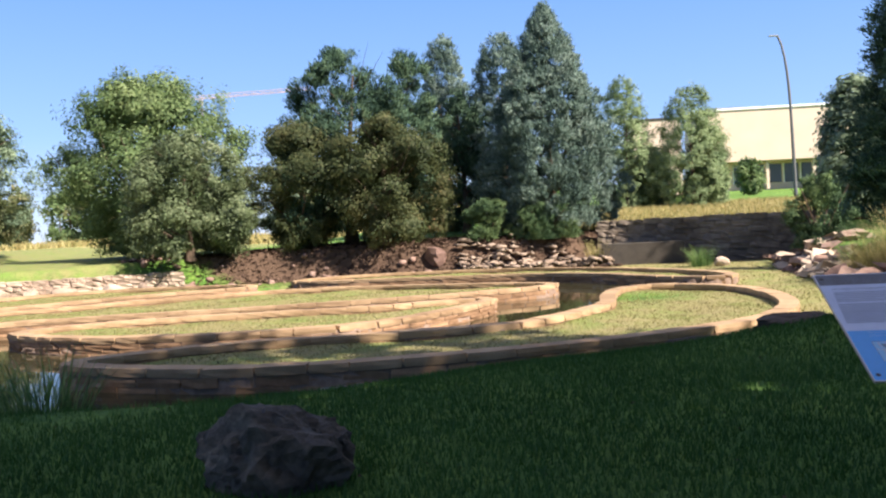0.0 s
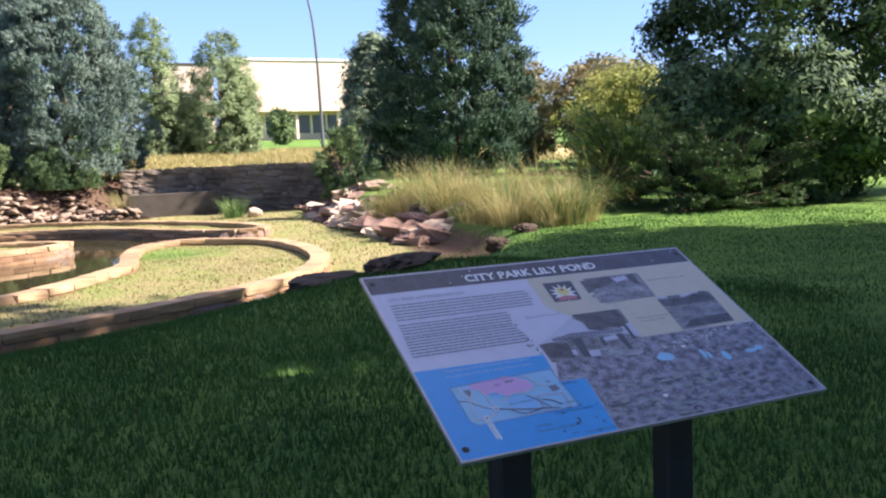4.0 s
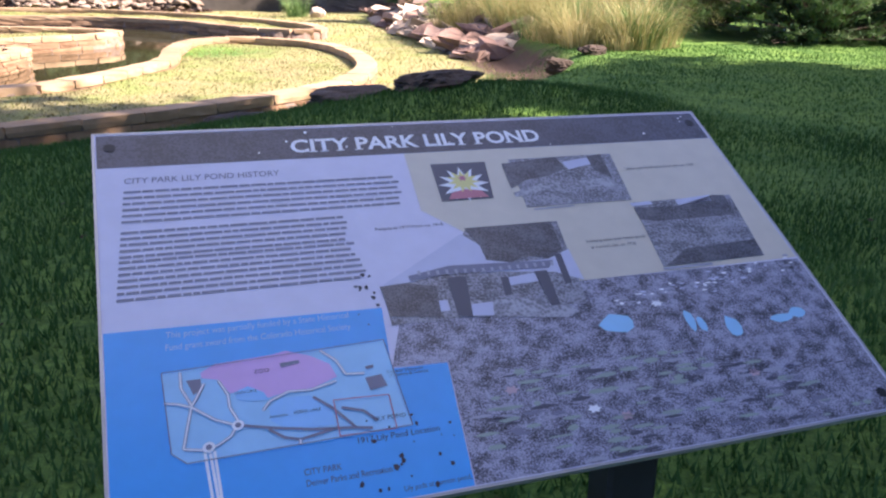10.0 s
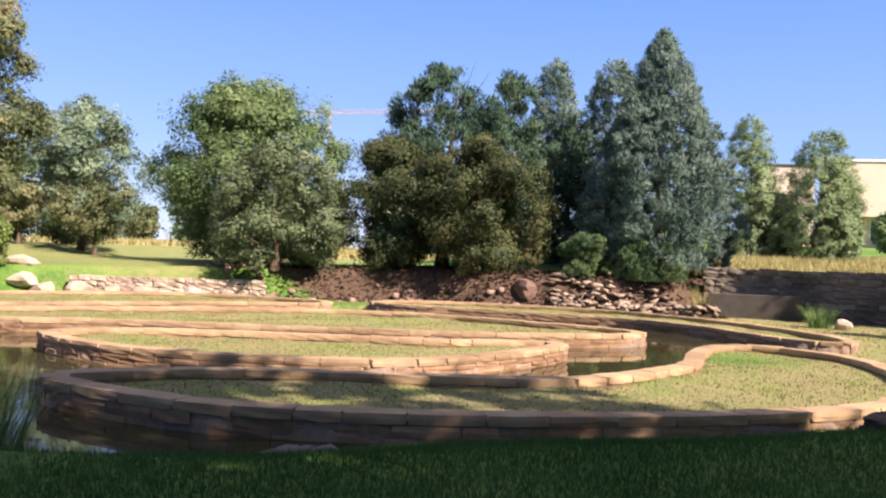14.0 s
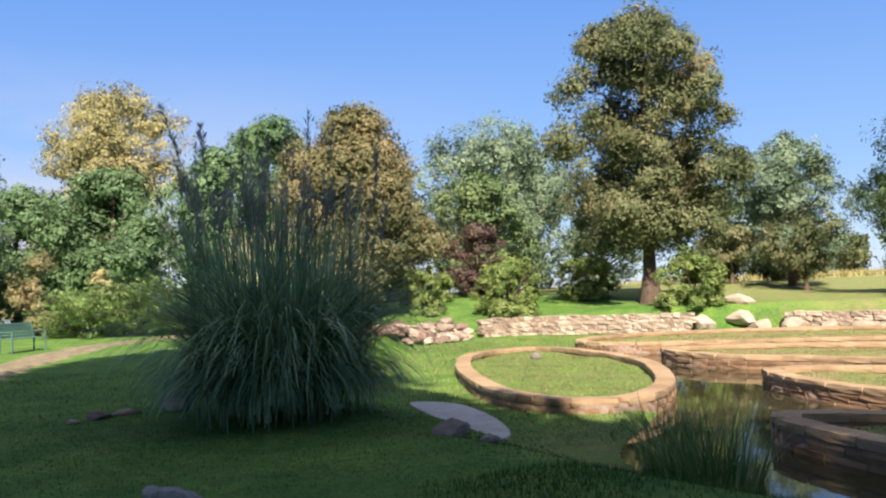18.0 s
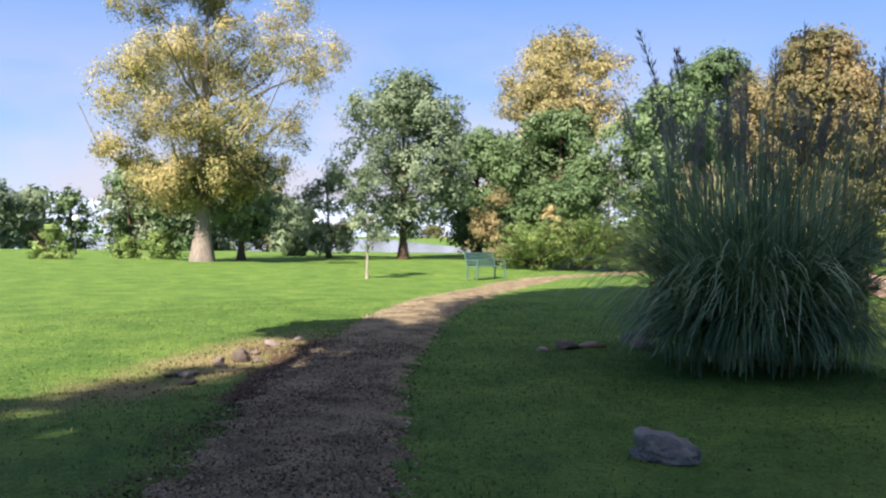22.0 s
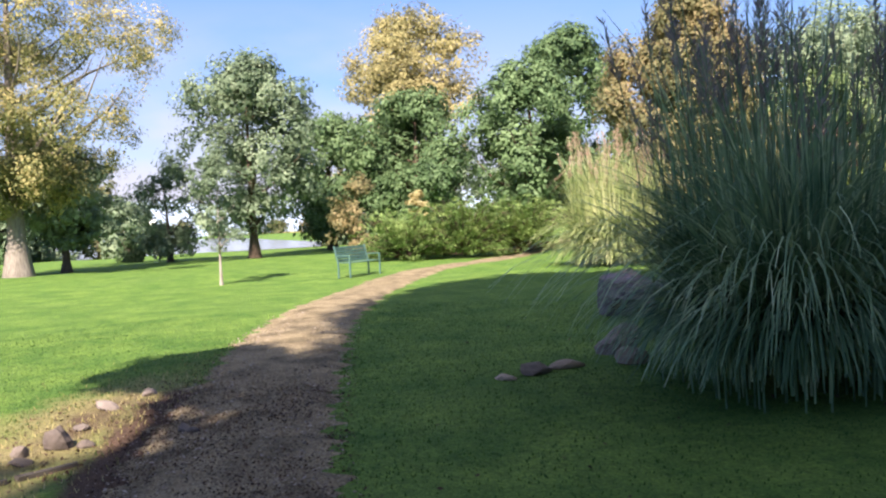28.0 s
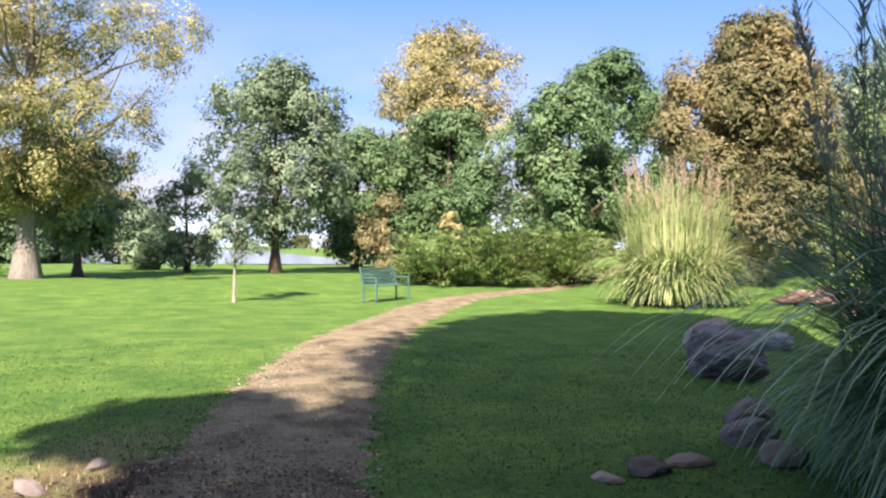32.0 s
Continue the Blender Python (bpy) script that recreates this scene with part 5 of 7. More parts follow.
for ol in ([(0.246, -0.037), (0.322, -0.037), (0.322, -0.041), (0.246, -0.041)], [(0.103, 0.096), (0.165, 0.097), (0.165, 0.095), (0.103, 0.093)]):
    flat("rule_line", ol, 4, S_padgrey, sign)
fl = flat("flower_picture", [(-0.022, 0.204), (0.060, 0.203), (0.052, 0.124), (-0.023, 0.124)], 3, S_dim, sign, "small picture of a yellow water lily")
for ring_n, (rad, mt, cnt) in enumerate(((0.037, S_letter, 12), (0.024, S_yellow, 11), (0.007, S_rose, 6))):
    pts = []
    for k in range(cnt * 2):
        rr = rad if k % 2 == 0 else rad * 0.55
        pts.append((0.017 + rr * math.cos(math.pi * k / cnt + ring_n), 0.163 - 0.006 * (1 - ring_n) + rr * math.sin(math.pi * k / cnt + ring_n)))
    flat("petals", pts, 4 + ring_n, mt, fl)
flat("petals", [(-0.012, 0.127), (0.046, 0.127), (0.038, 0.141), (0.016, 0.146), (-0.005, 0.140)], 4.5, S_rose, fl)
rs = random.Random(3)
for u, v, w_, h_ in ((0.145, -0.118, 0.026, 0.017), (0.243, -0.128, 0.007, 0.02), (0.256, -0.136, 0.006, 0.014), (0.297, -0.147, 0.012, 0.02), (0.372, -0.143, 0.02, 0.008), (0.40, -0.138, 0.014, 0.01)):
    flat("sky_reflection", [(u + w_ * (0.75 + 0.25 * rs.random()) * math.cos(a), v + h_ * (0.75 + 0.25 * rs.random()) * math.sin(a)) for a in [k * 0.6283 for k in range(10)]], 3, S_pale, big)
for u, v, mt in ((-0.016, -0.190, S_blush), (0.104, -0.245, S_blush), (0.288, -0.217, S_blush), (0.0, -0.168, S_pad), (0.21, -0.095, S_letter), (0.07, -0.23, S_letter)):
    pts = [(u + (0.009 if k % 2 == 0 else 0.006) * math.cos(k * 0.5236), v + (0.006 if k % 2 == 0 else 0.0035) * math.sin(k * 0.5236)) for k in range(12)]
    flat("lily_flower", pts, 3, mt, big)
def pad(u, v, w_, h_, mt):
    flat("lily_pad", [(u + w_ * rs.uniform(0.7, 1.2) * math.cos(a), v + h_ * rs.uniform(0.7, 1.2) * math.sin(a)) for a in [j * 1.047 + 0.3 for j in range(6)]], 3, mt, big)


for k in range(80):
    u = rs.uniform(0.15, 0.445)
    pad(u, -0.083 + 0.03 * (u - 0.15) / 0.3 + rs.gauss(0, 0.007), rs.uniform(0.002, 0.006), rs.uniform(0.001, 0.0025), rs.choice((S_padgrey, S_padgrey, S_letter, S_sky)))
for k in range(130):
    v = -0.17 - 0.12 * rs.random()
    u = rs.uniform(-0.07, 0.43) if v < -0.2 else rs.uniform(-0.06, 0.25)
    pad(u, v, rs.uniform(0.005, 0.017), rs.uniform(0.0015, 0.004), rs.choice((S_padgrey, S_pad, S_pad, S_greyink, S_dim)))
lettering("title", "CITY PARK LILY POND", -0.212, 0.2465, 0.040, 2, S_letter, sign, 0.376, 0.0, 0.0011, True)
lettering("heading", "CITY PARK LILY POND HISTORY", -0.424, 0.199, 0.016, 2, S_greyink, sign, 0.192)
for top, bottom, right, lines in ((0.185, 0.130, -0.072, 6), (0.111, 0.070, -0.150, 5), (0.062, 0.003, -0.145, 7)):
    for k in range(lines):
        v = top - (top - bottom) * k / (lines - 1)
        u = -0.424
        while u < right - 0.012:
            wd = min(rs.uniform(0.007, 0.026), right - u - rs.uniform(0, 0.01))
            flat("text_bar", rect(u, v - 0.0046, u + wd, v - 0.0004), 2, S_textink, sign)
            u += wd + 0.0016
lettering("caption", "Pergola at 1917 Pond, ca. 1918", -0.122, 0.078, 0.008, 2, S_ink, sign, 0.09)
lettering("caption", "Upper pond built to current site, ca. 1925", 0.276, 0.166, 0.008, 3, S_ink, sign, 0.12)
lettering("caption", "Looking west over lower pond", 0.157, 0.022, 0.008, 3, S_ink, sign, 0.088)
lettering("caption", "at current site, ca. 1925", 0.159, 0.010, 0.008, 3, S_ink, sign, 0.068)
lettering("credit", "This project was partially funded by a State Historical", -0.373, -0.060, 0.012, 2, S_paleletter, sign, 0.196)
lettering("credit", "Fund grant award from the Colorado Historical Society", -0.373, -0.077, 0.012, 2, S_paleletter, sign, 0.196)
pmap = flat("park_map", [(-0.377, -0.107), (-0.144, -0.099), (-0.133, -0.214), (-0.353, -0.217), (-0.367, -0.204)], 2, S_pale, sign, "pale blue park map")
flat("zoo_area", [(-0.339, -0.112), (-0.325, -0.103), (-0.266, -0.1), (-0.251, -0.097), (-0.226, -0.108), (-0.207, -0.122), (-0.201, -0.14), (-0.227, -0.15), (-0.26, -0.152), (-0.276, -0.155), (-0.29, -0.139), (-0.311, -0.143), (-0.321, -0.124), (-0.338, -0.119)], 3, S_pink, pmap, "pink area")
flat("lake_area", [(-0.306, -0.142), (-0.293, -0.137), (-0.278, -0.147), (-0.273, -0.157), (-0.292, -0.156), (-0.305, -0.151)], 4, S_lake, pmap)
flat("lake_area", [(-0.274, -0.167), (-0.26, -0.157), (-0.232, -0.159), (-0.212, -0.182), (-0.211, -0.198), (-0.233, -0.198), (-0.263, -0.192), (-0.273, -0.183)], 3, S_lake, pmap)
for ol in ([(-0.172, -0.147), (-0.154, -0.145), (-0.15, -0.161), (-0.169, -0.164)], [(-0.259, -0.113), (-0.239, -0.112), (-0.238, -0.116), (-0.258, -0.119)], [(-0.353, -0.12), (-0.339, -0.12), (-0.338, -0.134), (-0.346, -0.139)], [(-0.17, -0.132), (-0.161, -0.131), (-0.161, -0.135), (-0.169, -0.136)]):
    flat("building_block", ol, 5, S_greyink, pmap)


def map_line(pts, half, mt, layer, name):
    for a, b_ in zip(pts, pts[1:]):
        d = Vector((b_[0] - a[0], b_[1] - a[1]))
        q = Vector((-d.y, d.x)).normalized() * half
        flat(name, [(a[0] + q.x, a[1] + q.y), (b_[0] + q.x, b_[1] + q.y), (b_[0] - q.x, b_[1] - q.y), (a[0] - q.x, a[1] - q.y)], layer, mt, pmap)


for k, pts in enumerate(([(-0.359, -0.109), (-0.358, -0.129), (-0.348, -0.152), (-0.352, -0.175), (-0.356, -0.201), (-0.334, -0.206)], [(-0.374, -0.145), (-0.361, -0.148), (-0.348, -0.154), (-0.326, -0.173), (-0.305, -0.183)], [(-0.336, -0.127), (-0.345, -0.147), (-0.348, -0.152)], [(-0.322, -0.125), (-0.313, -0.145), (-0.312, -0.16), (-0.304, -0.179), (-0.312, -0.194), (-0.324, -0.202), (-0.332, -0.204)], [(-0.304, -0.183), (-0.276, -0.191), (-0.233, -0.201), (-0.193, -0.206), (-0.174, -0.21)], [(-0.28, -0.17), (-0.273, -0.16), (-0.253, -0.151), (-0.231, -0.153), (-0.203, -0.146)], [(-0.276, -0.193), (-0.262, -0.205), (-0.247, -0.21), (-0.234, -0.208), (-0.208, -0.203)], [(-0.229, -0.162), (-0.211, -0.179), (-0.196, -0.199), (-0.191, -0.206)], [(-0.202, -0.18), (-0.18, -0.188), (-0.168, -0.202)], [(-0.215, -0.103), (-0.2, -0.119), (-0.192, -0.139), (-0.172, -0.141)], [(-0.247, -0.21), (-0.247, -0.216)])):
    map_line(pts, 0.0016, S_greyink if k in (4, 6, 7, 8) else S_padgrey, 6, "road_line")
    if k not in (4, 6, 7, 8):
        map_line(pts, 0.0008, S_letter, 7, "road_line")
map_line([(-0.337, -0.205), (-0.331, -0.258)], 0.0014, S_letter, 3, "road_line")
map_line([(-0.332, -0.208), (-0.326, -0.259)], 0.0014, S_letter, 3, "road_line")
map_line([(-0.328, -0.207), (-0.323, -0.26)], 0.0014, S_letter, 3, "road_line")
for u, v in [(-0.305, -0.183), (-0.333, -0.203)]:
    flat("roundabout", [(u + 0.006 * math.cos(a), v + 0.006 * math.sin(a)) for a in [k * 0.524 for k in range(12)]], 8, S_letter, pmap)
    flat("roundabout", [(u + 0.003 * math.cos(a), v + 0.003 * math.sin(a)) for a in [k * 0.524 for k in range(12)]], 9, S_greyink, pmap)
map_line([(-0.209, -0.17), (-0.151, -0.173), (-0.15, -0.215), (-0.208, -0.214), (-0.209, -0.17)], 0.0006, S_rose, 8, "frame_line")
map_line([(-0.377, -0.107), (-0.144, -0.099), (-0.133, -0.214), (-0.353, -0.217), (-0.367, -0.204), (-0.377, -0.107)], 0.0005, S_greyink, 8, "frame_line")
lettering("map_word", "ZOO", -0.286, -0.123, 0.007, 9, S_ink, pmap)
lettering("map_word", "DUCK LAKE", -0.306, -0.146, 0.004, 9, S_ink, pmap)
lettering("map_word", "FERRIL LAKE", -0.25, -0.18, 0.005, 9, S_ink, pmap)
lettering("map_word", "PAVILION", -0.274, -0.181, 0.004, 9, S_ink, pmap)
lettering("map_word", "LILY POND", -0.172, -0.203, 0.007, 9, S_ink, pmap)
lettering("map_word", "Denver Museum", -0.147, -0.145, 0.006, 2, S_ink, sign)
lettering("map_word", "of Nature & Science", -0.147, -0.15, 0.006, 2, S_ink, sign, 0.045)
lettering("caption", "1917 Lily Pond Location", -0.191, -0.225, 0.010, 2, S_ink, sign, 0.085)
lettering("caption", "CITY PARK", -0.247, -0.250, 0.010, 2, S_dim, sign, 0.036)
lettering("caption", "Denver Parks and Recreation", -0.246, -0.262, 0.010, 2, S_dim, sign, 0.083)
lettering("caption", "Lily pads at current pond, ca. 1990", -0.155, -0.285, 0.008, 2, S_dim, sign, 0.093)
for k in range(46):
    u, v = rs.choice(((-0.15 + rs.gauss(0, 0.012), -0.03 + rs.gauss(0, 0.02)), (rs.uniform(-0.2, -0.09), rs.uniform(-0.29, -0.2)), (rs.uniform(-0.45, 0.45), rs.uniform(0.235, 0.3))))
    sz = rs.uniform(0.001, 0.0035)
    flat("scratch", [(u + sz * rs.uniform(0.5, 1.3) * math.cos(a), v + sz * rs.uniform(0.5, 1.6) * math.sin(a)) for a in (0.2, 1.3, 2.4, 3.6, 4.9)], 3, S_ink if v < 0.2 else S_letter, sign)
for u, v in ((-0.452, 0.268), (0.452, 0.268), (-0.452, -0.270), (0.447, -0.272)):
    flat("bolt", [(u + 0.008 * math.cos(a), v + 0.008 * math.sin(a)) for a in [k * 0.785 for k in range(8)]], 4, M_black, sign, metres=True)
for u in (-0.24, 0.22):
    top = SIGN @ Vector((u, -0.04, -0.03))
    zb = zat(top.x, top.y) - 0.2
    part("post", box_bm(0.085, 0.06, top.z - zb, (top.x - sign.location.x, top.y - sign.location.y, (top.z + zb) / 2 - sign.location.z), 0.006), M_black, sign, "dark steel post")
part("bracket", box_bm(0.88, 0.56, 0.016, (0, 0, -0.0165), 0.003), M_black, sign, "dark steel support frame", m=TO_SIGN)

# ---- boulders on the lawn ----
rk = random.Random(11)
BOULDER = rock_mesh("boulder", M_rock, 205, 0.75, 5)
b1 = new("boulder", BOULDER)
b1.matrix_basis = Matrix.LocRotScale((-0.72, 2.78, 0.04), Euler((0.1, -0.1, 0.4)), (0.58, 0.44, 0.47))
tagged(b1, "large dark weathered boulder on the shaded lawn", "rock", "boulders on the lawn")
b2 = new("boulder", rock_mesh("boulder", M_palerock, 211, 0.6, 4))
b2.matrix_basis = Matrix.LocRotScale((-5.08, 2.05, -0.03), Euler((0.1, 0.15, 1.0)), (0.27, 0.21, 0.18))
tagged(b2, "pale grey half-buried boulder on the shaded lawn", "rock", "boulders on the lawn")
for x, y, s, h in ((-6.4, 5.4, 0.27, 0.14), (-6.0, 5.55, 0.12, 0.07), (-10.85, 3.85, 0.24, 0.15), (-10.35, 2.8, 0.2, 0.08), (-11.5, 4.3, 0.3, 0.16)):
    place_rock(x, y, s, s * 0.75, h, ROCKS_GREY, "dark grey rock at the edge of the lawn", "boulders on the lawn", rk)
for x, y, s, h, m_ in ((-13.75, 5.6, 0.55, 0.38, ROCKS_PINK), (-15.3, 6.5, 0.58, 0.36, ROCKS_TAN), (-16.4, 8.0, 0.4, 0.2, ROCKS_PALE), (-10.3, 3.75, 0.2, 0.12, ROCKS_TAN)):
    place_rock(x, y, s, s * 0.75, h, m_, "pale veined boulder beside the pampas grass", "boulders on the lawn", rk, "boulder", sink=0.2)
for x, y, s in ((-10.3, 2.45, 0.15), (-10.45, 3.15, 0.2)):
    place_rock(x, y, s, s * 0.6, s * 0.3, ROCKS_TAN, "flat tan stone set in the lawn", "boulders on the lawn", rk, sink=0.35)
edge = spline([(-10.5, 7.45), (-10.0, 7.9), (-9.1, 7.75), (-8.2, 7.4), (-7.4, 6.95), (-7.15, 6.6), (-7.4, 6.35), (-8.0, 6.55), (-9.3, 7.0)], 4, True)
zs_ = zat(-8.6, 7.2)
bms = bmesh.new()
bms.faces.new([bms.verts.new((q[0], q[1], zs_ + 0.07 - 0.05 * (q[0] + 8.6) / 1.7 * 0.5)) for q in edge])
for e_ in bmesh.ops.extrude_face_region(bms, geom=bms.faces[:])["geom"]:
    if isinstance(e_, bmesh.types.BMVert):
        e_.co.z -= 0.22
bmesh.ops.recalc_face_normals(bms, faces=bms.faces[:])
s1 = part("stone_slab", bms, M_slab)
tagged(s1, "pale flat concrete slab by the pond edge", "stone slab")
for x, y, s, h in ((4.85, 8.05, 0.62, 0.15), (4.0, 8.3, 0.5, 0.11), (5.8, 8.7, 0.3, 0.10), (3.0, 8.75, 0.4, 0.09), (8.2, 12.0, 0.4, 0.16), (8.7, 12.3, 0.3, 0.16), (7.6, 11.4, 0.3, 0.10), (9.4, 12.5, 0.3, 0.14)):
    place_rock(x, y, s, s * 0.6, h, ROCKS_SHADED, "flat reddish-brown rock on the lawn edge, coloured dark for shade", "rocks round the pond", rk, sink=0.42)
for k in range(7):
    x = rk.uniform(-11.6, -8.2)
    place_rock(x, -1.4 - 0.35 * (x + 9.5) + rk.gauss(0, 0.18), rk.uniform(0.05, 0.17), rk.uniform(0.05, 0.12), rk.uniform(0.03, 0.09), ROCKS_GREY, "small loose stone in worn ground by the path", "loose stones", rk, sink=0.3)
for k in range(5):
    place_rock(rk.uniform(-1.6, -0.4), 7.0 + rk.uniform(-0.2, 0.2), 0.2, 0.15, 0.08, ROCKS_GREY, "flat stone at the water's edge", "rocks round the pond", rk)

def rock_pile(name, spots, meshes, label, seed):
    """Many small bank stones as one mass."""
    r = random.Random(seed)
    bank = []
    for x, y, sx, sy, sz, lift in spots:
        src = r.choice(meshes)
        co = np.array([v.co[:] for v in src.vertices])
        fa = np.array([p.vertices[:] for p in src.polygons])
        rot = np.array(Euler((r.uniform(-0.2, 0.2), r.uniform(-0.2, 0.2), r.uniform(0, 6.28))).to_matrix())
        bank.append(((co * (sx, sy, sz)) @ rot.T + (x, y, zat(x, y) + sz * 0.5 + lift), fa))
    v, f = join(bank)
    return tagged(new(name, mesh_from(name, v, f, meshes[0].materials[0])), label, "rocks", kind="stuff")


place_rock(-15.6, 14.4, 0.16, 0.12, 0.12, ROCKS_GREY, "small dark stone lying in the oval planter", "loose stones", rk, sink=0.2)
# rock banks: piles of flat stones east and north, boulders and low walls north-west
for k in range(170):
    f = rk.random()
    x, y = 8.6 + 2.5 * f + abs(rk.gauss(0, 0.55)), 16.0 + 14.0 * f + rk.gauss(0, 0.4)
    s = rk.uniform(0.35, 1.05)
    o = new("rock", rk.choice(SLABS))
    o.matrix_basis = Matrix.LocRotScale((x, y, zat(x, y) + 0.03 + 0.16 * rk.random()), Euler((rk.uniform(-0.4, 0.4), rk.uniform(-0.4, 0.4), rk.uniform(0, 6.28))), (s, s * rk.uniform(0.45, 0.85), s * rk.uniform(0.14, 0.3)))
    tagged(o, "flat angular sandstone slab in a tumbled bank", "rock", "rocks round the pond")
spots = []
for k in range(420):
    s = rk.uniform(0.14, 0.5)
    x = rk.uniform(-0.8, 5.6)
    spots.append((x, 34.75 + rk.gauss(0, 0.3) + 0.3 * (x > 3), s, s * rk.uniform(0.4, 0.9), s * rk.uniform(0.16, 0.34), 0.3 * rk.random()))
rock_pile("rock_bank", spots, SHARDS, "pale angular stones heaped in the north bank", 31)
spots = []
for k in range(70):
    s = rk.uniform(0.08, 0.30)
    x = rk.uniform(-15.0, -1.0)
    spots.append((x, rk.uniform(33.0, 35.0) + 0.036 * (x + 14) - 0.9 * (x < -9), s, s * 0.7, s * 0.55, 0.0))
rock_pile("rock_bank", spots, ROCKS_RED, "reddish rocks scattered on the mulched bank", 32)
place_rock(-1.9, 35.0, 0.65, 0.5, 0.45, ROCKS_RED, "large reddish boulder on the mulched bank", "rocks round the pond", rk, "boulder")
for x, y, sx, sz in ((-20.2, 28.9, 0.9, 0.35), (-19.4, 28.9, 0.8, 0.4), (-18.2, 29.2, 0.6, 0.42), (-17.0, 29.6, 0.6, 0.4), (-16.0, 30.1, 0.6, 0.35), (-21.2, 28.0, 0.7, 0.45), (-20.8, 29.6, 0.8, 0.3), (-14.5, 31.0, 0.5, 0.35), (-13.4, 31.8, 0.5, 0.3)):
    place_rock(x, y, sx, sx * 0.65, sz, ROCKS_TAN, "large pale tan boulder on the north-west bank", "rocks round the pond", rk, "boulder", sink=0.33)
for k in range(95):
    f = rk.random()
    x, y = -26.4 + 2.2 * f + rk.gauss(0, 0.3), 20.0 - 5.5 * f + rk.gauss(0, 0.4)
    s = rk.uniform(0.18, 0.55)
    place_rock(x, y, s, s * 0.7, s * 0.4, ROCKS_TAN + ROCKS_RED, "pale sloping rock on the west bank", "rocks round the pond", rk, sink=0.25, lift=0.1 * rk.random())


def rubble_wall(name, line, height, thick, label, mat_stones, seed, mortar=M_mortar, courses=3, ln=0.45, base=None):
    """A dry-laid stone wall along a line, each stone a part."""
    r = random.Random(seed)
    pts = spline(line, 8)
    base = min(zat(p[0], p[1]) for p in pts[:: max(1, len(pts) // 6)]) if base is None else base
    w_ = empty(name, pts[0][0], pts[0][1], base, label, "stone wall", kind="structure")
    loc = Vector((pts[0][0], pts[0][1], base))
    d = np.gradient(pts, axis=0)
    d /= np.linalg.norm(d, axis=1, keepdims=True)
    nrm = np.stack([-d[:, 1], d[:, 0]], 1)
    h2 = thick * 0.40
    vs = np.concatenate([np.c_[pts + nrm * o, np.full(len(pts), z)] for o, z in ((h2, base - 0.3), (h2, base + height * 0.97), (-h2, base + height * 0.97), (-h2, base - 0.3))]) - np.array(loc)
    n = len(pts)
    fs = np.concatenate([np.stack([np.arange(n - 1) + k * n, np.arange(n - 1) + 1 + k * n, np.arange(n - 1) + 1 + (k + 1) * n, np.arange(n - 1) + (k + 1) * n], 1) for k in range(3)])
    mesh_part("core", mesh_from("core", vs, fs, mortar), w_)
    s = np.r_[0, np.cumsum(np.linalg.norm(np.diff(pts, axis=0), axis=1))]
    for k in range(courses):
        at, h = r.uniform(-0.2, 0), height / courses
        while at < s[-1]:
            l_ = ln * r.uniform(0.5, 1.6)
            m_ = min(max(at + l_ / 2, 0), s[-1])
            x, y = np.interp(m_, s, pts[:, 0]), np.interp(m_, s, pts[:, 1])
            a = math.atan2(np.interp(m_, s, d[:, 1]), np.interp(m_, s, d[:, 0]))
            o = new("stone", r.choice(mat_stones))
            o.parent = w_
            o.matrix_basis = Matrix.Translation(Vector((x, y, base + h * (k + 0.5) + r.uniform(-0.02, 0.02))) - loc) @ Matrix.Rotation(a + r.uniform(-0.05, 0.05), 4, "Z") @ Matrix.Diagonal((l_, thick * r.uniform(0.85, 1.12), h * r.uniform(0.85, 1.02), 1))
            at += l_ + 0.02
    return w_


DARK = [stone_mesh("stone", M_darkwall, 60 + i, 0.12) for i in range(6)]
TANS = [stone_mesh("stone", M_tanrock, 70 + i, 0.16) for i in range(6)]
rubble_wall("wall_north", [(5.4, 36.6), (8.0, 36.2), (10.5, 35.7), (13.8, 34.6)], 1.95, 0.5, "tall dark weathered stone wall below the meadow", DARK, 21, M_darkwall, 8, 0.55, -0.42)
# the basin wall's shade is put into its concrete colour
tagged(part("wall_basin", box_bm(3.4, 0.35, 0.95, (7.0, 34.9, 0.05), 0.02, Matrix.Rotation(-0.12, 4, "Z")), M_concrete), "stained grey concrete basin wall", "wall", kind="structure")
rubble_wall("wall_west", [(-26.0, 20.6), (-25.8, 22.0), (-25.0, 24.0), (-23.0, 26.2), (-21.4, 27.4)], 0.78, 0.4, "low tan rubble wall on the west bank", TANS, 22, M_mortar, 4, 0.4, -0.45)
rubble_wall("wall_northwest", [(-18.6, 29.5), (-16.5, 30.8), (-14.0, 32.2), (-12.2, 32.9)], 0.72, 0.4, "low tan rubble wall under the maples", TANS, 23, M_mortar, 4, 0.4, -0.42)

# ---- trees and bushes, north ----
build_tree("olive_tree", -29.0, 45.9, "feathery grey-green tree on the far lawn", 9.8, 4.1, 1.2, "egg", M_leaf_grey, M_bark, 301, 560, 50, 0.22, 0.7, 0.22)
for x, y, s, r_ in ((-31.4, 43.4, 302, 1.9), (-26.6, 43.4, 391, 3.3)):
    build_tree("crabapple_tree", x, y, "low dark spreading crabapple on the far lawn", 3.0 + 0.4 * r_, r_, 1.2, "broad", M_leaf_olive, M_bark, s, 230, 45, 0.18, 0.4, 0.11, group="crabapples on the far lawn")
build_tree("maple_tree", -16.0, 39.5, "tall round green maple on the north bank", 9.1, 5.7, 0.6, "round", M_leaf_green, M_bark, 303, 1150, 66, 0.17, 0.75, 0.28)
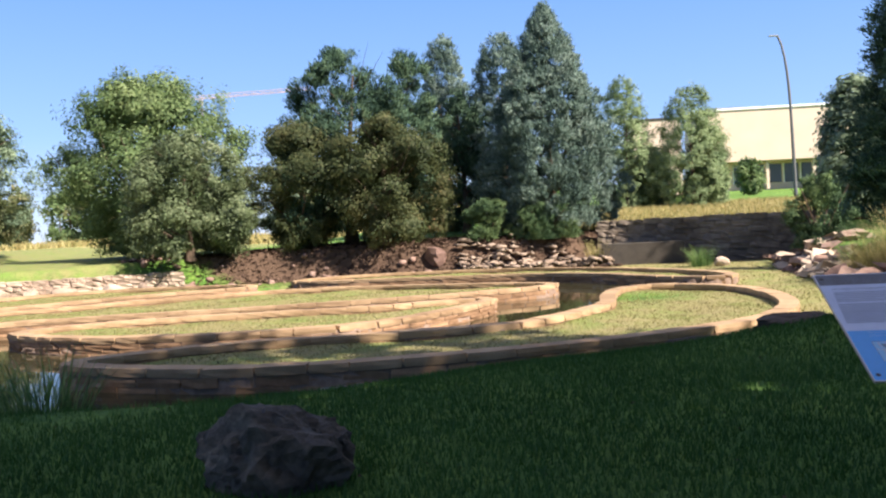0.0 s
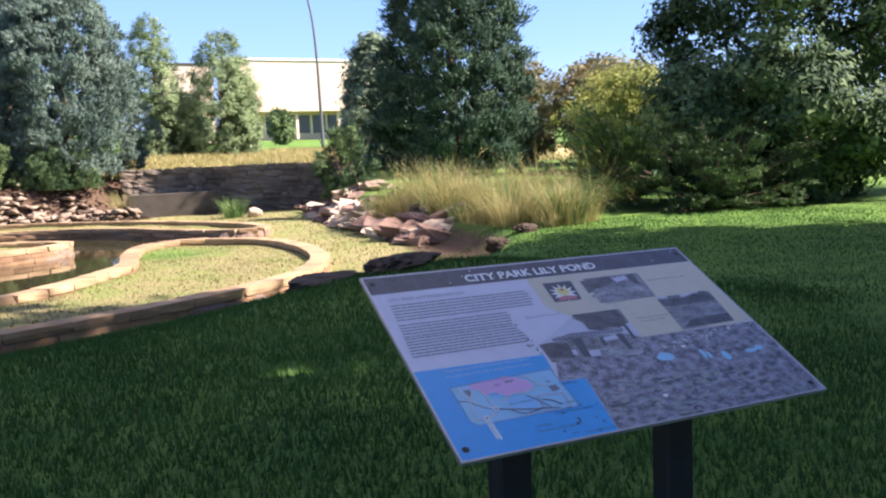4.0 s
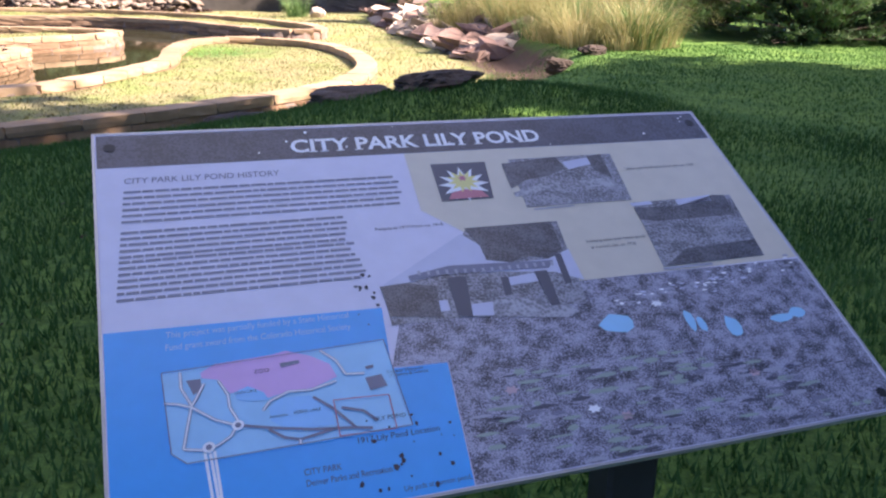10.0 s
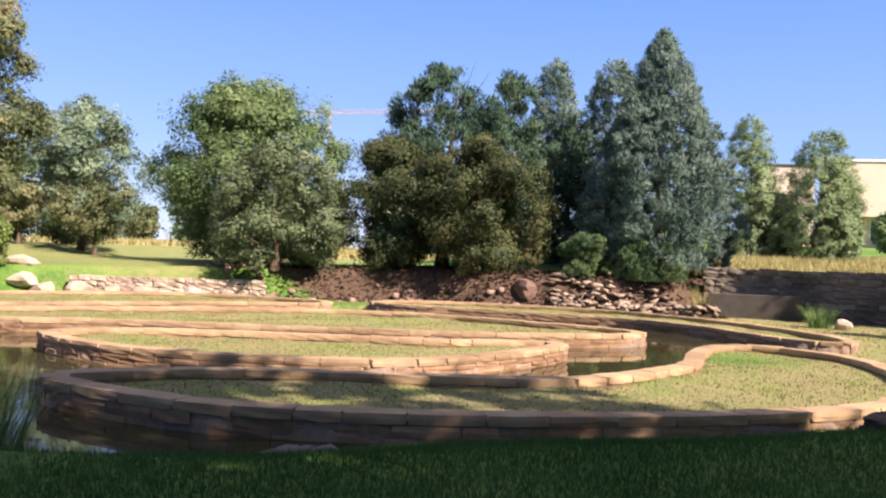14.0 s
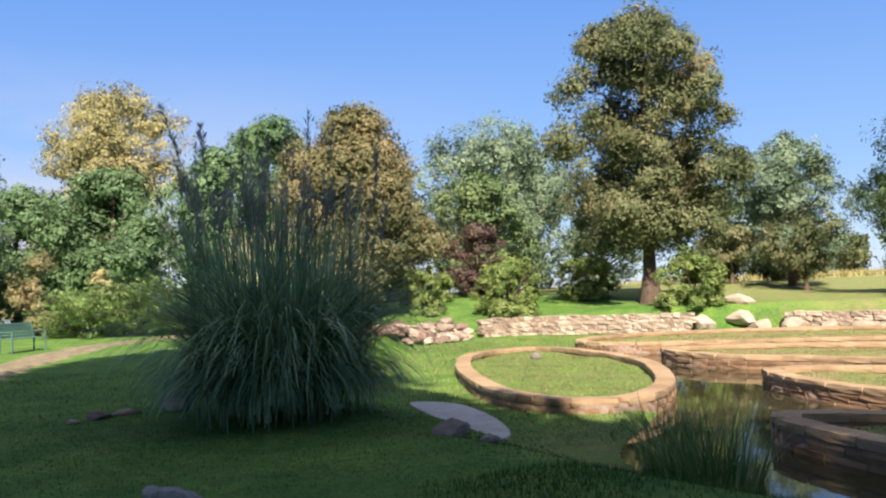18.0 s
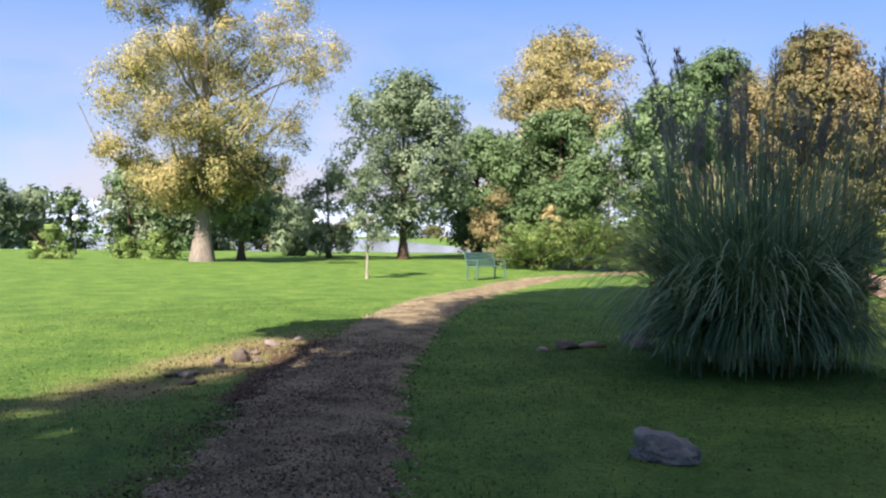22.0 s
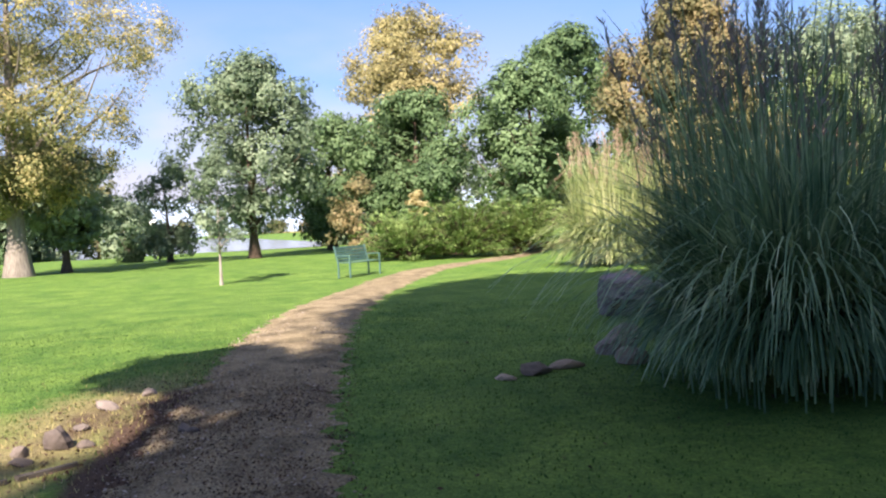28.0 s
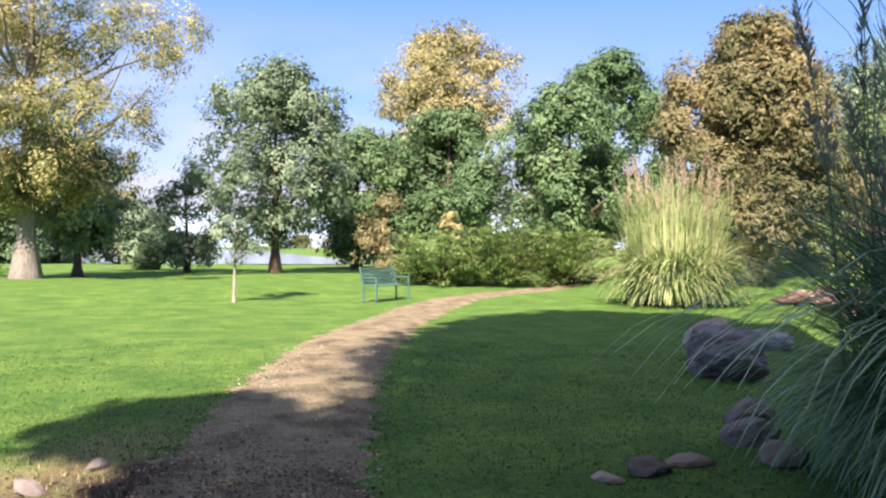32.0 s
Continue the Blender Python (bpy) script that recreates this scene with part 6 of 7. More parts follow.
build_tree("maple_tree", -12.2, 33.9, "low bushy bright green maple over the bank", 6.0, 3.4, 0.1, "egg", M_leaf_fresh, M_bark, 304, 800, 66, 0.13, 0.5, 0.16)
build_tree("pine_tree", -6.0, 38.4, "dark green irregular pine", 9.9, 4.2, 0.3, "egg", M_leaf_spruce, M_bark, 305, 900, 62, 0.2, 0.5, 0.24, shell=0.45, outward=True, aspect=0.3, lobes=100, lobe=0.22)
build_tree("pine_tree", -3.2, 39.4, "narrow dark pine with a ragged top", 9.7, 2.3, 0.4, "egg", M_leaf_spruce, M_bark, 306, 480, 58, 0.18, 0.45, 0.2, outward=True, aspect=0.3, lobes=80, lobe=0.28)
build_tree("pine_tree", -0.6, 43.0, "dark pine filling the gap between the junipers", 7.8, 2.4, 0.4, "egg", M_leaf_spruce, M_bark, 398, 380, 55, 0.2, 0.45, 0.18, outward=True, aspect=0.3, lobes=60, lobe=0.26)
build_tree("oak_tree", -4.0, 35.6, "broad olive-brown tree with drooping leaves", 6.3, 3.5, 0.1, "egg", M_leaf_oak, M_bark, 307, 980, 66, 0.125, 0.5, 0.18, droop=0.8)
build_tree("oak_tree", -7.9, 36.4, "dark olive tree on the mulched bank", 5.8, 2.9, 0.0, "round", M_leaf_oak, M_bark, 308, 680, 60, 0.13, 0.5, 0.16, droop=0.8)
for x, y, h, r_, s in ((-1.6, 45.9, 10.9, 1.65, 309), (1.5, 43.2, 10.3, 1.8, 310), (3.5, 38.7, 10.7, 3.5, 311)):
    build_tree("juniper_tree", x, y, "tall dense blue-green juniper", h, r_, 0.5 if r_ > 2 else 0.15, "cone" if r_ > 2 else "column", M_leaf_blue, M_bark, s, 2200 if r_ > 2 else 760, 70, 0.15, 0.34, 0.22, aspect=0.32, outward=True, shell=0.22, group="blue junipers on the north bank")
for x, y, h, r_, s in ((11.2, 64.4, 10.3, 2.1, 312), (15.9, 63.2, 9.2, 2.7, 313), (17.4, 65.0, 6.4, 1.5, 314), (13.2, 66.5, 5.0, 1.8, 315)):
    build_tree("poplar_tree", x, y, "light green young poplar in the meadow", h, r_, 0.2, "column", M_leaf_poplar, M_bark, s, 520, 64, 0.17, 0.5, 0.14)
build_bush("clipped_bush", 0.42, 36.1, "dark green rounded yew bush", 1.35, 1.1, 1.95, M_leaf_dark, 316, 420, 60, 0.075, 0.19, group="yew bushes on the north bank")
build_bush("clipped_bush", 3.05, 36.0, "dark green rounded yew bush", 1.7, 1.2, 1.85, M_leaf_dark, 317, 460, 60, 0.075, 0.19, group="yew bushes on the north bank")
build_tuft("grass_clump", 5.1, 35.2, "yellow-green grass clump by the stone wall", 0.6, 1.2, M_straw, 318, 220)
build_tuft("grass_clump", 8.6, 31.6, "bright green iris clump on dry grass", 0.8, 0.85, M_reed, 319, 260)
place_rock(9.15, 30.8, 0.35, 0.3, 0.22, ROCKS_TAN, "round pale rock beside an iris clump", "rocks round the pond", rk, "boulder", sink=0.1)

# ---- trees and bushes, north-east ----
build_tree("spruce_tree", 18.2, 31.7, "dark blue-green spruce over the rock bank", 15.4, 3.5, 0.3, "cone", M_leaf_spruce, M_bark, 321, 2100, 66, 0.2, 0.42, 0.26, aspect=0.28, outward=True, shell=0.3, lobes=130, lobe=0.17)
build_tree("spruce_tree", 17.4, 38.0, "paler spruce behind the dark one", 6.4, 1.7, 0.3, "column", M_leaf_grey, M_bark, 322, 380, 50, 0.24, 0.5, 0.2)
build_bush("clipped_bush", 11.5, 27.2, "dark rounded bush above the stones", 1.3, 1.2, 2.6, M_leaf_dark, 323, 320, 60, 0.09, 0.22, z=0.25)
build_tree("yew_tree", 19.6, 15.3, "large dark broadleaf evergreen beside the lawn", 8.1, 3.7, 0.1, "round", M_leaf_dark, M_bark, 324, 1200, 55, 0.17, 0.62, 0.25, shell=0.3)
build_tree("yew_tree", 28.0, 11.6, "large dark broadleaf evergreen beside the lawn", 8.0, 4.4, 0.1, "round", M_leaf_dark, M_bark, 325, 500, 50, 0.19, 0.6, 0.25, shell=0.3)
build_tree("ash_tree", 19.8, 22.2, "yellow-green shrubby tree in sun", 3.9, 2.7, 0.2, "round", M_leaf_yellow, M_bark, 326, 420, 50, 0.14, 0.5, 0.12)
for x, y, h, r_, m_, s in ((24.5, 28.5, 4.6, 2.6, M_leaf_olive, 331), (29.5, 25.0, 4.8, 2.9, M_leaf_green, 332), (34.0, 20.5, 5.4, 3.4, M_leaf_green, 333), (28.0, 34.0, 5.4, 3.0, M_leaf_brown, 334)):
    build_tree("park_tree", x, y, "green leafy tree screening the lawn", h, r_, 0.2, "round", m_, M_bark, s, 260, 40, 0.26, 0.75, 0.2, group="screening trees")
build_tree("maple_tree", 25.4, 37.0, "reddish turning tree in the distance", 5.4, 2.4, 0.4, "round", M_leaf_brown, M_bark, 327, 150, 40, 0.22, 0.5, 0.15)
build_spreader(15.1, 16.5, "broad spreading green juniper", 2.5, 2.2, 2.7, M_leaf_bush, 328, 110, 26, 0.11)
build_spreader(16.0, 14.4, "dark spreading juniper at the lawn edge", 2.6, 1.9, 2.3, M_leaf_dark, 329, 80, 26, 0.12)
rb = random.Random(17)
for k in range(64):
    f = rb.random()
    x, y = 9.2 + 0.8 * f + 2.6 * rb.random(), 12.7 + 8.5 * f
    build_tuft("grass_clump", x, y, "golden feathery grass clump on the bank", rb.uniform(0.5, 0.9), rb.uniform(0.45, 1.2) + 0.16 * (x - 9.2), M_straw if k % 5 in (0, 2, 3, 4) else M_reed, 700 + k, 170, (0.006, 0.016), (0.2, 2.8), group="golden grasses on the east bank")
build_tuft("grass_clump", 10.6, 13.0, "bright green grass clump on the bank", 0.8, 1.0, M_reed, 349, 360, (0.012, 0.022), (0.5, 1.8), group="golden grasses on the east bank")

# ---- trees and bushes, west ----
build_tree("pear_tree", -25.3, 29.5, "tall olive-green tree with layered drooping foliage", 14.2, 4.7, 2.3, "egg", M_leaf_olive, M_bark, 351, 1500, 66, 0.17, 0.7, 0.32, droop=0.6, shell=0.5, lobes=170, lobe=0.2)
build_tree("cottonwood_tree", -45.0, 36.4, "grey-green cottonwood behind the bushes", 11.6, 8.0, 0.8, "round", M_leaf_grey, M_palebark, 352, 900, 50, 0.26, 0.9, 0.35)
build_tree("linden_tree", -30.4, 17.6, "brown and gold turning tree", 9.5, 3.9, 0.8, "egg", M_leaf_brown, M_bark, 353, 1150, 60, 0.17, 0.6, 0.22, droop=0.5, shell=0.45, lobes=100, lobe=0.23)
build_tree("linden_tree", -59.0, 26.0, "tall green tree in the distance", 13.8, 5.0, 1.5, "round", M_leaf_west, M_bark, 354, 560, 45, 0.36, 1.0, 0.35)
build_tree("ash_tree", -67.2, 16.8, "tall pale gold ash in the distance", 19.2, 8.0, 3.0, "egg", M_leaf_gold, M_bark, 355, 900, 52, 0.26, 1.0, 0.4, shell=0.6)
build_tree("elm_tree", -57.0, 14.2, "dense green elm in front of the gold ash", 10.5, 5.6, 0.8, "round", M_leaf_west, M_bark, 356, 700, 45, 0.32, 0.9, 0.35)
build_tree("elm_tree", -54.0, 21.0, "dense green elm behind the junipers", 10.5, 5.0, 0.8, "round", M_leaf_west, M_bark, 357, 600, 45, 0.32, 0.9, 0.35)
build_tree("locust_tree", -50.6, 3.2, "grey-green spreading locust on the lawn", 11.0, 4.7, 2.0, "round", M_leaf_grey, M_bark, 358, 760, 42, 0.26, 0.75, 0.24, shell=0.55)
build_tree("small_tree", -52.0, -1.2, "small rounded grey-green tree on the lawn", 5.2, 2.6, 0.6, "round", M_leaf_grey, M_bark, 359, 160, 45, 0.24, 0.6, 0.14)
build_tree("ash_tree", -60.0, 9.0, "green ash near the lake", 9.0, 4.4, 1.0, "round", M_leaf_west, M_bark, 360, 460, 45, 0.32, 0.85, 0.26)
build_tree("cottonwood_tree", -43.2, -7.2, "huge old cottonwood with yellowing leaves", 16.0, 6.8, 3.0, "round", M_leaf_goldgreen, M_midbark, 361, 2400, 52, 0.125, 0.68, 0.40, limbs=20, shell=0.62, lobes=95, lobe=0.19)
build_tree("small_tree", -45.5, -5.6, "green tree beside the old cottonwood", 6.0, 2.9, 1.5, "round", M_leaf_grey, M_bark, 362, 340, 45, 0.22, 0.6, 0.18)
build_tree("young_tree", -27.9, 0.6, "slender young tree with a bare trunk", 3.9, 0.95, 1.1, "round", M_leaf_grey, M_palebark, 363, 90, 40, 0.10, 0.24, 0.045, limbs=10, z=-0.12)
build_tree("smoke_tree", -36.5, 28.4, "dark purple-brown shrubby tree", 4.0, 2.2, 0.2, "round", M_leaf_purple, M_bark, 364, 180, 50, 0.18, 0.45, 0.12)
for x, y, rx, h, s in ((-29.3, 20.2, 0.8, 1.2, 365), (-26.9, 22.6, 1.75, 2.2, 366), (-31.0, 26.0, 2.1, 2.2, 367), (-29.1, 29.3, 1.75, 2.4, 368), (-22.1, 28.5, 1.75, 2.15, 369), (-33.5, 23.0, 1.8, 1.8, 370)):
    build_bush("juniper_bush", x, y, "rounded green juniper bush on the west bank", rx, rx * 0.9, h, M_leaf_mound, s, 320, 36, 0.155, 0.24, outward=False, group="junipers on the west bank")
for x, y, h, r_, m_, s in ((-41.0, 31.5, 7.5, 4.0, M_leaf_green, 385), (-49.0, 43.0, 10.0, 5.0, M_leaf_grey, 386), (-40.0, 24.0, 7.0, 3.6, M_leaf_olive, 387), (-38.0, 50.0, 7.0, 4.0, M_leaf_green, 388), (-42.5, 44.0, 6.5, 3.6, M_leaf_grey, 389), (-35.0, 53.5, 6.0, 3.6, M_leaf_olive, 390)):
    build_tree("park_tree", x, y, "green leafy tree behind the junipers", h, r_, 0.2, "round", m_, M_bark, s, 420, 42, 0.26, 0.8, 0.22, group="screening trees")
for x, y, rx, ry, h, s in ((-37.0, 8.2, 2.1, 2.1, 2.2, 371), (-36.5, 10.6, 2.3, 2.3, 2.6, 372), (-36.1, 13.2, 2.2, 2.2, 2.5, 373)):
    build_spreader(x, y, "low spreading yellow-green juniper by the path", rx, ry, h, M_leaf_bush, s, 90, 26, 0.12, group="junipers by the path")
build_tree("young_tree", -38.2, 9.1, "slender yellow-leaved sapling behind the junipers", 2.9, 0.55, 0.9, "round", M_leaf_gold, M_bark, 375, 60, 40, 0.12, 0.2, 0.03, limbs=6)
build_tree("small_tree", -40.5, 7.0, "orange-tinted small tree behind the bench", 3.6, 1.5, 0.3, "round", M_leaf_brown, M_bark, 374, 100, 40, 0.16, 0.4, 0.08)

for x, y, rx, h, s in ((-46.0, -15.2, 1.5, 1.9, 381), (-49.0, -12.4, 0.9, 1.4, 382), (-46.5, -9.8, 1.4, 1.7, 383), (-57.5, -3.6, 0.9, 1.9, 384)):
    build_bush("lawn_bush", x, y, "small rounded green bush on the open lawn", rx, rx, h, M_leaf_bush if s != 384 else M_leaf_dark, s, 90, 40, 0.16, 0.3, outward=False, group="bushes on the lawn")

# far tree lines, lake side and behind
rf = random.Random(29)
for k in range(52):
    a = rf.uniform(-2.05, -1.02) if k < 30 else rf.uniform(-2.1, -1.66)
    dist = rf.uniform(95, 118) if a < -1.42 else rf.uniform(78, 110)
    x, y = math.sin(a) * dist, math.cos(a) * dist
    if -1.62 < a < -1.42:
        continue
    h = rf.uniform(6, 11)
    # grey leaves are weighted double so paler far crowns stand in for haze
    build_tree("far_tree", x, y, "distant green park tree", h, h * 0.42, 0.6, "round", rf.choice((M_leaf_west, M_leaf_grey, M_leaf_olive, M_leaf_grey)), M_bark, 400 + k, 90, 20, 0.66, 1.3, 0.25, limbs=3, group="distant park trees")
for k in range(24):
    x, y = rf.uniform(-95, -6), rf.uniform(125, 165)
    h = rf.uniform(6, 11)
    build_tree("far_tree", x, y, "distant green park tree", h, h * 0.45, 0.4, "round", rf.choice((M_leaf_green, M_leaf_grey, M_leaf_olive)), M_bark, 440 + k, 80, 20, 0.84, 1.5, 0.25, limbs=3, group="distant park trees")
for k in range(10):
    x, y = rf.uniform(22, 62), rf.uniform(70, 110)
    h = rf.uniform(4, 7)
    if 26 < x < 42 and y < 100:
        continue
    build_tree("far_tree", x, y, "distant green tree by the road", h, h * 0.45, 0.3, "round", rf.choice((M_leaf_green, M_leaf_fresh)), M_bark, 460 + k, 80, 32, 0.5, 1.0, 0.2, limbs=5, group="distant park trees")

for k in range(16):
    a = -1.75 + 0.035 * k + rf.uniform(-0.01, 0.01)
    h = rf.uniform(8, 14)
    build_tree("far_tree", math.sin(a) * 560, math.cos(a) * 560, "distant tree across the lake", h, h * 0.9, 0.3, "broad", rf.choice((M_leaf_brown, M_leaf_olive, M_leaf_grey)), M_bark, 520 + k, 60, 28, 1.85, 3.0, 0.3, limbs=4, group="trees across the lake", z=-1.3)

# large unseen trees behind the walker, inferred from the shade on the near lawn
for x, y, h, r_, lo, s in ((5.5, -5.9, 24.5, 4.4, 16.0, 481), (9.6, -6.0, 19.5, 7.2, 11.0, 482), (14.1, -8.7, 19.0, 6.2, 8.5, 483), (13.0, -1.9, 18.0, 8.0, 7.5, 484), (24.5, -2.5, 18.0, 6.4, 7.5, 485)):
    build_tree("cottonwood_tree", x, y, "tall leafy shade tree beside the path", h, r_, lo, "broad", M_leaf_shade, M_palebark, s, {481: 440, 482: 500, 484: 310}.get(s, 620), 30, 0.64, 1.1, 0.5, limbs=20, shell=0.5, lobes=110, lobe=0.22)
# unseen crown added overhead to cut the sky light on the shaded lawn
build_tree("cottonwood_tree", 1.7, -5.7, "unseen shade tree added leaning over the path", 15.5, 4.1, 8.4, "broad", M_leaf_shade, M_palebark, 486, 760, 30, 0.60, 1.0, 0.45, limbs=16, shell=0.5, lobes=90, lobe=0.24, reach=(-0.5, 3.2))

# another added unseen crown; its bough is set to cast a rounded lawn shadow
build_tree("cottonwood_tree", -1.0, -5.0, "unseen shade tree added leaning over the path", 15.5, 3.6, 9.0, "broad", M_leaf_shade, M_palebark, 487, 720, 30, 0.60, 1.0, 0.42, limbs=7, shell=0.5, lobes=80, lobe=0.24, reach=(-5.1, 4.8), bough=(-0.1, -1.75, 12.0, 0.8))
# unseen evergreens added south and east only to hold off sky light
for x, y, h, r_, s in ((9.0, -14.0, 11.0, 4.6, 491), (17.5, -15.0, 12.0, 5.0, 492), (26.0, -10.0, 12.0, 5.0, 493), (32.0, 2.0, 11.0, 4.6, 494)):
    build_tree("spruce_tree", x, y, "unseen evergreen added behind the walk to block sky light", h, r_, 0.4, "egg", M_leaf_dark, M_bark, s, 420, 24, 0.55, 0.8, 0.3, lobes=90, lobe=0.22)

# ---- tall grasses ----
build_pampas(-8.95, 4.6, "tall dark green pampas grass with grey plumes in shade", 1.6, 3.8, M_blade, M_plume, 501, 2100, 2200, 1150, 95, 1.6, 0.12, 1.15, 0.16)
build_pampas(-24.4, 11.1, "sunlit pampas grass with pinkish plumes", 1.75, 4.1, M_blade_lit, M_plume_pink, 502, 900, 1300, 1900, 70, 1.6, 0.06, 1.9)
build_tuft("reed_clump", -4.5, 7.15, "dark green reeds at the water's edge", 0.9, 0.85, M_reed, 503, 230, (0.012, 0.026), (0.2, 1.6), z=-0.55)
build_tuft("reed_clump", -5.4, 7.5, "dark green reeds at the water's edge", 0.6, 0.75, M_reed, 504, 130, (0.012, 0.024), (0.3, 1.6), z=-0.55)


# ---- bench, lamps, building, crane ----
def build_bench(x, y, turn):
    b = empty("park_bench", x, y, zat(x, y), "green painted metal park bench beside the path", "bench")
    b.rotation_euler = (0, 0, turn)
    for k in range(5):
        part("seat_slat", box_bm(1.5, 0.075, 0.02, (0, -0.18 + 0.09 * k, 0.44), 0.004), M_bench, b)
    for k in range(5):
        part("back_slat", box_bm(1.5, 0.018, 0.075, (0, 0.24 + 0.025 * k, 0.50 + 0.09 * k), 0.004), M_bench, b)
    for sx in (-0.72, 0.72):
        for sy in (-0.2, 0.22):
            part("leg", box_bm(0.045, 0.045, 0.44, (sx, sy, 0.22), 0.006), M_bench, b)
        part("armrest", box_bm(0.05, 0.46, 0.03, (sx, 0, 0.64), 0.006), M_bench, b)
        part("back_post", box_bm(0.04, 0.04, 0.50, (sx, 0.29, 0.68), 0.005, Matrix.Rotation(-0.25, 4, "X")), M_bench, b)
        part("arm_post", box_bm(0.04, 0.04, 0.2, (sx, -0.2, 0.54), 0.005), M_bench, b)
    return b


build_bench(-27.85, 4.55, 2.3)


def build_globe_lamp(x, y, h):
    z = zat(x, y)
    o = empty("park_lamp", x, y, z, "white globe lamp on a dark pole by the lake", "street lamp", "lake path lamps")
    v, f = tube([(0, 0, 0), (0, 0, 0.3), (0, 0, h - 0.3)], [0.11, 0.06, 0.045], 8)
    mesh_part("pole", mesh_from("pole", v, f, M_black, True), o)
    bm = bmesh.new()
    bmesh.ops.create_icosphere(bm, subdivisions=3, radius=0.22, matrix=Matrix.Translation((0, 0, h - 0.1)))
    part("globe", bm, M_globe, o, "milky white globe", True)
    part("cap", box_bm(0.16, 0.16, 0.06, (0, 0, h + 0.13), 0.02), M_black, o)


build_globe_lamp(-63.5, -2.4, 2.5)
build_globe_lamp(-57.0, -17.4, 2.4)

mast = empty("street_lamp", 30.2, 82.6, zat(30.2, 82.6), "tall grey curved street lamp mast", "street lamp")
u = np.linspace(0, 1, 14)
v, f = tube(np.stack([-0.9 * u**6 - 0.25 * u, 0 * u, 15.6 * np.minimum(u * 1.02, 1)], 1), 0.19 - 0.09 * u, 8)
mesh_part("mast", mesh_from("mast", v, f, M_mast, True), mast)
part("lamp_head", box_bm(0.9, 0.3, 0.14, (-1.5, 0, 15.55), 0.04), M_steel, mast)

hall = empty("museum_building", 49.0, 141.0, zat(49, 141), "large cream building beyond the road", "building")
zb = 0.0
part("wall", box_bm(26, 16, 8.2, (0, 4, 8.6), 0.05), M_cream, hall, "windowless cream upper storey")
part("wall", box_bm(20, 12, 4.6, (1, 6, 2.2), 0.05), M_cream, hall)
part("roof", box_bm(26.4, 16.4, 0.35, (0, 4, 12.85), 0.05), M_white, hall)
part("roof_plant", box_bm(5, 4, 1.0, (-8, 4, 13.4), 0.05), M_concrete, hall)
for k in range(7):
    wd = part("window", box_bm(2.2, 0.2, 3.0, (-7 + 2.7 * k, -0.02, 2.6), 0.02), M_glass, hall)
    part("frame", box_bm(0.16, 0.3, 3.2, (-8.25 + 2.7 * k, -0.05, 2.6), 0.02), M_white, wd)
for k in range(4):
    part("column", box_bm(0.5, 0.5, 4.4, (-11 + 7.3 * k, -3.0, 2.2), 0.03), M_cream, hall)
wing = empty("museum_wing", 26.0, 128.0, zat(26, 128), "plain cream block of a distant building", "building")
part("wall", box_bm(7, 8, 11.2, (0, 3, 5.6), 0.05), M_cream, wing)
part("roof", box_bm(7.3, 8.3, 0.3, (0, 3, 11.35), 0.05), M_concrete, wing)

crane = empty("tower_crane", -95.0, 287.0, zat(-95.0, 287.0) - 0.2, "red lattice tower crane far behind the trees", "crane")


def lattice(a, b, size, bays, rod):
    a, b = Vector(a), Vector(b)
    d = (b - a).normalized()
    p = d.cross(Vector((0, 1, 0))).normalized() if abs(d.y) < 0.9 else Vector((1, 0, 0))
    q = d.cross(p)
    cs = [(p + q * 0.6) * size, (p * -1 + q * 0.6) * size, q * -size]
    out = [tube([a + c, b + c], [rod, rod], 4) for c in cs]
    for k in range(bays):
        s0, s1 = a.lerp(b, k / bays), a.lerp(b, (k + 1) / bays)
        for i in range(3):
            out.append(tube([s0 + cs[i], s1 + cs[(i + 1) % 3]], [rod * 0.6] * 2, 3))
    return join(out)


for nm, a, b in (("jib", (-10, 0, 50.0), (38, 0, 51.0)), ("mast", (0, 0, 0), (0, 0, 50.5))):
    v, f = lattice(a, b, 0.6, 16, 0.09)
    mesh_part(nm, mesh_from(nm, v, f, M_crane), crane)

# distant slopes beyond the lake, with the blue of haze put into their colour
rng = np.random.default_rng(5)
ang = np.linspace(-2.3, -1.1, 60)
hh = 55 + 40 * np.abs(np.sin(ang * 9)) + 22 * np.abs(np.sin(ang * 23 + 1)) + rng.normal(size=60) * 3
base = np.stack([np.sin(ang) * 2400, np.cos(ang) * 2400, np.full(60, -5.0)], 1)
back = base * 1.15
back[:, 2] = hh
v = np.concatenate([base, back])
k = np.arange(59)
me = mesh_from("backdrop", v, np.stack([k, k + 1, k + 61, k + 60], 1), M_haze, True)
tagged(new("backdrop", me), "mountains on the horizon, coloured haze blue", "mountains", kind="structure")


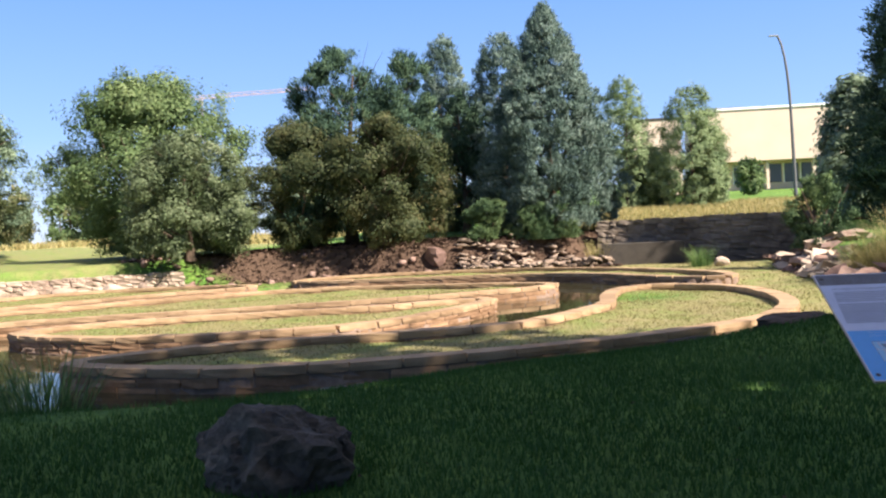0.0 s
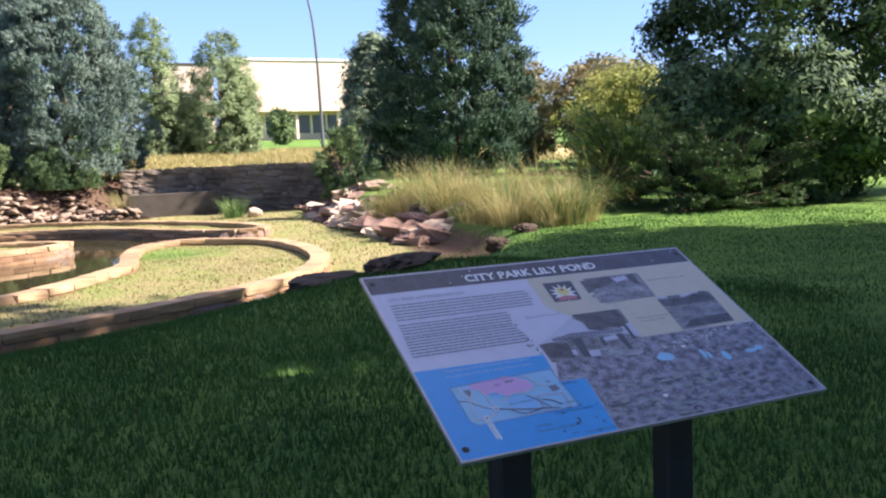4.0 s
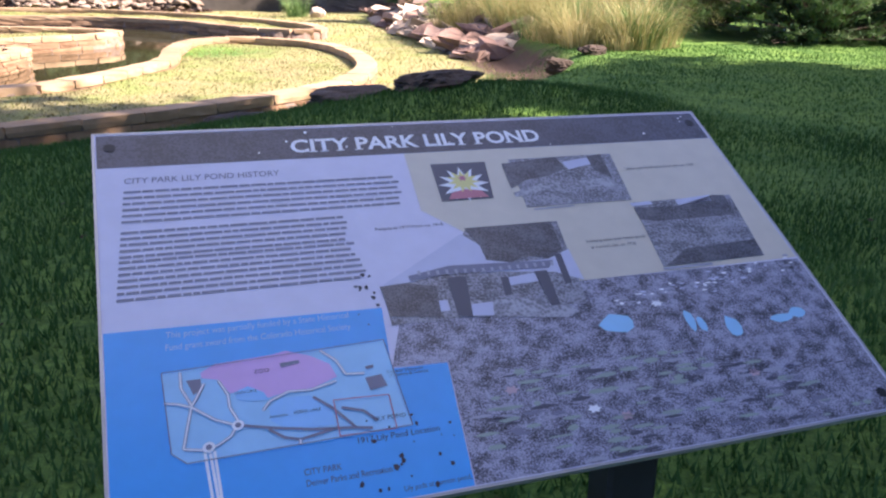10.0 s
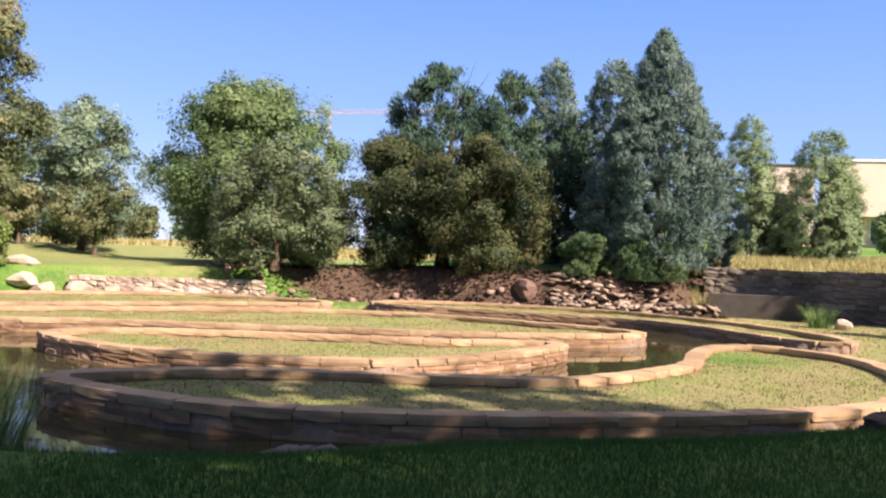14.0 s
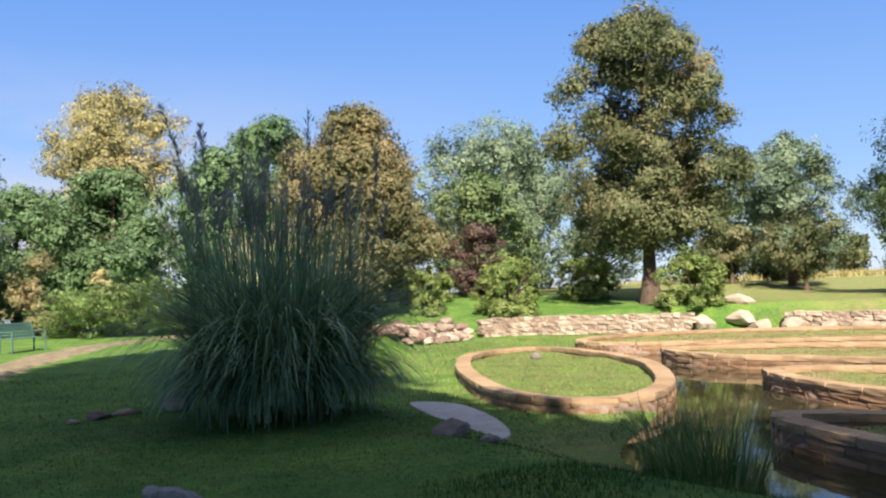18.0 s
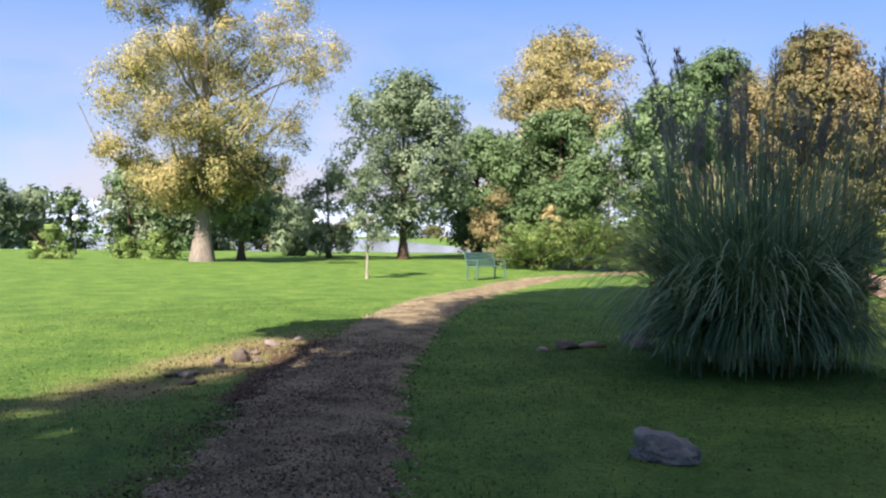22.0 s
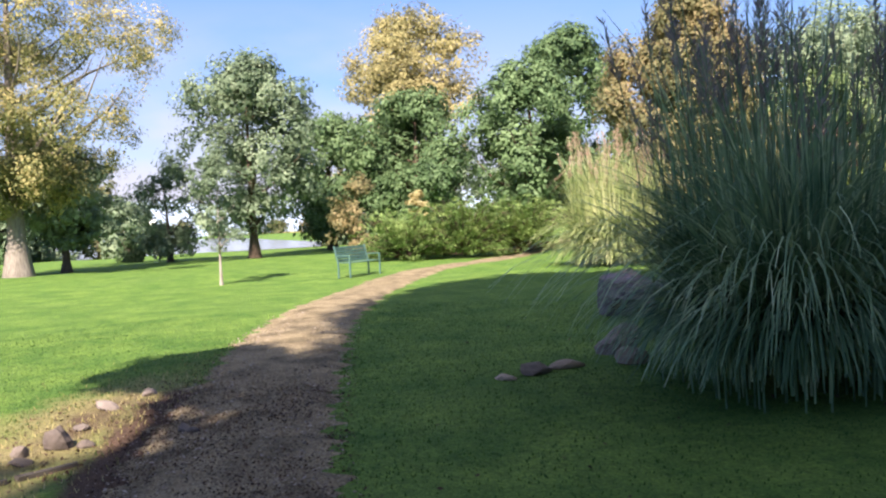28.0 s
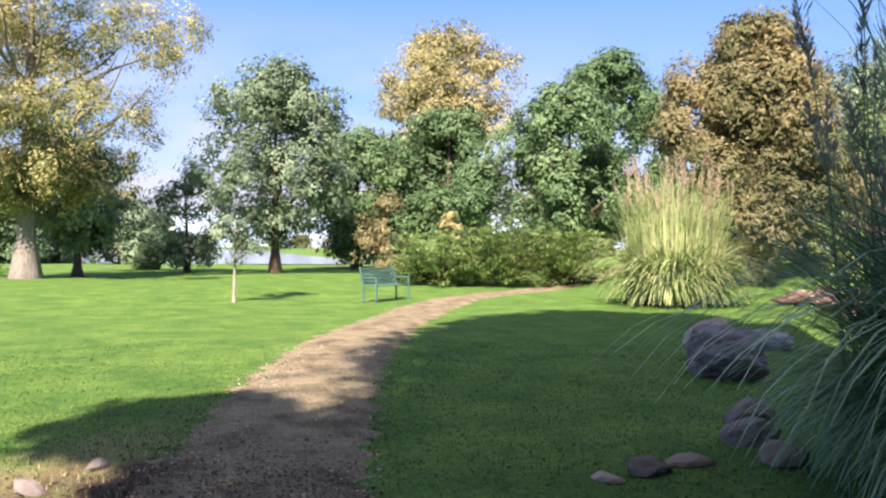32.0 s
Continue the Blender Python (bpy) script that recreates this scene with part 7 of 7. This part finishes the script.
# ---- grass ----
def scatter_grass(name, n, region, heights, mat, label, seed, weight=None, width=(0.004, 0.009), keep=None):
    rng = np.random.default_rng(seed)
    x0, x1, y0, y1 = region
    x, y = rng.uniform(x0, x1, n), rng.uniform(y0, y1, n)
    ok = np.ones(n, bool)
    if weight is not None:
        ok &= rng.random(n) < weight(x, y)
    if keep is not None:
        ok &= keep(x, y)
    x, y = x[ok], y[ok]
    z = terrain(x, y)
    m = len(x)
    a = rng.random(m) * 6.283
    h = rng.uniform(*heights, m)
    w_ = rng.uniform(*width, m)
    tip = np.stack([x + np.cos(a) * h * 0.55, y + np.sin(a) * h * 0.55, z + h], 1)
    b_ = a + 1.57 + rng.normal(size=m) * 0.4
    s = np.stack([np.cos(b_) * w_, np.sin(b_) * w_, np.zeros(m)], 1)
    c = np.stack([x, y, z - 0.01], 1)
    v = np.stack([c - s, c + s, tip], 1).reshape(-1, 3)
    me = mesh_from(name, v, np.arange(m * 3).reshape(-1, 3), mat)
    return tagged(new(name, me), label, "grass", kind="stuff")


def off_path(x, y):
    d = edge_distance(PATH_LINE, x, y, False)
    worn = np.exp(-(((x + 9.6) / 2.4) ** 2 + ((y + 1.35 + 0.38 * (x + 9.5)) / 0.55) ** 2))
    mulch = (d < 1.0 + 0.08 * np.sin(5.0 * x) + 0.06 * np.sin(11.0 * x)) & (x > -11.6) & (x < -7.0) & (y < 0.0)
    return (d > 0.67) & (worn < 0.5) & ~mulch


def lawn_only(x, y):
    return ~((x > -6.5) & (x < -1.8) & (y > 6.7) & (y < 8.8)) & off_path(x, y) & ~inside(POND, x, y) & ~np.any([inside(c, x, y) for c in CURVES.values()], axis=0)


def thin_out(x0, x1, y0, y1, soft):
    """Density falling to nothing towards the borders of a stretch of lawn."""
    def weight(x, y):
        e = 0.8 * np.sin(0.9 * x + 1.3 * y) + 0.6 * np.sin(2.1 * x - 1.7 * y)
        return smoothstep(0, soft, x - x0 + e) * smoothstep(0, soft, x1 - x + e) * smoothstep(0, soft, y - y0 + e) * smoothstep(0, soft, y1 - y + e)
    return weight


scatter_grass("grass", 168000, (-4.5, 8.0, 0.5, 9.0), (0.022, 0.07), M_turf, "mown green lawn grass near the sign", 601, keep=lawn_only, weight=thin_out(-4.5, 8.0, -3.0, 12.0, 2.0))
scatter_grass("grass", 105000, (-19.0, -2.5, -7.0, 9.0), (0.010, 0.024), M_turf, "mown green lawn grass beside the path", 602, keep=lawn_only, width=(0.005, 0.011), weight=thin_out(-19.0, -2.5, -7.0, 12.0, 5.0))
scatter_grass("grass", 74000, (6.0, 20.0, 0.0, 14.0), (0.016, 0.045), M_turf, "mown green lawn grass by the evergreens", 603, keep=lawn_only, width=(0.006, 0.013), weight=thin_out(6.0, 20.0, 0.0, 16.0, 2.5))
scatter_grass("meadow_grass", 36000, (3.0, 30.0, 38.5, 72.0), (0.25, 0.6), M_straw, "tall golden meadow grass", 605, width=(0.02, 0.045))
scatter_grass("meadow_grass", 19000, (-75.0, 4.0, 66.0, 125.0), (0.3, 0.8), M_straw, "tall golden meadow grass", 606, width=(0.04, 0.08))


def in_beds(x, y):
    return np.any([inside(c, x, y) & (edge_distance(c, x, y) > 0.22) for c in CURVES.values()], axis=0)


scatter_grass("bed_grass", 150000, (-20.0, 7.0, 8.5, 33.5), (0.012, 0.04), M_bedgrass, "short patchy grass in the stone planters", 607, keep=in_beds, width=(0.008, 0.018))
scatter_grass("dry_grass", 48000, (-24.0, 10.5, 8.0, 35.0), (0.03, 0.08), M_bedgrass, "short dry grass round the planters", 608, keep=lambda x, y: lawn_only(x, y) & inside(APRON, x, y) & ~((x > -7.5) & (x < -1.5) & (y < 8.8)), width=(0.008, 0.018))

# straw in the worn patch by the path, dead leaves on the lawn, bark mulch on the north bank
scatter_grass("dry_grass", 9000, (-13.5, -6.0, -3.6, 0.6), (0.015, 0.05), M_straw, "dry straw in the worn ground beside the path", 609, weight=lambda x, y: np.exp(-(((x + 9.6) / 2.8) ** 2 + ((y + 1.4 + 0.38 * (x + 9.5)) / 0.7) ** 2)))


def scatter_chips(name, n, region, size, mat, label, seed, keep=None, lift=0.0):
    rng = np.random.default_rng(seed)
    x0, x1, y0, y1 = region
    x, y = rng.uniform(x0, x1, n), rng.uniform(y0, y1, n)
    if keep is not None:
        ok = keep(x, y)
        x, y = x[ok], y[ok]
    m = len(x)
    c = np.stack([x, y, terrain(x, y) + size * 0.35 + (lift * smoothstep(0.72, 0.55, edge_distance(PATH_LINE, x, y, False)) if lift else 0.0)], 1)
    d = unit(rng.normal(size=(m, 3)) * np.array([1, 1, 0.35]))
    s = unit(np.cross(d, rng.normal(size=(m, 3)) * 0.4 + np.array([0, 0, 1.0])))
    ln = size * rng.uniform(0.5, 1.6, m)
    v, f = diamonds(c, d, s, ln, ln * 0.5)
    return tagged(new(name, mesh_from(name, v, f, mat)), label, "litter", kind="stuff")


scatter_chips("bark_mulch", 16000, (-15.0, 6.0, 33.0, 38.5), 0.16, M_mulch, "bark mulch and dead leaves on the bank, darkened for shade", 611, keep=lambda x, y: ~inside(APRON, x, y) | (y > 34.0))
scatter_chips("fallen_leaves", 500, (-14.0, 7.0, -3.0, 8.0), 0.035, M_mulch, "scattered dead leaves on the lawn", 612, keep=lambda x, y: ~inside(POND, x, y))
scatter_chips("path_gravel", 16000, (-17.0, -3.5, -2.4, 3.0), 0.026, M_gravel, "loose gravel and dirt crumbs along the path", 613, keep=lambda x, y: np.abs(edge_distance(PATH_LINE, x, y, False) - 0.48) < 0.3, lift=0.034)


# half-buried pale edging by the worn ground
for x0, y0, x1, y1 in ((-8.62, -1.86, -8.86, -1.40), (-8.87, -1.36, -9.08, -1.02)):
    e_ = new("edging_stone", stone_mesh("edging_stone", M_concrete, 77, 0.08))
    e_.matrix_basis = Matrix.LocRotScale(((x0 + x1) / 2, (y0 + y1) / 2, zat(x0, y0) + 0.004), Euler((0, 0, math.atan2(y1 - y0, x1 - x0))), (math.hypot(x1 - x0, y1 - y0), 0.05, 0.06))
    tagged(e_, "pale half-buried edging stone beside the worn ground", "edging stone", "edging stones")


def near_mulch(x, y):
    d = edge_distance(PATH_LINE, x, y, False)
    left = np.where(y < 0.12 - 0.2 * (x + 8.5), 1.0, 0.6) + 0.10 * np.sin(4.0 * x) + 0.07 * np.sin(9.0 * x)
    clump = np.sin(2.3 * x + 1.1 * y) + np.sin(5.1 * y - 1.7 * x) + np.sin(3.3 * x + 4.0 * y + 1.0)
    chance = (np.sin(x * 129.898 + y * 78.233) * 43758.5453) % 1.0
    share = smoothstep(-2.2, 1.2, clump + 0.8 * smoothstep(0.2, 0.8, d)) * smoothstep(-11.6, -9.8, x)
    return (d < left + 0.25 * (chance - 0.5)) & (chance < 0.25 + share)


# litter patch, carried on towards x -3.4 to darken the shaded path
scatter_chips("leaf_litter", 56000, (-11.8, -3.4, -1.8, 1.5), 0.019, M_mulch, "dead leaves and bark crumbs on the path, extended to darken its shaded end", 616, keep=near_mulch, lift=0.036)
scatter_chips("leaf_litter", 9000, (-11.8, -3.4, -1.8, 1.5), 0.013, M_gravel, "pale dry leaf crumbs on the path", 617, keep=near_mulch, lift=0.038)
for x, y, sx, sy, h, rocks, lb in ((-9.62, -1.2, 0.13, 0.11, 0.11, ROCKS_GREY, "rounded brown stone in the worn ground by the path"), (-9.55, -1.02, 0.09, 0.06, 0.04, ROCKS_GREY, "flat pale stone in the worn ground by the path"), (-9.58, -0.34, 0.09, 0.06, 0.06, ROCKS_GREY, "small pale stone trodden into the path"), (-9.5, -0.28, 0.06, 0.05, 0.05, ROCKS_GREY, "small pale stone trodden into the path")):
    place_rock(x, y, sx, sy, h, rocks, lb, "loose stones", rk, sink=0.25)
scatter_chips("leaf_litter", 9000, (-14.0, -3.5, -3.0, 2.0), 0.03, M_mulch, "dead leaves and bark crumbs along the path edge", 614, keep=lambda x, y: np.abs(edge_distance(PATH_LINE, x, y, False) - 0.62) < 0.22)
scatter_chips("leaf_litter", 3500, (-12.5, -7.0, -3.0, 0.4), 0.03, M_mulch, "dead leaves in the worn ground beside the path", 615, keep=lambda x, y: np.exp(-(((x + 9.6) / 2.2) ** 2 + ((y + 1.4 + 0.38 * (x + 9.5)) / 0.6) ** 2)) > 0.35)
